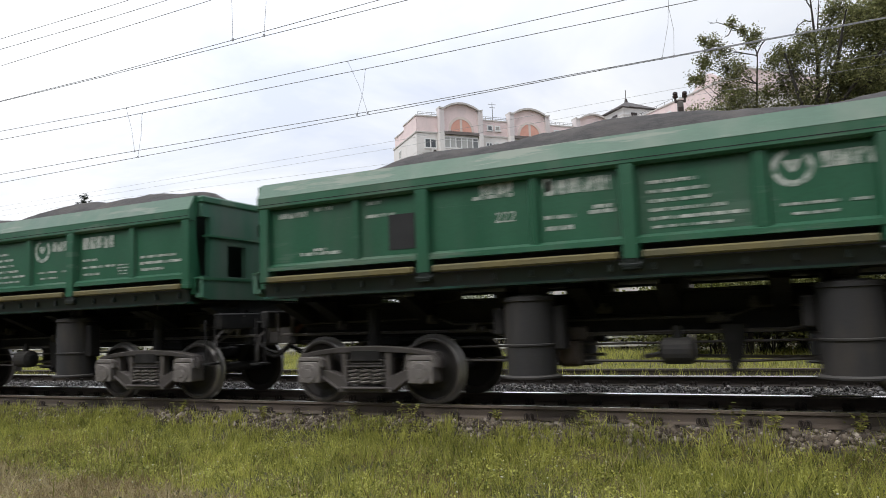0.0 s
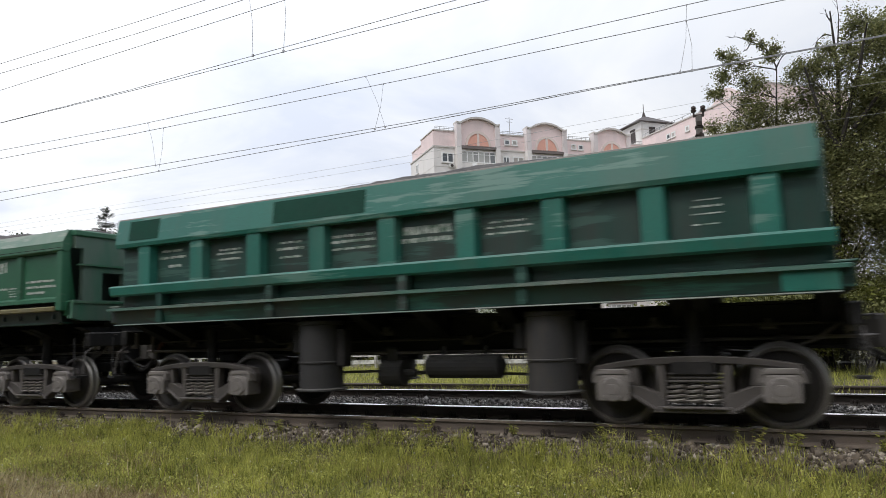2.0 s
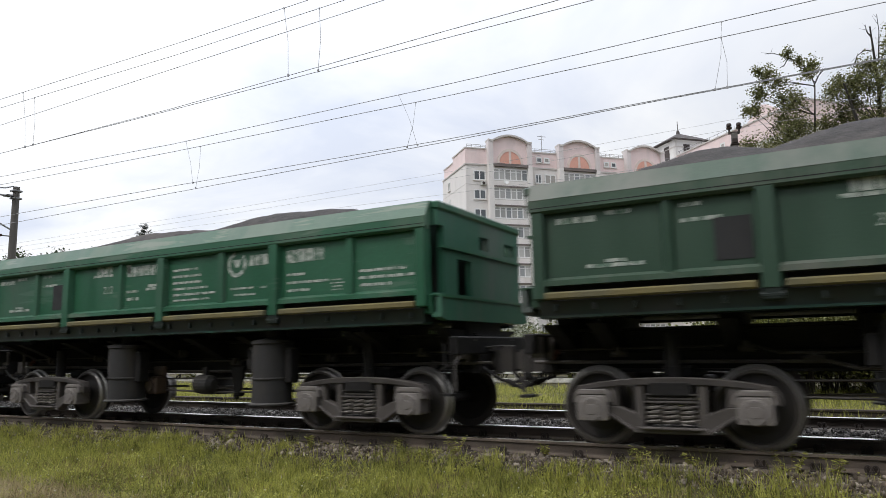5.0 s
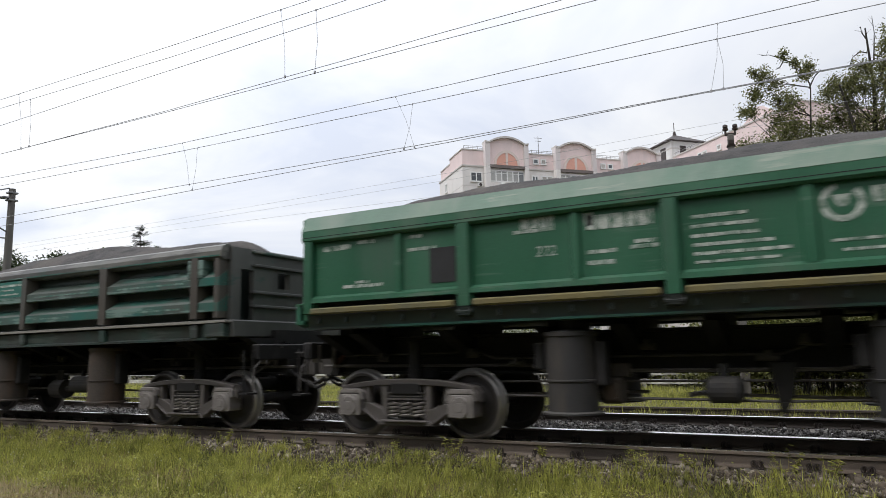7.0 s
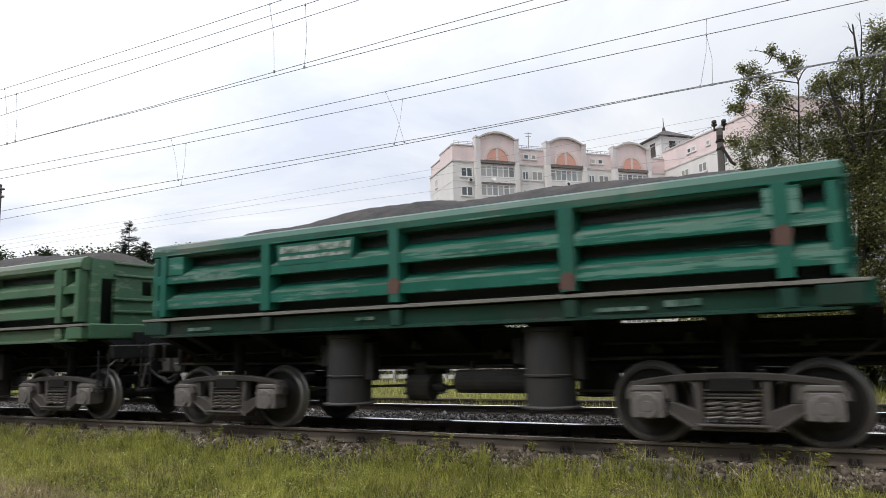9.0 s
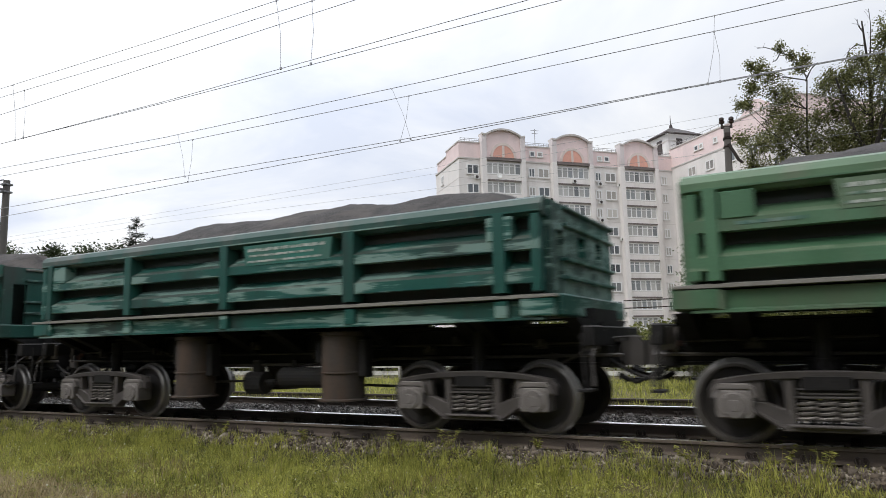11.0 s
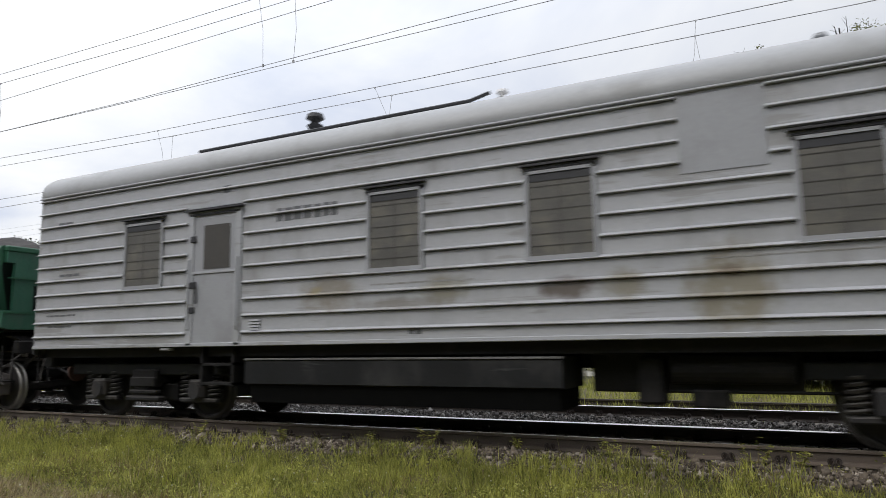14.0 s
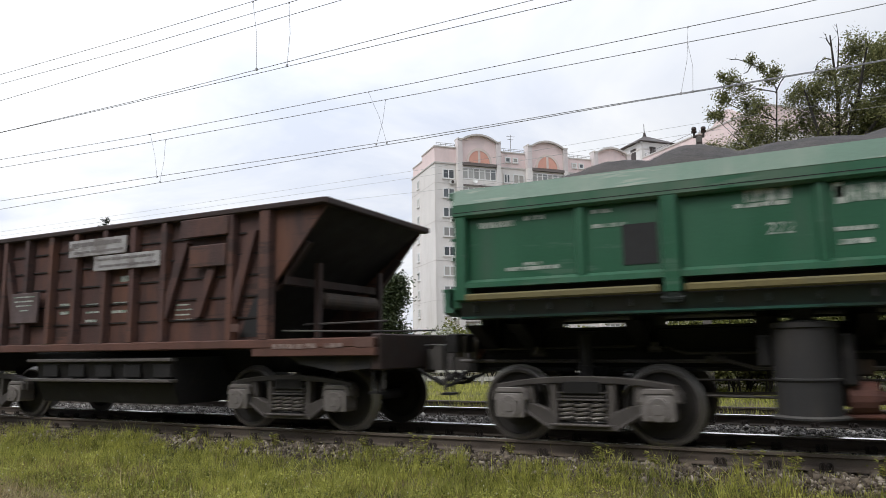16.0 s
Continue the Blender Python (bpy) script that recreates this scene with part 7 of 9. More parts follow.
def ribbed_dump_car(x_start, seed, paint_mat, rim_mat, label, bars, lower_mat=None, post_mat=None, humps=None, dust_mat=None, cyl_mat=None, end_mat=None, sign=None, wall_mat=None):
    """Older side-tipping car: two deep horizontal ribs on the side, a thin ledge and a lower sill."""
    c = base_car("dump_wagon", label, x_start)
    L = 5.12
    lower_mat = lower_mat or paint_mat
    for s in (-1, 1):
        # the wall's dark colour holds the shade between rim and ribs
        w = part("side_wall", Geo().box(-L, L, s * 1.32, s * 1.37, 1.80, 2.90), wall_mat or M_RIB_WALL, c, "ribbed side wall with recess shade painted in")
        part("top_rim", Geo().prism([(s * 1.34, 2.86), (s * 1.36, 3.04), (s * 1.46, 3.06), (s * 1.56, 3.02), (s * 1.60, 2.94), (s * 1.60, 2.84), (s * 1.54, 2.80), (s * 1.36, 2.80)], "x", -L - 0.04, L + 0.04), rim_mat, w, "dusty rounded top rim")
        part("rim_bead", Geo().box(-L, L, s * 1.585, s * 1.615, 2.845, 2.865), paint_mat, w)
        for zt, ze, zb in ((2.675, 2.50, 2.37), (2.255, 2.085, 1.945)):
            rb = part("rib", Geo().prism([(s * 1.35, zt), (s * 1.60, ze), (s * 1.60, zb), (s * 1.57, zb - 0.01), (s * 1.35, zb + 0.01)], "x", -L, L), paint_mat, w)
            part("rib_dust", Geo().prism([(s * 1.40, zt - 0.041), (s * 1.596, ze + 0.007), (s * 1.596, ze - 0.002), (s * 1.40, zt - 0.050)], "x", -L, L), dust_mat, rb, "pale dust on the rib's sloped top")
        part("ledge", Geo().prism([(s * 1.32, 1.83), (s * 1.63, 1.79), (s * 1.63, 1.752), (s * 1.32, 1.745)], "x", -L, L), M_DUSTY, w, "thin dust-covered ledge")
        for x, wd in ((-4.86, 0.2), (-2.6, 0.22), (-0.27, 0.21), (2.2, 0.25), (4.57, 0.22)):
            part("post", Geo().prism([(x - wd / 2, s * 1.35), (x - wd / 2 + 0.03, s * 1.625), (x + wd / 2 - 0.03, s * 1.625), (x + wd / 2, s * 1.35)], "z", 1.83, 2.85), post_mat or paint_mat, w)
            part("hinge", Geo().box(x - 0.09, x + 0.09, s * 1.40, s * 1.61, 1.50 if s < 0 else 1.61, 1.74, 0.02), lower_mat, w)
        base = 1.48 if s < 0 else 1.555
        part("lower_sill", Geo().prism([(s * 1.42, 1.73), (s * 1.545, 1.725), (s * 1.525, base + 0.05), (s * 1.60, base + 0.03), (s * 1.60, base), (s * 1.35, base)], "x", -L, L), lower_mat, c, "dirty lower sill")
        for e in (-1, 1):
            part("corner_post", Geo().box(e * L, e * (L - 0.12), s * 1.40, s * 1.60, 1.83, 2.82, 0.015), post_mat or paint_mat, w)
            part("corner_step", Geo().box(e * 4.84, e * 5.28, s * 1.45, s * 1.625, 1.52 if s < 0 else 1.61, 1.745, 0.015), lower_mat, w)
            part("step_ledge", Geo().box(e * 5.10, e * 5.32, s * 1.45, s * 1.635, 1.752, 1.79, 0.006), M_DUSTY, w)
        for e in (-1, 1):
            part("lock_plate", Geo().box(e * 4.40, e * 4.76, s * 1.38, s * 1.615, 2.50, 2.81, 0.01), paint_mat, w)
        if s < 0:
            for r in bars:
                marks(w, r[0], r[1], M_MARK_FADED)
            if paint_mat is M_RIB[1]:
                for x, z in ((4.57, 2.28), (-0.27, 2.05), (2.2, 1.95)):
                    part("rust_patch", Geo().prism([(x - 0.10, z - 0.09), (x + 0.06, z - 0.12), (x + 0.10, z + 0.05), (x + 0.02, z + 0.12), (x - 0.09, z + 0.08)], "y", -1.629, -1.60), M_HOPPER_LIGHT, w, "brown rust patch on the post")
            if sign:
                x0, x1 = sign
                sp = part("sign_plate", Geo().prism([(x0, 2.49), (x1 - 0.04, 2.49), (x1, 2.81), (x0 - 0.04, 2.81)], "y", -1.606, -1.38), M_RIB_POST[1] if paint_mat is M_RIB[1] else dust_mat if paint_mat is M_RIB[2] else M_TEAL, w, "worn number plate of the wagon")
                if paint_mat is M_RIB[1]:
                    marks(sp, [(x0 + 0.04, x1 - 0.04, 2.67, 2.77), (x0 + 0.04, x1 - 0.04, 2.56, 2.63)], -1.608)
                else:
                    marks(sp, [(x0 + 0.05, x1 - 0.1, 2.70, 2.76), (x0 + 0.08, x1 - 0.35, 2.62, 2.66), (x0 + 0.05, x1 - 0.2, 2.53, 2.57)], -1.608)
    part("floor", Geo().box(-L, L, -1.42, 1.42, 1.58, 1.82), M_UNDER, c)
    for e in (-1, 1):
        x = e * 5.16
        g = Geo()
        g.plate("x", x - e * 0.05, x + e * 0.05, (-1.40, -1.2, -0.9, -0.30, 0.0, 0.55, 0.85, 1.40), (1.80, 2.38, 2.66, 3.02), [(1, 0), (1, 1), (3, 1), (5, 1)])
        end_mat = end_mat or paint_mat
        ew = part("end_wall", g, end_mat, c, "weathered end wall with cut-outs")
        part("inner_plate", Geo().box(x - e * 0.28, x - e * 0.24, -1.4, 1.4, 1.7, 2.9), SILL_DARK, ew)
        for z in (2.26, 2.02, 2.72, 2.95):
            part("end_rib", Geo().box(x, x + e * 0.11, -0.95, 1.42, z, z + 0.05, 0.01), rim_mat if z > 2.8 else end_mat, ew)
        part("apron", Geo().box(x, x + e * 0.2, -1.5, 1.5, 1.52, 1.80, 0.02), end_mat, ew)
        coupler(c, e * 5.55, e)
    tipping_gear(c, (-1.38, 1.75), cyl_mat=cyl_mat)
    for x in (-3.88, 3.88):
        bogie(c, x)
        for s in (-1, 1):
            part("side_bearer", once("dark_bearing", lambda: Geo().cyl((0, 0, 0.8), (0, 0, 1.36), 0.095, seg=12).cyl((0, 0, 0.93), (0, 0, 0.96), 0.115, seg=12).mesh("side_bearer", M_UNDER)), None, c, at=pose(x, s * 0.82, 0))
    ld = new("stone_load", load_mesh(4.9, seed, 3.0, 0.80, humps=humps))
    ld.parent = c
    tagged(ld, "heaped dark crushed stone")
    return c


def teal_dump_car(x_start, seed, paint_mat, panel_mat, patch_mat, label):
    """Side-tipping car with a tall top band, nine broad pilasters and two flanges below."""
    c = base_car("dump_wagon", label, x_start)
    L = 5.34
    for s in (-1, 1):
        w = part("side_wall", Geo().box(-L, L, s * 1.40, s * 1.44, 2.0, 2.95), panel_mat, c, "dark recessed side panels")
        band = part("top_band", Geo().prism([(s * 1.40, 2.80), (s * 1.36, 3.22), (s * 1.42, 3.285), (s * 1.565, 3.275), (s * 1.62, 2.86), (s * 1.60, 2.80)], "x", -L, L), paint_mat, w, "tall teal top band")
        part("edge_tube", Geo().cyl((-L, s * 1.53, 3.275), (L, s * 1.53, 3.275), 0.03, seg=8), M_DUSTY, w)
        for i in range(9):
            x = -4.68 + i * 1.186
            part("pilaster", Geo().prism([(x - 0.17, s * 1.42), (x - 0.13, s * 1.58), (x + 0.13, s * 1.58), (x + 0.17, s * 1.42)], "z", 2.14, 2.84), paint_mat, w)
        part("upper_flange", Geo().prism([(s * 1.40, 2.15), (s * 1.62, 2.15), (s * 1.64, 2.12), (s * 1.62, 2.00), (s * 1.58, 1.97), (s * 1.40, 1.99)], "x", -L - 0.1, L + 0.1), paint_mat, c)
        part("lower_ledge", Geo().prism([(s * 1.38, 1.80), (s * 1.64, 1.77), (s * 1.64, 1.73), (s * 1.38, 1.73)], "x", -L - 0.15, L + 0.2), M_TEAL_LEDGE, c, "worn pale edge of the ledge")
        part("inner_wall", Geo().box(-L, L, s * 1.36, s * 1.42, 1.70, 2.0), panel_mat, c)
        base = 1.485 if s < 0 else 1.61
        part("sill", Geo().prism([(s * 1.38, 1.73), (s * 1.585, 1.728), (s * 1.52, base + 0.025), (s * 1.35, base + 0.02)], "x", -L, L + 0.1), M_TEAL_SILL, c, "sooty teal sill")
        part("sill_edge", Geo().prism([(s * 1.38, base + 0.02), (s * 1.60, base + 0.015), (s * 1.605, base), (s * 1.38, base)], "x", -L, L + 0.1), M_TEAL_LEDGE, c)
        part("sill_end", Geo().box(L - 0.45, L + 0.1, s * 1.40, s * 1.595, base + 0.02, 1.765, 0.01), paint_mat, c)
        for x in (-4.3, -2.0, 0.3, 2.0):
            part("strut", Geo().box(x - 0.07, x + 0.07, s * 1.42, s * 1.60, base + 0.02, 2.0, 0.01), panel_mat, c)
        if s < 0:
            for r in ([(-4.4, -3.95, 2.66, 2.71), (-4.44, -3.86, 2.55, 2.60), (-4.24, -3.95, 2.40, 2.46)], [(-3.12, -2.68, 2.59, 2.63), (-3.19, -2.66, 2.53, 2.57), (-3.15, -2.70, 2.44, 2.48)], [(-1.92, -1.5, 2.60, 2.64), (-1.95, -1.46, 2.50, 2.55), (-1.90, -1.5, 2.38, 2.42)], [(-0.94, -0.22, 2.60, 2.65), (-0.96, -0.19, 2.52, 2.57), (-0.94, -0.19, 2.42, 2.46)],
                      [(0.26, 1.0, 2.54, 2.65), (0.22, 0.99, 2.42, 2.50)], [(1.55, 2.05, 2.58, 2.61), (1.49, 2.13, 2.51, 2.54), (1.5, 2.08, 2.43, 2.46)], [(4.07, 4.34, 2.59, 2.61), (4.04, 4.37, 2.51, 2.54), (4.03, 4.37, 2.43, 2.45), (4.04, 4.31, 2.31, 2.33)]):
                marks(w, r, -1.443)
            for x0, x1 in ((-1.90, -0.26), (-5.02, -4.32)):
                part("repaint_patch", Geo().prism([(-1.575, 3.235), (-1.560, 3.235), (-1.605, 2.90), (-1.619, 2.90)], "x", x0, x1), patch_mat, band, "darker repainted patch")
    part("floor", Geo().box(-L, L, -1.42, 1.42, 1.62, 1.80), M_UNDER, c)
    for e in (-1, 1):
        x = e * 5.36
        g = Geo()
        # the plate stands clear of the corner, its lower corner cut away
        g.plate("x", x - e * 0.05, x + e * 0.05, (-1.17, -0.80, -0.30, -0.02, 0.42, 0.70, 1.40), (1.80, 2.20, 2.46, 2.68, 3.2), [(0, 0), (2, 2), (4, 2)])
        g.prism([(-1.17, 2.20), (-0.80, 2.20), (-0.80, 1.93), (-0.92, 2.02), (-1.06, 2.10)], "x", x - e * 0.05, x + e * 0.05)
        ew = part("end_wall", g, M_TEAL_END, c, "dusty teal end wall with cut-outs")
        part("corner_bracket", Geo().prism([(-1.36, 1.82), (-1.0, 1.82), (-1.05, 2.0), (-1.28, 2.3), (-1.36, 2.35)], "x", x - e * 0.02, x + e * 0.06), M_TEAL_PANEL, ew, "dark bent corner bracket")
        part("inner_plate", Geo().box(x - e * 0.28, x - e * 0.24, -1.38, 1.38, 1.7, 3.1), SILL_DARK, ew)
        part("end_rib", Geo().prism([(-0.80, 2.10), (1.40, 2.10), (1.40, 2.04), (-0.80, 2.04)], "x", x, x + e * 0.10), M_TEAL_END, ew)
        part("end_ledge", Geo().box(x, x + e * 0.25, -1.5, 1.5, 1.795, 1.82, 0.006), M_TEAL_LEDGE, ew)
        part("apron", Geo().box(x, x + e * 0.22, -1.5, 1.5, 1.52, 1.79, 0.02), M_TEAL_SILL, ew)
        coupler(c, e * 5.55, e)
    tipping_gear(c, (-1.38, 2.2))
    for x in (-3.88, 3.88):
        bogie(c, x)
        for s in (-1, 1):
            part("side_bearer", once("bearing", lambda: Geo().cyl((0, 0, 0.8), (0, 0, 1.36), 0.095, seg=12).cyl((0, 0, 0.93), (0, 0, 0.96), 0.115, seg=12).mesh("side_bearer", M_UNDER)), None, c, at=pose(x, s * 0.82, 0))
    ld = new("stone_load", load_mesh(5.1, seed, 3.2, 0.74, humps=[(0.5, 2.8, 0.8)]))
    ld.parent = c
    tagged(ld, "heaped dark crushed stone")
    return c


def passenger_bogie(parent, x, base=2.4):
    b = part("bogie", Geo().box(-0.3, 0.3, -1.2, 1.2, 0.6, 0.85, 0.03), M_UNDER, parent, at=pose(x, 0, 0))
    part("transom", Geo().box(-1.5, 1.5, -0.62, 0.62, 0.36, 0.78, 0.03).box(-0.55, 0.55, -0.95, 0.95, 0.30, 0.60, 0.03), M_UNDER, b, "sooty transom and brake gear")
    for s in (-1, 1):
        part("side_beam", Geo().box(-2.0, 1.95, s * 0.98, s * 1.12, 0.75, 0.95, 0.02), M_REEF_BOX, b)
        part("head_beam", Geo().box(s * 1.6, s * 1.75, -0.92, 0.92, 0.75, 0.95, 0.01), M_UNDER, b)
    for s in (-1, 1):
        part("bolster_spring", Geo().box(-0.42, 0.42, s * 1.14 - 0.09, s * 1.14 + 0.09, 0.30, 0.40, 0.03).box(-0.34, 0.34, s * 1.14 - 0.08, s * 1.14 + 0.08, 0.43, 0.50, 0.02).box(-0.3, 0.3, s * 1.14 - 0.1, s * 1.14 + 0.1, 0.55, 0.72, 0.02), M_UNDER, b)
        for q in (-1, 1):
            ax = part("axle_box", Geo().box(-0.17, 0.17, -0.15, 0.12, 0.36, 0.68, 0.04).cyl((0, -0.18, 0.5), (0, -0.14, 0.5), 0.13, seg=16).box(-0.42, 0.42, -0.08, 0.08, 0.30, 0.38, 0.02), M_CYL, b, at=pose(q * base / 2, s * 1.03, 0, 0, 0, 0 if s < 0 else 180))
            for dx in (-0.32, 0.32):
                pts = [(dx + 0.1 * math.cos(i * 0.62), 0.1 * math.sin(i * 0.62), 0.38 + 0.42 * i / 60) for i in range(61)]
                part("coil_spring", Geo().tube(pts, 0.022, 4), M_CYL, ax)
    for q in (-1, 1):
        # wheel copy in darker colours, for the shade of the body above
        w = part("wheelset", once("shaded_wheels", lambda: wheel_mesh((M_WHEEL, M_RIM_SHADED, M_WHEEL))), None, b, at=pose(q * base / 2, 0, 0.475))
        WHEELSETS.append((w, q * base / 2, 0.475, parent))


def refrigerator_car(x_start):
    """Grey service car of a refrigerated section: ribbed steel sides, arched roof, screened windows."""
    c = base_car("refrigerator_car", "grey ribbed steel service car with arched roof and screened windows", x_start)
    L, W = 8.64, 1.55
    roof = [(-W, 4.05)] + [((W + 0.02) * -math.cos(math.pi * i / 28), 4.09 + 0.63 * math.sin(math.pi * i / 28) ** 0.8) for i in range(29)] + [(W, 4.05)]
    top = part("roof", Geo().prism(roof, "x", -L, L), M_REEF_ROOF, c, "pale grey arched roof", smooth=True)
    for e in top.data.edges:
        a, b2 = (top.data.vertices[i].co for i in e.vertices)
        e.use_edge_sharp = a.x == b2.x or (abs(a.y) < 1.56 and a.z < 4.08)
    body = part("body", Geo().box(-L, L, -W + 0.03, W, 1.22, 4.05), M_REEF, c, "pale grey ribbed steel body with rust stains")
    wins = [(6.31, 7.07), (4.20, 4.98), (1.16, 1.98), (-1.21, -0.40), (-6.21, -5.36)]
    door = (-4.60, -3.70)
    plates = [(3.0, 3.92, 3.08, 3.99), (7.25, 8.10, 3.10, 4.02), (5.30, 6.00, 3.42, 3.92)]
    zs = [1.43 + i * 0.2555 for i in range(11)]

    def blocked(z):
        out = []
        for a, b2 in wins:
            if 2.2 < z < 3.42:
                out.append((a - 0.06, b2 + 0.06))
        if z < 3.5:
            out.append((door[0] - 0.16, door[1] + 0.16))
        for a, b2, z0, z1 in plates:
            if z0 - 0.03 < z < z1 + 0.03:
                out.append((a - 0.01, b2 + 0.01))
        return sorted(out)

    for z in zs:
        # pressed rib: sloped upper face, sharp lower edge
        x = -L
        spans = []
        for a, b2 in blocked(z):
            spans.append((x, a))
            x = b2
        spans.append((x, L))
        for a, b2 in spans:
            if b2 - a > 0.05:
                part("pressed_rib", Geo().prism([(-W, z + 0.030), (-W - 0.046, z), (-W - 0.046, z - 0.008), (-W - 0.004, z - 0.012), (-W, z - 0.014)], "x", a, b2), M_REEF, body)
    # steel skin in strips, with an open groove below each rib
    edges = [1.22] + zs + [4.05]
    for k, (z0, z1) in enumerate(zip(edges, edges[1:])):
        part("skin_strip", Geo().box(-L, L, -W, -W + 0.032, z0 if k == 0 else z0 - 0.012, z1 - 0.026 if k < len(zs) else z1), M_REEF, body)
    g = Geo()
    for z in zs:
        g.prism([(W, z + 0.045), (W + 0.03, z - 0.01), (W, z - 0.022)], "x", -L, L)
    part("far_side_ribs", g, M_REEF, body)
    for e in (-1, 1):
        for z in zs + [4.24, 4.34 + 0.15]:
            hw = W if z < 4.1 else (1.47 if z < 4.3 else 1.15)
            part("end_rib", Geo().prism([(e * L, z + 0.028), (e * (L + 0.04), z), (e * (L + 0.04), z - 0.008), (e * L, z - 0.014)], "y", -hw, hw), M_REEF, body)
    part("gutter", Geo().box(-L, L, -W - 0.045, -W, 4.03, 4.06, 0.008).box(-L, L, W, W + 0.045, 4.03, 4.06, 0.008), M_REEF, body, "narrow rain gutter")
    part("bottom_edge", Geo().box(-L, L, -W - 0.03, -W, 1.22, 1.28, 0.008), M_REEF, body)
    for a, b2 in wins:
        w = part("window", Geo().box(a, b2, -W - 0.012, -W + 0.01, 2.26, 3.30), M_SCREEN, body, "brown-grey screened window")
        part("window_frame", Geo().box(a - 0.05, a, -W - 0.035, -W, 2.22, 3.34).box(b2, b2 + 0.05, -W - 0.035, -W, 2.22, 3.34).box(a - 0.05, b2 + 0.05, -W - 0.035, -W, 3.30, 3.34).box(a - 0.05, b2 + 0.05, -W - 0.04, -W, 2.20, 2.26), M_REEF_PLAIN, w)
        part("rain_hood", Geo().box(a - 0.1, b2 + 0.1, -W - 0.07, -W, 3.40, 3.42).box(a - 0.06, b2 + 0.06, -W - 0.03, -W, 3.35, 3.38), M_REEF_DARK, w)
        part("screen_louvre", Geo().box(a, b2, -W - 0.020, -W - 0.006, 3.20, 3.30), M_REEF_DARK, w)
        for i in range(6):
            part("screen_bar", Geo().box(a, b2, -W - 0.017, -W - 0.008, 2.38 + i * 0.15, 2.39 + i * 0.15), M_SCREEN_BAR, w)
        part("screen_post", Geo().box((a + b2) / 2 - 0.006, (a + b2) / 2 + 0.006, -W - 0.016, -W - 0.008, 2.26, 3.20), M_SCREEN_BAR, w)
    d = part("door", Geo().box(door[0], door[1], -W - 0.012, -W + 0.02, 1.26, 3.30), M_REEF_PLAIN, c, "plain grey door with a small window")
    part("door_window", Geo().box(door[0] + 0.22, door[1] - 0.12, -W - 0.018, -W, 2.45, 3.16), M_SCREEN_BAR, d)
    part("door_frame", Geo().box(door[0] - 0.12, door[0], -W - 0.03, -W, 1.24, 3.38).box(door[1], door[1] + 0.12, -W - 0.03, -W, 1.24, 3.38).box(door[0], door[1], -W - 0.03, -W, 2.38, 2.42), M_REEF, d)
    part("door_hood", Geo().box(door[0] - 0.16, door[1] + 0.16, -W - 0.09, -W, 3.40, 3.43).box(door[0] - 0.1, door[1] + 0.1, -W - 0.03, -W, 3.33, 3.36), M_REEF_DARK, d, "black rain hood over the door")
    for z in (1.75, 2.15, 2.9):
        part("hinge", Geo().box(door[0] - 0.06, door[0] + 0.05, -W - 0.045, -W - 0.01, z, z + 0.10, 0.006), M_REEF_DARK, d)
    part("door_gap", Geo().box(door[0] - 0.012, door[0] + 0.006, -W - 0.014, -W, 1.28, 3.30).box(door[1] - 0.006, door[1] + 0.012, -W - 0.014, -W, 1.28, 3.30), M_REEF_DARK, d, "dark gap round the door")
    part("handle", Geo().tube([(door[0] + 0.1, -W - 0.05, 1.9), (door[0] + 0.1, -W - 0.06, 2.25)], 0.018, 6), M_REEF_DARK, d)
    for hx in (door[0] - 0.07, door[1] + 0.07):
        part("handrail", Geo().tube([(hx, -W, 1.46), (hx, -W - 0.06, 1.5), (hx, -W - 0.06, 2.6), (hx, -W, 2.64)], 0.015, 6), M_REEF, d)
    part("door_step", Geo().box(door[0] + 0.1, door[1] - 0.1, -1.45, -1.2, 0.62, 0.66).box(door[0] + 0.1, door[1] - 0.1, -1.45, -1.2, 0.92, 0.96).box(door[0] + 0.1, door[0] + 0.14, -1.45, -1.2, 0.6, 1.24).box(door[1] - 0.14, door[1] - 0.1, -1.45, -1.2, 0.6, 1.24), M_UNDER, d)
    for a, b2, z0, z1 in plates:
        part("patch_plate", Geo().box(a, b2, -W - 0.010, -W, z0, z1, 0.003), M_REEF_PLAIN, body, "flush grey repair plate")
    for x, z0, z1, wd in ((5.41, 1.79, 2.22, 0.24), (-3.38, 1.46, 1.66, 0.2)):
        g = Geo()
        for i in range(int((z1 - z0) / 0.045)):
            z = z0 + i * 0.045
            g.prism([(-W - 0.012, z + 0.03), (-W - 0.035, z), (-W - 0.012, z)], "x", x, x + wd)
        part("louvre", g, M_REEF_PLAIN, body, "small louvred vent")
    marks(body, [(-8.0, -7.45, 2.52, 2.58), (-8.2, -7.5, 2.70, 2.74)], -W - 0.001, M_REEF_FADED, label="faded dark lettering")
    marks(body, [(-8.3, -7.5, 1.80, 1.84), (-8.25, -7.6, 1.60, 1.64), (-8.1, -7.7, 3.5, 3.55)], -W - 0.001, M_REEF_FADED, label="faded dark lettering")
    marks(body, [(-2.9, -1.75, 3.09, 3.29), (-4.0, -3.85, 3.66, 3.78), (-0.6, -0.4, 1.33, 1.42)], -W - 0.001, M_REEF_FADED, label="faded dark lettering")
    marks(body, [(-1.2, 0.4, 2.02, 2.05), (3.2, 5.0, 2.09, 2.11), (6.2, 7.4, 2.12, 2.14), (4.95, 5.3, 1.36, 1.4)], -W - 0.001, M_STAIN_PALE, label="faded lettering")
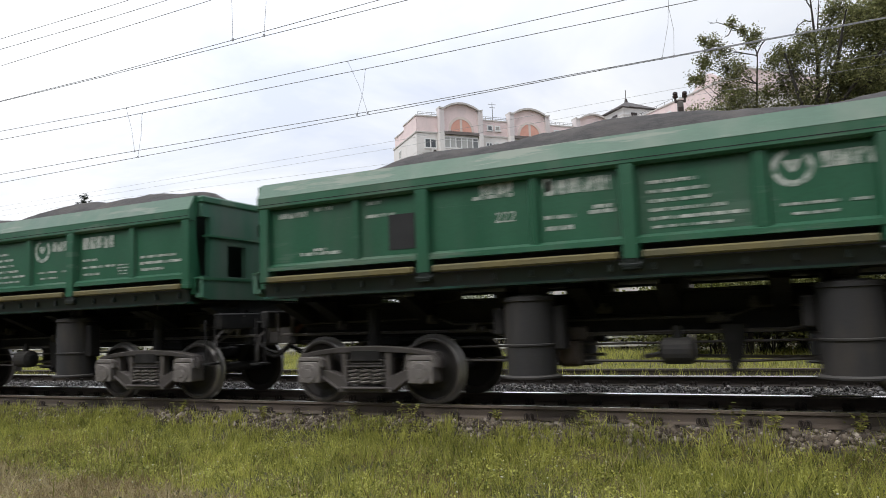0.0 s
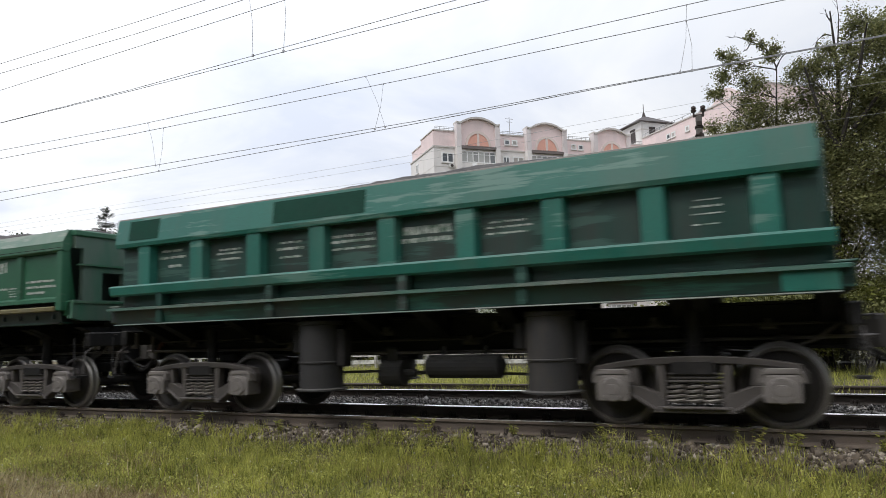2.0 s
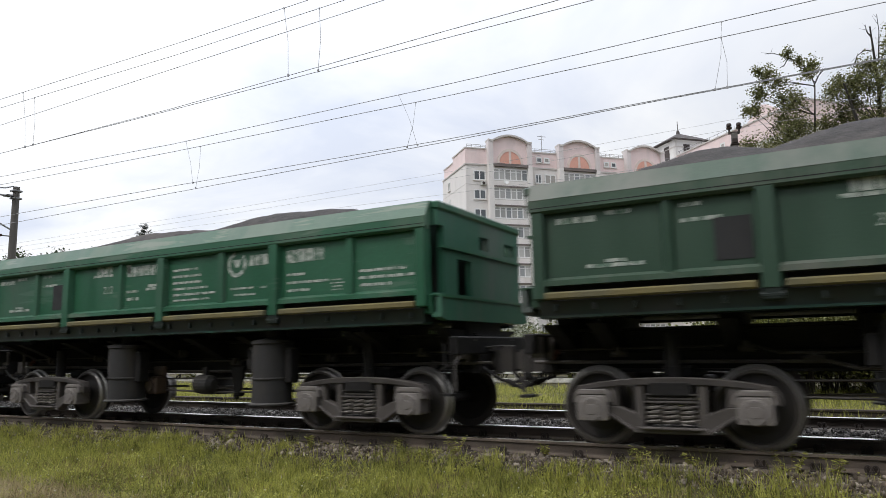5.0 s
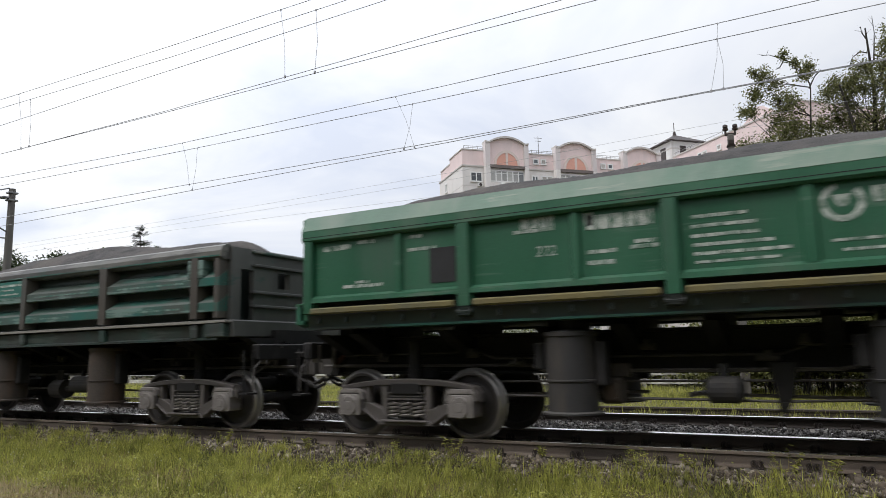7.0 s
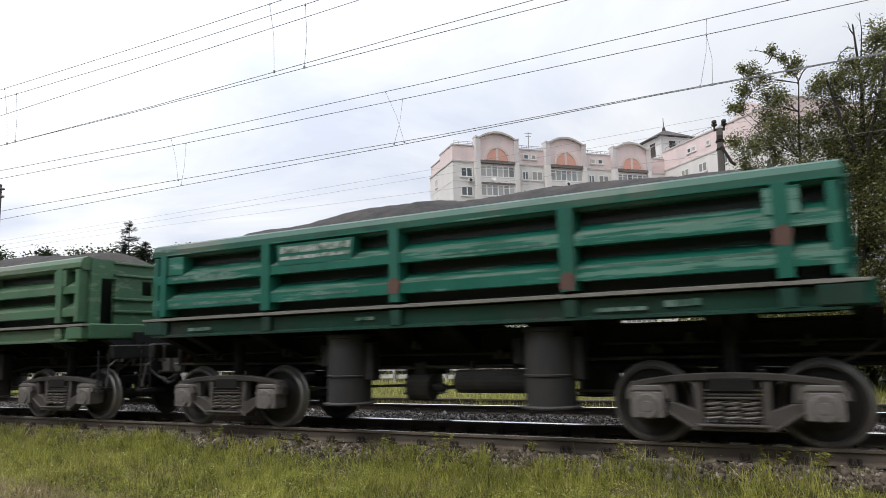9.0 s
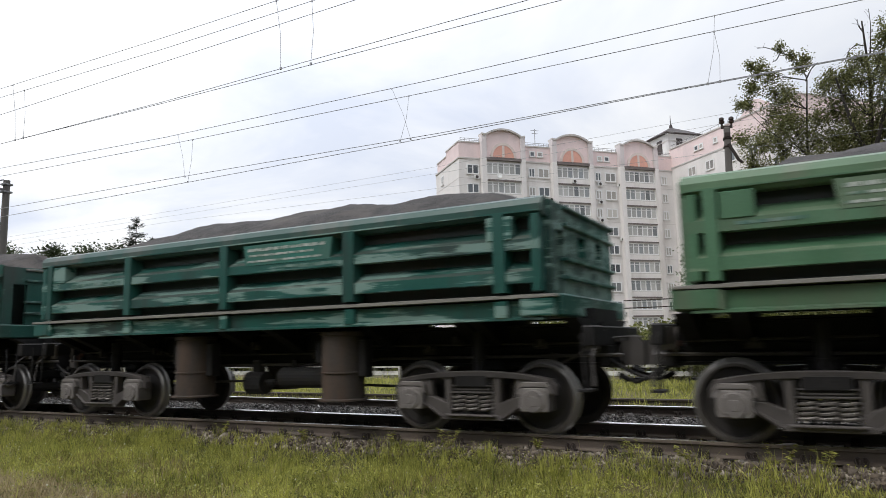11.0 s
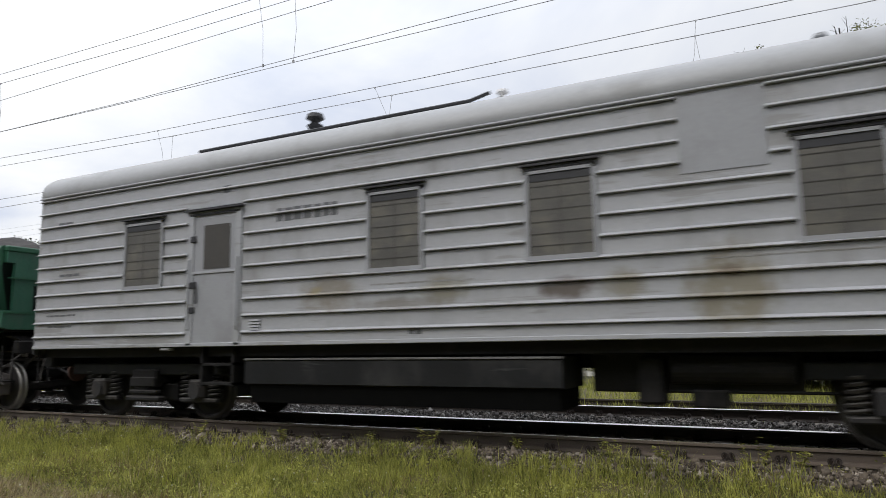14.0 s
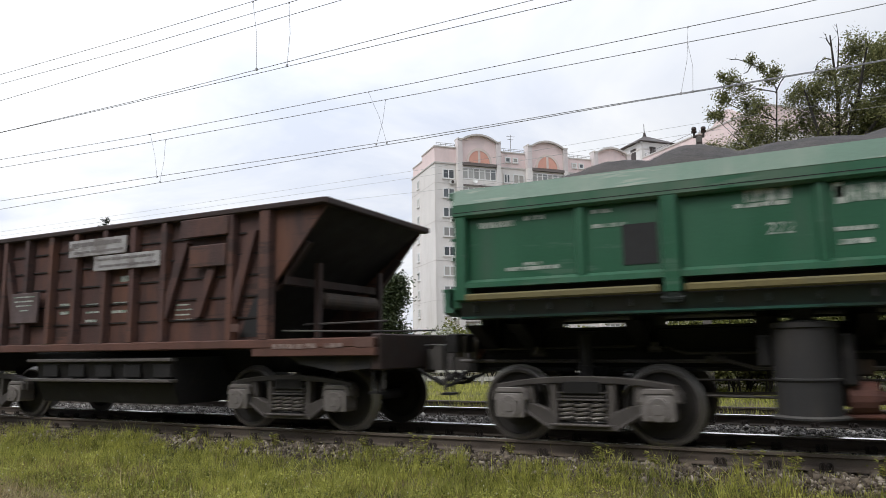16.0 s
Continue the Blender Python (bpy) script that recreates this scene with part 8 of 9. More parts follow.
    # roof fittings
    vent = [(0.0, 0), (0.10, 0), (0.10, 0.14), (0.16, 0.16), (0.20, 0.20), (0.10, 0.23), (0.12, 0.27), (0.22, 0.30), (0.18, 0.36), (0.0, 0.40)]
    for x, y, sc, m, lb in ((-2.96, -0.55, 1.0, M_REEF_DARK, "black roof ventilator"), (4.57, -0.4, 0.55, M_REEF_PLAIN, "grey roof ventilator"), (0.43, -0.5, 0.6, M_TOWER, "pale roof ventilator"), (-7.6, -0.2, 0.4, M_REEF_DARK, "small black roof ventilator"), (7.9, 0.1, 0.35, M_REEF_DARK, "small black roof ventilator")):
        part("roof_ventilator", Geo().lathe([(r * sc * 0.72, h * sc * 1.25) for r, h in vent], Matrix.Translation((x, y, 4.64)), 14), m, c, lb, smooth=True)
    part("roof_vent", Geo().box(4.0, 4.3, -0.5, -0.2, 4.6, 4.78, 0.02), M_REEF_ROOF, c)
    part("roof_pipe", Geo().tube([(-5.2, -0.95, 4.66), (0.1, -0.95, 4.66), (0.4, -0.9, 4.75)], 0.028, 6), M_REEF_DARK, c, "black pipe along the roof")
    # underframe
    part("underframe", Geo().box(-L + 0.1, L - 0.1, -1.35, 1.35, 1.06, 1.22).box(-L, L, -0.3, 0.3, 0.85, 1.1), M_UNDER, c)
    part("battery_box", Geo().prism([(-1.45, 0.99), (-1.45, 0.65), (-1.40, 0.63), (-0.5, 0.63), (-0.5, 1.02), (-1.40, 1.02)], "x", -3.56, 1.48), M_REEF_BOX, c, "long dark grey equipment box under the floor")
    part("box_lip", Geo().box(-3.57, 1.49, -1.47, -1.38, 1.0, 1.03, 0.006), M_STEEL, c, "worn upper edge of the box")
    # near-black block that fills the space below the box
    part("box_trough", Geo().prism([(-1.40, 0.63), (-1.36, 0.37), (-0.5, 0.37), (-0.5, 0.63)], "x", -3.5, 1.42), M_BLACK, c, "near-black block below the box")
    part("air_reservoir", Geo().cyl((2.7, -0.95, 0.86), (4.0, -0.95, 0.86), 0.17, seg=18).tube([(2.4, -0.9, 0.6), (4.8, -0.9, 0.6)], 0.02, 5).box(2.3, 2.6, -1.1, -0.7, 0.45, 1.0, 0.03), M_UNDER, c)
    part("equipment_rack", Geo().box(1.7, 4.1, -0.9, 0.6, 0.58, 1.06, 0.02).box(2.9, 3.3, -1.0, -0.6, 0.42, 0.62, 0.02), M_UNDER, c, "sooty equipment rack under the floor")
    part("floor_light", Geo().box(5.4, 5.75, -W - 0.01, -W + 0.1, 1.165, 1.205, 0.01).box(-5.3, -5.1, -W - 0.01, -W + 0.1, 1.165, 1.205, 0.01), M_REEF, c)
    for x in (-6.09, 6.09):
        passenger_bogie(c, x)
    for e in (-1, 1):
        coupler(c, e * (L - 0.02), e)
        part("buffer_beam", Geo().box(e * (L - 0.2), e * L, -1.3, 1.3, 0.88, 1.22, 0.02), M_UNDER, c)
        part("end_skirt", Geo().box(e * (L - 0.02), e * (L + 0.02), -W, W, 1.12, 1.40), M_REEF_DARK, c)
        part("end_signal", Geo().cyl((e * (L + 0.16), -0.5, 0.78), (e * (L + 0.20), -0.5, 0.78), 0.20, seg=20).cyl((e * (L + 0.20), -0.5, 0.78), (e * (L + 0.22), -0.5, 0.78), 0.10, seg=14).tube([(e * (L - 0.05), -0.5, 1.1), (e * (L + 0.17), -0.5, 0.85)], 0.02, 5), M_HOPPER_LIGHT, c, "round reddish plate")
    return c


def hopper_car(x_start):
    """Rust-brown ballast hopper: ribbed sides, steep end sheets, discharge box below."""
    c = base_car("hopper_car", "rust-brown ballast hopper car with ribbed sides and sloped ends", x_start)
    X, T = 3.74, 4.75
    for s in (-1, 1):
        y = s * 1.48
        outline = [(-X, 1.38), (X, 1.38), (X, 2.17), (T, 3.36), (-T, 3.36), (-X, 2.17)]
        w = part("side_wall", Geo().prism(outline, "y", y, y - s * 0.05), M_HOPPER, c, "rusty brown side wall of stacked sheets")
        part("top_rim", Geo().box(-T - 0.03, T + 0.03, s * 1.44, s * 1.62, 3.33, 3.42, 0.015), M_HOPPER_DARK, w)
        part("bottom_beam", Geo().box(-5.6, 5.6, s * 1.48, s * 1.60, 1.24, 1.375, 0.015), M_HOPPER_BEAM, w, "orange-brown bottom beam")
        for e in (-1, 1):
            part("beam_web", Geo().box(e * 3.46, e * 5.62, s * 1.50, s * 1.595, 1.12, 1.24, 0.01), M_HOPPER_BEAM, w, "orange-brown deeper end of the beam")
        for x in (-3.66, -2.98, -2.7, -2.05, -1.35, -0.67, 0.1, 0.8, 1.53, 2.98, 3.66):
            wd = 0.17 if abs(x) < 3.5 else 0.24
            part("rib", Geo().prism([(x - wd / 2, s * 1.47), (x - wd / 2 + 0.03, s * 1.60), (x + wd / 2 - 0.03, s * 1.60), (x + wd / 2, s * 1.47)], "z", 1.38, 3.34), M_HOPPER, w)
        for x0, x1, za, zb in ((1.55, 1.97, 1.75, 2.95), (2.28, 2.60, 1.75, 2.55), (3.0, 3.40, 1.73, 3.05), (-2.35, -2.68, 1.8, 2.95), (-3.05, -3.4, 1.75, 3.05)):
            part("brace", Geo().prism([(x0 - 0.08, za), (x0 + 0.08, za), (x1 + 0.08, zb), (x1 - 0.08, zb)], "y", s * 1.48, s * 1.58), M_HOPPER, w)
        for i in range(5):
            z = 1.70 + i * 0.33
            part("sheet_seam", Geo().box(-X + 0.0, X, s * 1.478, s * 1.505, z, z + 0.025), M_HOPPER_BLACK, w)
        for x0, x1, z0, z1 in ((1.94, 2.95, 3.02, 3.32), (2.15, 2.92, 2.53, 2.88), (-2.37, -1.6, 1.77, 2.33)):
            part("bracket_plate", Geo().box(x0, x1, s * 1.58, s * 1.63, z0, z1, 0.01), M_HOPPER_LILAC if x0 < 0 else M_HOPPER, w)
        if s < 0:
            for r in ([(-0.81, 0.66, 2.90, 3.20)], [(-0.13, 1.48, 2.62, 2.88)]):
                x0, x1, z0, z1 = r[0]
                board = part("sign_board", Geo().box(x0, x1, -1.625, -1.600, z0, z1, 0.006), M_BOARD, w, "worn white sign board")
                marks(board, [(x0 + 0.08, x1 - 0.12, z0 + 0.17, z1 - 0.04), (x0 + 0.15, x1 - 0.06, z0 + 0.05, z0 + 0.10)], -1.627, M_MARK_DARK, label="faded dark lettering")
            for r in ([(-1.15, -0.85, 2.05, 2.11), (-1.15, -0.85, 1.90, 1.97)], [(-0.45, -0.15, 2.02, 2.08), (-0.45, -0.1, 1.90, 1.94), (-0.45, -0.12, 1.74, 1.80)], [(0.25, 0.65, 2.02, 2.08), (0.22, 0.68, 1.88, 1.94), (0.4, 0.6, 2.42, 2.52)], [(1.75, 2.05, 1.95, 1.98), (1.75, 2.1, 1.87, 1.9), (1.75, 2.05, 1.79, 1.82), (1.75, 2.1, 1.71, 1.74)], [(2.4, 2.7, 2.65, 2.69), (2.4, 2.7, 2.74, 2.78)]):
                marks(w, r, -1.482)
            marks(w, [(3.86, 4.65, 1.22, 1.31), (4.79, 5.10, 1.23, 1.31)], -1.602, M_MARK_DUSTY)
            marks(w, [(-2.28, -1.68, 2.24, 2.27), (-2.26, -1.72, 2.16, 2.19), (-2.2, -1.76, 2.08, 2.11), (-2.1, -1.85, 1.99, 2.02)], -1.632)
            part("side_opening", Geo().prism([(3.12, 1.42), (3.52, 1.42), (3.52, 2.12), (3.42, 2.05)], "y", -1.488, -1.478), M_PATCH, w, "dark opening beside the end post")
            part("primer_patch", Geo().box(3.05, 3.2, -1.605, -1.60, 1.5, 1.62).box(5.3, 5.6, -1.603, -1.60, 1.24, 1.37), M_HOPPER_LIGHT, w, "orange-brown primer patch")
    for e in (-1, 1):
        slope = [(e * T, 3.36), (e * (T - 0.05), 3.40), (e * (X - 1.6), 1.45), (e * (X - 1.5), 1.40)]
        sh = part("end_sheet", Geo().prism(slope, "y", -1.46, 1.46), M_HOPPER_BLACK, c, "steep dark end sheet")
        part("end_rim", Geo().box(e * (T - 0.06), e * (T + 0.08), -1.6, 1.6, 3.32, 3.42, 0.015), M_HOPPER_DARK, sh)
        part("end_stiffener", Geo().prism([(e * (T - 0.5), 2.85), (e * (T - 0.38), 2.80), (e * (T - 1.0), 2.1), (e * (T - 1.12), 2.12)], "y", -1.4, -1.3).prism([(e * (T - 0.5), 2.85), (e * (T - 0.38), 2.80), (e * (T - 1.0), 2.1), (e * (T - 1.12), 2.12)], "y", 1.3, 1.4).box(e * (T - 0.95), e * (T - 0.8), -1.4, 1.4, 2.2, 2.32), M_HOPPER_DARK, sh)
        for q in (-0.89, 0.89):
            part("end_post", Geo().box(e * 4.12, e * 4.20, q - 0.05, q + 0.05, 1.35, 2.55), M_HOPPER_DARK, c)
        part("air_tank", Geo().cyl((e * 4.12, -0.75, 1.98), (e * 4.12, 0.75, 1.98), 0.13, seg=18).cyl((e * 4.12, -0.80, 1.98), (e * 4.12, -0.75, 1.98), 0.08, 0.13, seg=18), M_CYL_RUST, c, "dark air tank under the end sheet", smooth=False)
        part("platform", Geo().box(e * 3.6, e * 5.62, -1.5, 1.5, 1.24, 1.34).box(e * 5.5, e * 5.66, -1.5, 1.5, 0.92, 1.42, 0.02), M_HOPPER_DARK, c)
        part("platform_pipe", Geo().tube([(e * 3.8, -1.3, 1.5), (e * 5.3, -1.2, 1.46), (e * 5.5, 0.5, 1.5)], 0.016, 6).tube([(e * 3.9, -0.9, 1.6), (e * 5.4, -0.9, 1.62)], 0.016, 6), M_COUPLER, c)
        for q in (-1.41, 1.41):
            part("frame_haunch", Geo().prism([(e * 3.74, 1.24), (e * 5.5, 1.24), (e * 5.5, 0.95), (e * 4.9, 0.9), (e * 4.3, 1.0)], "y", q - 0.05, q + 0.05), M_CYL, c)
        coupler(c, e * 5.5, e)
    part("spine_beam", Geo().box(-5.6, 5.6, -0.3, 0.3, 0.85, 1.24, 0.02), M_UNDER, c)
    part("discharge_box", Geo().prism([(-1.45, 1.12), (-1.50, 1.06), (-1.42, 0.78), (-1.46, 0.70), (-1.30, 0.36), (1.30, 0.36), (1.46, 0.70), (1.42, 0.78), (1.50, 1.06), (1.45, 1.12)], "x", -1.7, 1.72), M_UNDER, c, "dark discharge box with ledges")
    for z in (1.08, 0.74):
        part("discharge_ledge", Geo().box(-1.9, 1.76, -1.56, -1.40, z - 0.02, z + 0.03, 0.008).box(-1.9, 1.76, 1.40, 1.56, z - 0.02, z + 0.03, 0.008), M_BOGIE, c)
    for i in range(5):
        part("discharge_plate", Geo().box(-1.5 + i * 0.7, -1.1 + i * 0.7, -1.50, -1.42, 0.80, 1.02, 0.01), M_UNDER, c)
    for x in (-3.72, 3.76):
        bogie(c, x)
    ld = new("stone_load", load_mesh(4.5, 91, 3.3, 0.42, 1.4))
    ld.parent = c
    tagged(ld, "heaped dark crushed stone")
    return c


M_GREEN = paint("green_wagon_paint", (0.021, 0.103, 0.053), (0.050, 0.098, 0.066), 0.3, scuff=(0.07, 0.14, 0.095), scuff_amount=0.35)
# paler than the rim: sky light on the slope painted in, plus dust
M_CHAMFER = paint("sky_lit_green_chamfer", (0.080, 0.158, 0.106), (0.15, 0.20, 0.15), 0.42, scuff=(0.21, 0.24, 0.19), scuff_amount=0.5)
M_GREEN_RIM = paint("green_rim_with_dust", (0.030, 0.118, 0.064), (0.09, 0.145, 0.10), 0.35, scuff=(0.12, 0.18, 0.13), scuff_amount=0.45)
M_GREEN_DULL = paint("dulled_green_paint", (0.030, 0.067, 0.042), (0.046, 0.064, 0.048), 0.25)
M_GREEN_DULL_RIM = paint("dulled_green_rim", (0.045, 0.085, 0.055), (0.125, 0.135, 0.11), 0.5)
# near-black green of sills, hinges and the plates behind the cut-outs
SILL_DARK = paint("dark_green_sill", (0.007, 0.014, 0.011), (0.014, 0.013, 0.012), 0.4)
M_TEAL = paint("teal_paint", (0.018, 0.138, 0.105), (0.055, 0.128, 0.10), 0.38, scuff=(0.14, 0.25, 0.21), scuff_amount=0.45)
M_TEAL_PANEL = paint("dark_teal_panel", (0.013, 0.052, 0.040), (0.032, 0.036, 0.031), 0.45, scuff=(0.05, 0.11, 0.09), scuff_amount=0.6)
M_TEAL_SILL = paint("sooty_teal_sill", (0.013, 0.040, 0.032), (0.024, 0.022, 0.02), 0.5, scuff=(0.025, 0.10, 0.078), scuff_amount=0.6)
M_TEAL_LEDGE = paint("worn_teal_ledge", (0.15, 0.175, 0.15), (0.04, 0.13, 0.10), 0.5, scale=0.5)
M_TEAL_END = paint("dusted_teal_end", (0.050, 0.130, 0.110), (0.095, 0.150, 0.132), 0.5, scuff=(0.03, 0.05, 0.045), scuff_amount=0.45)
M_TEAL_PATCH = mat("dark_green_repaint", (0.006, 0.046, 0.030), 0.75, spread=0.2, grain=2, fine=40, bump=0.08, dirt=(0.010, 0.055, 0.038), dirt_amount=0.3, dirt_scale=1.5, spec=0.2)
# recess shade put into the base colour; brown dust on top
M_RIB_WALL = paint("shade_dark_recessed_wall", (0.014, 0.028, 0.022), (0.034, 0.029, 0.023), 0.5, scuff=(0.03, 0.07, 0.055), scuff_amount=0.35)
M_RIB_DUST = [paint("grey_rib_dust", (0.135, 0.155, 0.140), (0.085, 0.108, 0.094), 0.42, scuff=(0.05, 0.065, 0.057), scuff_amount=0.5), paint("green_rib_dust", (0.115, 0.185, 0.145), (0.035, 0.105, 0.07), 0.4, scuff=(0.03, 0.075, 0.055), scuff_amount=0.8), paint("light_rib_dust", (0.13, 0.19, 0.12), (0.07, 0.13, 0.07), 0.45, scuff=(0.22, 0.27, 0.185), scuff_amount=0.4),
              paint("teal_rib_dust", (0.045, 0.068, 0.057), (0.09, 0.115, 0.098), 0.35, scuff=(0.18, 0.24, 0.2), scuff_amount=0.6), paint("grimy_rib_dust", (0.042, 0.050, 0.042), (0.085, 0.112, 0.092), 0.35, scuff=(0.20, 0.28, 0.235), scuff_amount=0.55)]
M_LOWER = [paint("sooty_brown_lower_sill", (0.030, 0.034, 0.030), (0.020, 0.062, 0.050), 0.42, scuff=(0.07, 0.085, 0.075), scuff_amount=0.5), paint("green_lower_sill", (0.009, 0.052, 0.035), (0.03, 0.035, 0.03), 0.35), None, None, paint("grimy_lower_sill", (0.034, 0.034, 0.027), (0.016, 0.085, 0.062), 0.45)]
M_RIB = [paint("soot_covered_green", (0.021, 0.115, 0.090), (0.066, 0.074, 0.063), 0.52, scale=0.8, scuff=(0.18, 0.26, 0.23), scuff_amount=0.55),
         paint("bright_teal_green", (0.010, 0.130, 0.087), (0.030, 0.066, 0.050), 0.25, scale=0.7, scuff=(0.16, 0.30, 0.24), scuff_amount=0.6),
         paint("light_green_paint", (0.072, 0.165, 0.090), (0.105, 0.13, 0.085), 0.42, scale=0.7, scuff=(0.20, 0.27, 0.18), scuff_amount=0.4),
         paint("deep_teal_paint", (0.009, 0.080, 0.063), (0.030, 0.040, 0.036), 0.40, scale=0.7, scuff=(0.22, 0.33, 0.29), scuff_amount=0.75),
         paint("grimy_teal_paint", (0.021, 0.150, 0.112), (0.036, 0.058, 0.046), 0.40, scale=0.8, scuff=(0.22, 0.34, 0.29), scuff_amount=0.65)]
M_RIB_POST = [None, paint("teal_post_paint", (0.012, 0.125, 0.085), (0.035, 0.065, 0.05), 0.3), paint("light_green_post_paint", (0.070, 0.165, 0.090), (0.10, 0.12, 0.08), 0.4), paint("deep_teal_post_paint", (0.012, 0.078, 0.062), (0.035, 0.04, 0.036), 0.4), paint("grimy_post_paint", (0.026, 0.105, 0.080), (0.085, 0.085, 0.072), 0.5)]
M_RIB_RIM = [paint("soot_grey_rim", (0.074, 0.070, 0.062), (0.016, 0.078, 0.055), 0.40, scale=0.6, scuff=(0.15, 0.145, 0.125), scuff_amount=0.7), paint("green_dusty_rim", (0.022, 0.105, 0.070), (0.115, 0.135, 0.10), 0.42, scale=0.5, scuff=(0.02, 0.06, 0.045), scuff_amount=0.6), paint("light_green_rim", (0.095, 0.175, 0.095), (0.16, 0.18, 0.125), 0.4),
             paint("teal_dusty_rim", (0.02, 0.07, 0.056), (0.10, 0.10, 0.085), 0.4), paint("stone_dust_rim", (0.165, 0.150, 0.132), (0.035, 0.095, 0.068), 0.38, scale=0.6, scuff=(0.02, 0.13, 0.095), scuff_amount=0.5)]
M_REEF = mat("pale_grey_car_paint", (0.415, 0.420, 0.436), 0.5, spread=0.08, grain=1.2, fine=30, bump=0.06, streak=True, dirt=(0.27, 0.265, 0.255), dirt_amount=0.3, dirt_scale=0.8, spec=0.4, scuff=(0.30, 0.295, 0.285), scuff_amount=0.5)


def add_stains(m, places):
    """Brown and yellowish blotches (x, z, half width, half height, colour) with frayed outlines, laid over the paint of m."""
    n, l = m.node_tree.nodes, m.node_tree.links
    b = n["Principled BSDF"]
    colour = b.inputs["Base Color"].links[0].from_socket
    co = n.new("ShaderNodeTexCoord")
    sep = n.new("ShaderNodeSeparateXYZ")
    l.new(co.outputs["Object"], sep.inputs[0])
    fray = n.new("ShaderNodeTexNoise"); fray.inputs["Scale"].default_value = 4.5; fray.inputs["Detail"].default_value = 8; fray.inputs["Roughness"].default_value = 0.7
    l.new(co.outputs["Object"], fray.inputs["Vector"])
    for x, z, hw, hh, tint, strong in places:
        sq = []
        for axis, c, h in ((0, x, hw), (2, z, hh)):
            a = n.new("ShaderNodeMath"); a.operation = "SUBTRACT"; a.inputs[1].default_value = c
            l.new(sep.outputs[axis], a.inputs[0])
            d = n.new("ShaderNodeMath"); d.operation = "DIVIDE"; d.inputs[1].default_value = h
            l.new(a.outputs[0], d.inputs[0])
            p = n.new("ShaderNodeMath"); p.operation = "MULTIPLY"
            l.new(d.outputs[0], p.inputs[0]); l.new(d.outputs[0], p.inputs[1])
            sq.append(p)
        r = n.new("ShaderNodeMath"); r.operation = "ADD"
        l.new(sq[0].outputs[0], r.inputs[0]); l.new(sq[1].outputs[0], r.inputs[1])
        w = n.new("ShaderNodeMath"); w.operation = "MULTIPLY_ADD"; w.inputs[1].default_value = -2.6
        l.new(fray.outputs["Fac"], w.inputs[0]); l.new(r.outputs[0], w.inputs[2])
        k = n.new("ShaderNodeMapRange")
        for i, v in ((1, -1.15), (2, -0.25), (3, strong), (4, 0.0)):
            k.inputs[i].default_value = v
        l.new(w.outputs[0], k.inputs[0])
        mx = n.new("ShaderNodeMix"); mx.data_type = "RGBA"
        l.new(k.outputs[0], mx.inputs[0]); l.new(colour, mx.inputs[6]); mx.inputs[7].default_value = (*tint, 1)
        colour = mx.outputs[2]
    l.new(colour, b.inputs["Base Color"])


add_stains(M_REEF, [(3.47, 1.78, 0.55, 0.55, (0.22, 0.19, 0.12), 0.75), (3.45, 1.95, 0.16, 0.10, (0.13, 0.09, 0.06), 0.6), (1.6, 1.85, 0.45, 0.16, (0.11, 0.085, 0.065), 0.85), (2.3, 1.86, 0.28, 0.22, (0.22, 0.195, 0.13), 0.7), (-0.04, 1.93, 0.4, 0.22, (0.235, 0.215, 0.15), 0.7), (-1.92, 1.95, 0.6, 0.3, (0.235, 0.205, 0.155), 0.75),
                    (-2.15, 2.0, 0.12, 0.07, (0.33, 0.28, 0.14), 0.55), (7.0, 1.85, 0.42, 0.42, (0.25, 0.215, 0.12), 0.8), (7.25, 1.5, 0.16, 0.22, (0.13, 0.085, 0.05), 0.7), (-0.7, 1.75, 0.9, 0.1, (0.22, 0.20, 0.17), 0.6), (5.6, 1.8, 0.5, 0.3, (0.29, 0.285, 0.27), 0.6), (-6.6, 1.55, 0.5, 0.12, (0.25, 0.24, 0.22), 0.6)])
M_REEF_PLAIN = mat("plain_grey_car_paint", (0.335, 0.340, 0.355), 0.55, spread=0.07, grain=1.5, fine=30, bump=0.04, dirt=(0.27, 0.27, 0.275), dirt_amount=0.35, dirt_scale=1.6)
M_REEF_ROOF = mat("light_grey_roof_paint", (0.355, 0.358, 0.362), 0.5, spread=0.08, grain=1.0, fine=20, bump=0.05, dirt=(0.24, 0.24, 0.23), dirt_amount=0.3, dirt_scale=0.7)
M_REEF_DARK = mat("dark_grey_fittings", (0.035, 0.035, 0.038), 0.6, spread=0.2)
M_REEF_FADED = mat("faded_grey_lettering", (0.125, 0.127, 0.133), 0.6, spread=0.2, grain=8)
M_REEF_BOX = mat("dark_grey_box_paint", (0.012, 0.0124, 0.0132), 0.6, spread=0.25, grain=1.5, fine=30, dirt=(0.036, 0.035, 0.034), dirt_amount=0.3, spec=0.3, scuff=(0.06, 0.06, 0.06), scuff_amount=0.3)
M_SCREEN_BAR = mat("dark_screen_bar", (0.060, 0.055, 0.048), 0.6, spread=0.2)
M_SCREEN = mat("brown_grey_window_screen", (0.105, 0.100, 0.090), 0.6, spread=0.2, grain=3, fine=70, bump=0.2, dirt=(0.16, 0.148, 0.12), dirt_amount=0.4, dirt_scale=2.5)

M_STAIN_PALE = mat("pale_brown_stain", (0.235, 0.225, 0.205), 0.7, spread=0.1, grain=4, dirt=(0.34, 0.34, 0.34), dirt_amount=0.55, dirt_scale=3)


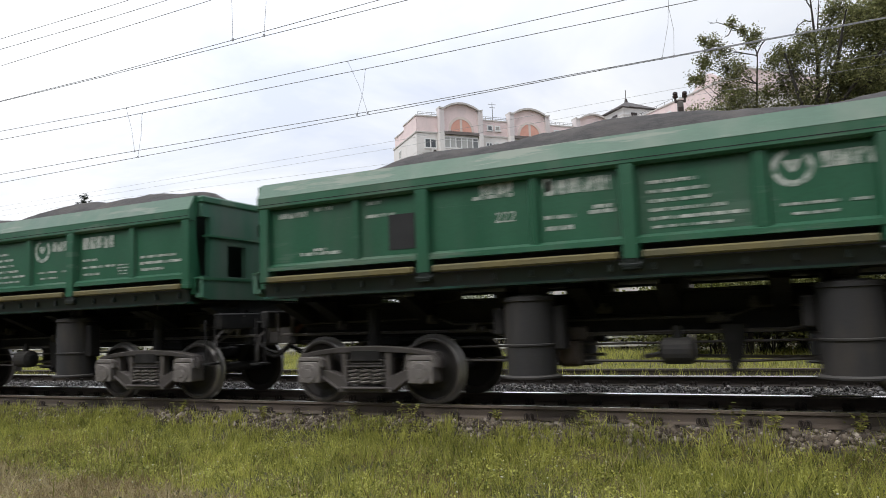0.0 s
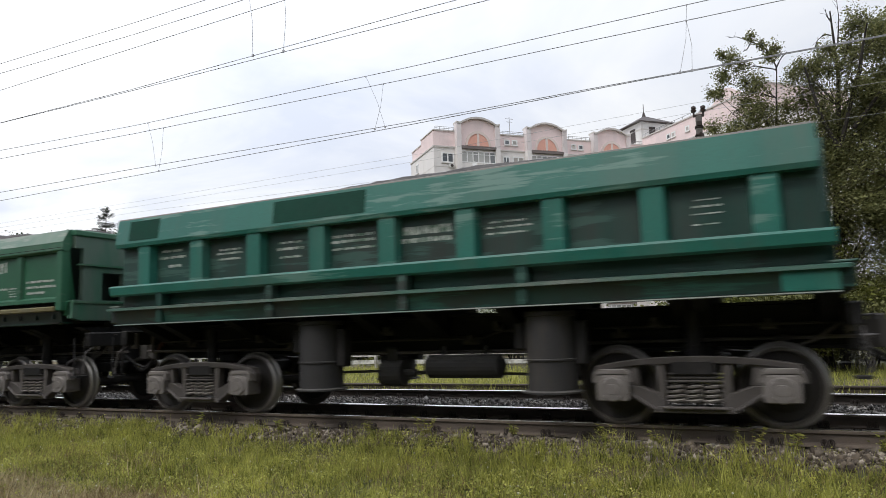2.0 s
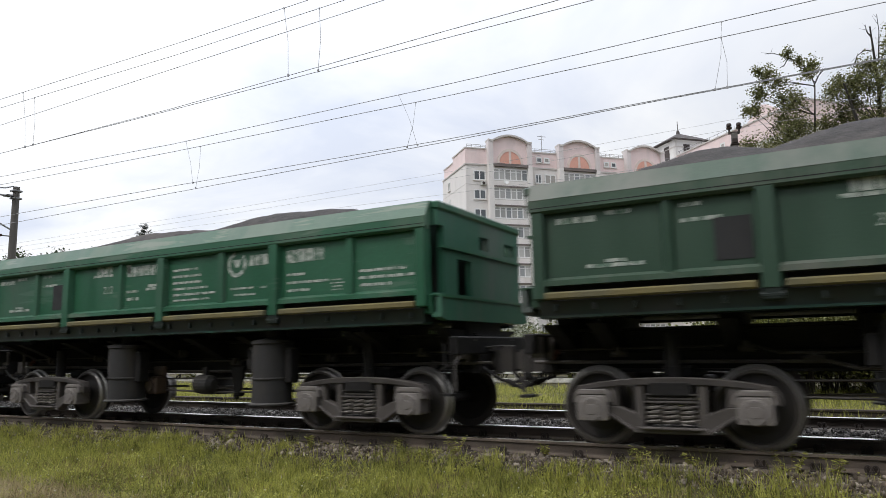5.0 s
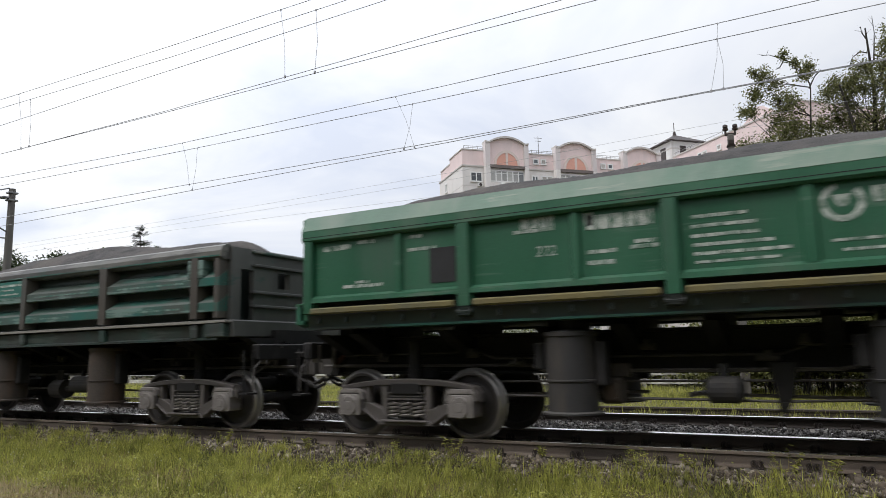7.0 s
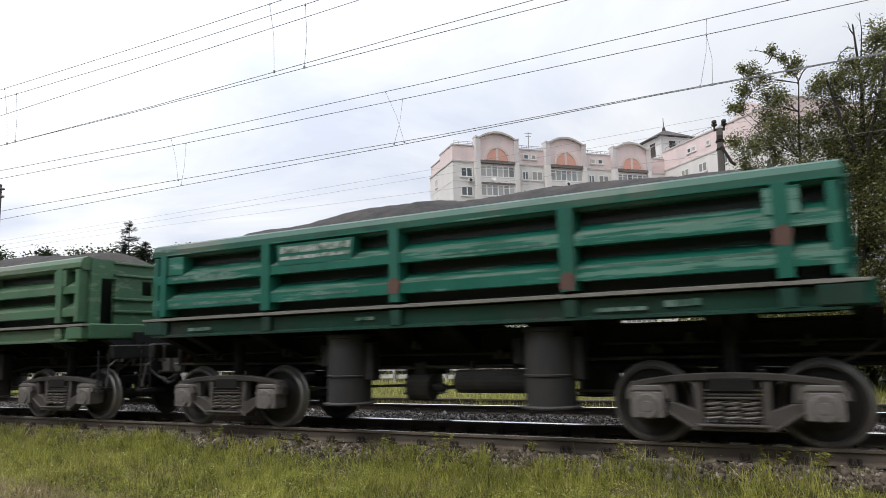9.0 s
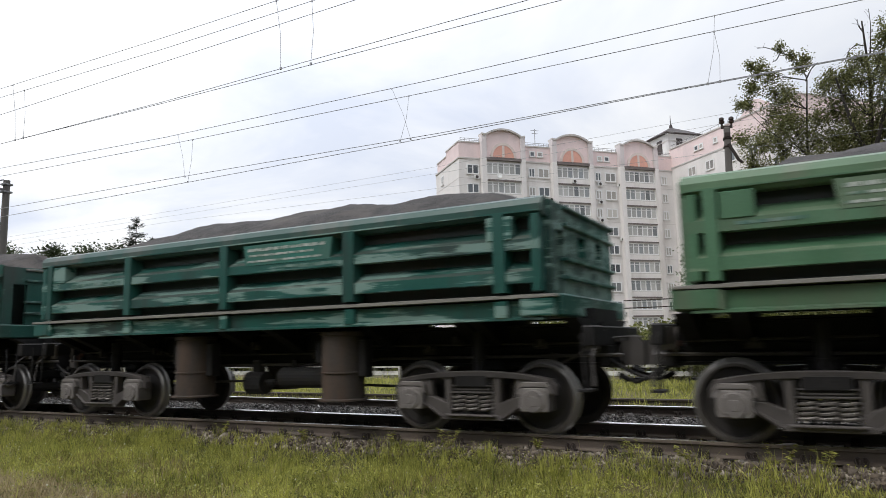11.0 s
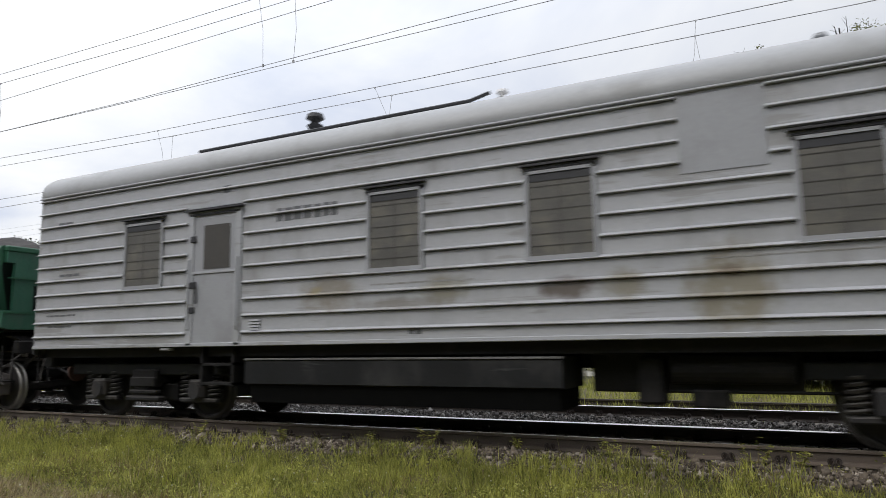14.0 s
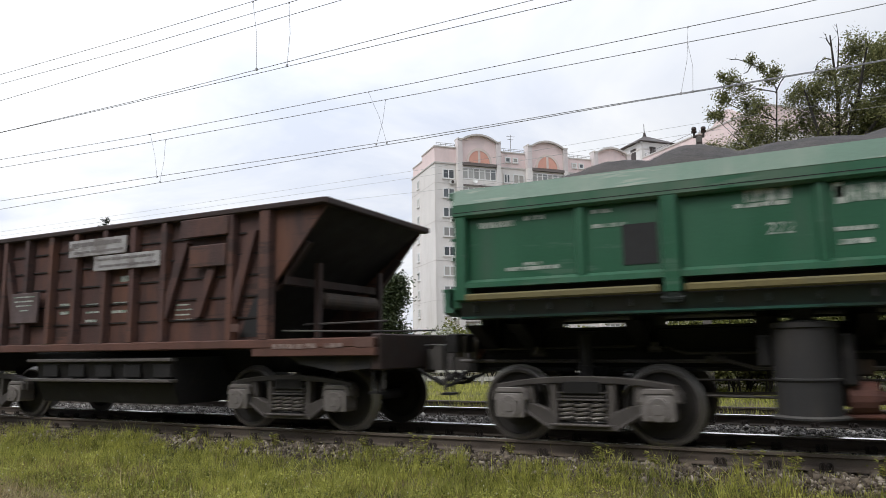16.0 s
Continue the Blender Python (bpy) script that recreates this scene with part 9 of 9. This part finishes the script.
M_HOPPER = mat("rust_brown_paint", (0.068, 0.033, 0.028), 0.7, spread=0.45, grain=2.5, fine=50, bump=0.3, streak=True, dirt=(0.135, 0.057, 0.034), dirt_amount=0.42, dirt_scale=2.2, scuff=(0.035, 0.020, 0.017), scuff_amount=0.5)
M_BOARD = mat("worn_white_board", (0.36, 0.35, 0.345), 0.7, spread=0.2, grain=5, fine=50, bump=0.1, dirt=(0.16, 0.14, 0.13), dirt_amount=0.4, dirt_scale=3, scuff=(0.10, 0.07, 0.06), scuff_amount=0.4)
M_MARK_DARK = mat("faded_dark_lettering", (0.16, 0.145, 0.14), 0.7, spread=0.3, grain=6)
M_HOPPER_BEAM = mat("orange_brown_paint", (0.115, 0.050, 0.036), 0.75, spread=0.3, grain=3, fine=50, bump=0.15, dirt=(0.07, 0.035, 0.027), dirt_amount=0.4, dirt_scale=1.5)
M_MARK_DUSTY = mat("dusty_white_lettering", (0.23, 0.17, 0.15), 0.8, spread=0.35, grain=9, fine=60, bump=0.05, dirt=(0.11, 0.055, 0.042), dirt_amount=0.5, dirt_scale=8)
M_HOPPER_DARK = mat("dark_brown_paint", (0.032, 0.0185, 0.016), 0.75, spread=0.25, grain=3, fine=50, bump=0.2, dirt=(0.06, 0.03, 0.022), dirt_amount=0.3)
M_HOPPER_LILAC = mat("faded_lilac_brown_paint", (0.105, 0.075, 0.075), 0.75, spread=0.25, grain=4, fine=50, bump=0.15, dirt=(0.06, 0.035, 0.03), dirt_amount=0.35)
# near-black brown of the sloped end sheets and the sheet seams
M_HOPPER_BLACK = mat("near_black_sheet", (0.013, 0.009, 0.008), 0.8, spread=0.3, grain=3, fine=50, bump=0.2)
M_HOPPER_LIGHT = mat("faded_red_brown_paint", (0.125, 0.066, 0.053), 0.75, spread=0.2, grain=3, fine=50, bump=0.15, dirt=(0.07, 0.04, 0.032), dirt_amount=0.4)

M_GREEN_END = paint("dusty_green_end", (0.036, 0.128, 0.080), (0.105, 0.140, 0.115), 0.5)
M_GREY_END = paint("grey_dusted_end", (0.105, 0.118, 0.110), (0.065, 0.088, 0.076), 0.35)
M_GRIMY_END = paint("grimy_teal_end", (0.022, 0.088, 0.070), (0.045, 0.055, 0.048), 0.5, scuff=(0.10, 0.19, 0.16), scuff_amount=0.45)
M_SOOT_END = paint("sooty_end_wall", (0.066, 0.066, 0.061), (0.105, 0.105, 0.096), 0.45, scuff=(0.03, 0.07, 0.058), scuff_amount=0.3)
M_BROWN_POST = paint("dust_brown_post", (0.070, 0.060, 0.050), (0.03, 0.05, 0.042), 0.3)
G_LABEL = "bright green side-tipping dump wagon with yellow rub bar, heaped with stone"
HUMPS = {0: [(-3.0, 1.0, 1.05), (-0.4, 2.6, 1.3), (3.5, 1.5, 0.75)], 1: [(-2.5, 2.0, 0.72), (0.9, 1.5, 1.12), (2.8, 1.6, 0.98)], 3: [(-2.8, 1.8, 0.75), (-0.2, 2.5, 1.0)], 6: [(-2.6, 2.0, 0.80), (0.8, 3.0, 0.95)], 5: [(-2.0, 2.0, 0.8), (1.5, 1.8, 1.0)], 13: [(-3.5, 0.7, 0.95), (-2.5, 0.6, 1.42), (-1.2, 1.0, 0.92), (0.1, 0.8, 1.13), (1.5, 1.0, 1.0), (3.1, 0.8, 1.17)]}
GREEN_AT = {0: -1.445, 1: -13.56, 3: -38.0, 5: -62.4, 6: -74.66, 13: -165.7}
for n, x in GREEN_AT.items():
    green_dump_car(x, 10 + n, M_GREEN, M_GREEN_RIM, G_LABEL, True, n == 13, HUMPS.get(n))
green_dump_car(-50.12, 14, M_GREEN_DULL, M_GREEN_DULL_RIM, "dust-dulled green side-tipping dump wagon heaped with stone", humps=[(-3.2, 1.0, 1.0), (-1.5, 1.3, 1.38), (2.4, 3.0, 0.78)], end_mat=M_GREY_END, chamfer_mat=M_GREEN_DULL_RIM)
teal_dump_car(-25.87, 12, M_TEAL, M_TEAL_PANEL, M_TEAL_PATCH, "teal side-tipping dump wagon with broad pilasters, loaded with stone")
RIB_BARS = [[([(-4.8, -3.4, 2.42, 2.46), (-2.2, -0.6, 2.42, 2.465), (0.2, 1.9, 2.425, 2.465), (2.6, 4.3, 2.42, 2.46)], -1.602), ([(-4.6, -3.0, 1.99, 2.03), (-2.0, -1.0, 1.99, 2.035), (0.3, 1.2, 1.99, 2.03), (2.6, 4.2, 1.99, 2.03)], -1.602), ([(-1.9, -1.0, 2.42, 2.47)], -1.602)],
            [([(-4.7, -3.2, 2.41, 2.47)], -1.602), ([(-4.7, -2.9, 1.98, 2.04)], -1.602), ([(-1.8, -0.9, 2.0, 2.05)], -1.602), ([(0.3, 2.0, 2.41, 2.45)], -1.602), ([(-4.95, -4.6, 2.90, 2.98)], -1.603), ([(2.5, 3.1, 1.56, 1.62), (3.3, 3.7, 1.58, 1.68), (-0.95, -0.65, 1.6, 1.66), (-4.3, -3.8, 1.56, 1.63)], -1.56)],
            [([(-4.6, -3.9, 2.42, 2.47)], -1.602)],
            [([(-4.2, -2.8, 2.40, 2.46)], -1.602), ([(1.0, 2.0, 2.41, 2.46)], -1.602)],
            # long bars on these rib faces also paint in white glints
            [([(-4.9, -4.4, 2.42, 2.47), (-4.3, -3.1, 2.41, 2.48), (0.5, 1.9, 2.43, 2.47)], -1.602), ([(-4.9, -3.0, 2.0, 2.04), (-2.3, -1.2, 1.99, 2.04), (0.2, 1.6, 2.0, 2.03)], -1.602), ([(-2.3, -0.6, 2.42, 2.50)], -1.602), ([(-4.7, -4.1, 2.90, 2.97)], -1.603)]]
RIB_LABEL = ["soot-covered ribbed dump wagon with faded green patches, loaded with stone", "teal-green ribbed dump wagon with pale lettering, loaded with stone", "light green ribbed dump wagon, scuffed, loaded with stone",
             "deep teal ribbed dump wagon with dusty rim, loaded with stone", "grimy teal ribbed dump wagon with stone-dusted rim"]
for k, x in enumerate((-86.9, -98.85, -111.1, -123.1, -135.1)):
    ribbed_dump_car(x, 30 + k, M_RIB[k], M_RIB_RIM[k], RIB_LABEL[k], RIB_BARS[k], sign=((-1.87, -0.29), (-2.35, -0.95), (-3.6, -2.5), (0.2, 1.9), (0.16, 1.70))[k], lower_mat=M_LOWER[k], dust_mat=M_RIB_DUST[k], cyl_mat=M_CYL_RUST if k in (0, 3) else None, end_mat=(M_SOOT_END, None, None, None, M_GRIMY_END)[k], post_mat=M_RIB_POST[k] or M_BROWN_POST, humps=(None, [(-1.3, 1.6, 0.7), (1.5, 1.5, 0.4)], [(-2.5, 1.5, 0.5), (0.4, 2.0, 0.7)], None, [(-2.5, 0.8, 0.55), (-0.6, 1.2, 0.85), (2.2, 2.2, 1.0)])[k])
refrigerator_car(-150.38)
hopper_car(-177.9)


# ---- what moves: the train rolls past at a steady pace, its wheels turning ----
def motions():
    for c, x in CARS:
        walk(c, [(t, pose(x + SPEED * t, TRACK_1, 0)) for t in range(0, 17, 2)])
    step = 2 / FPS
    for w, x, r, _ in WHEELSETS:
        turn = math.degrees(SPEED * step / 0.475)
        walk(w, [(i * step, pose(x, 0, r, 0, turn * i, 0)) for i in range(int(16 / step) + 1)])


motions()
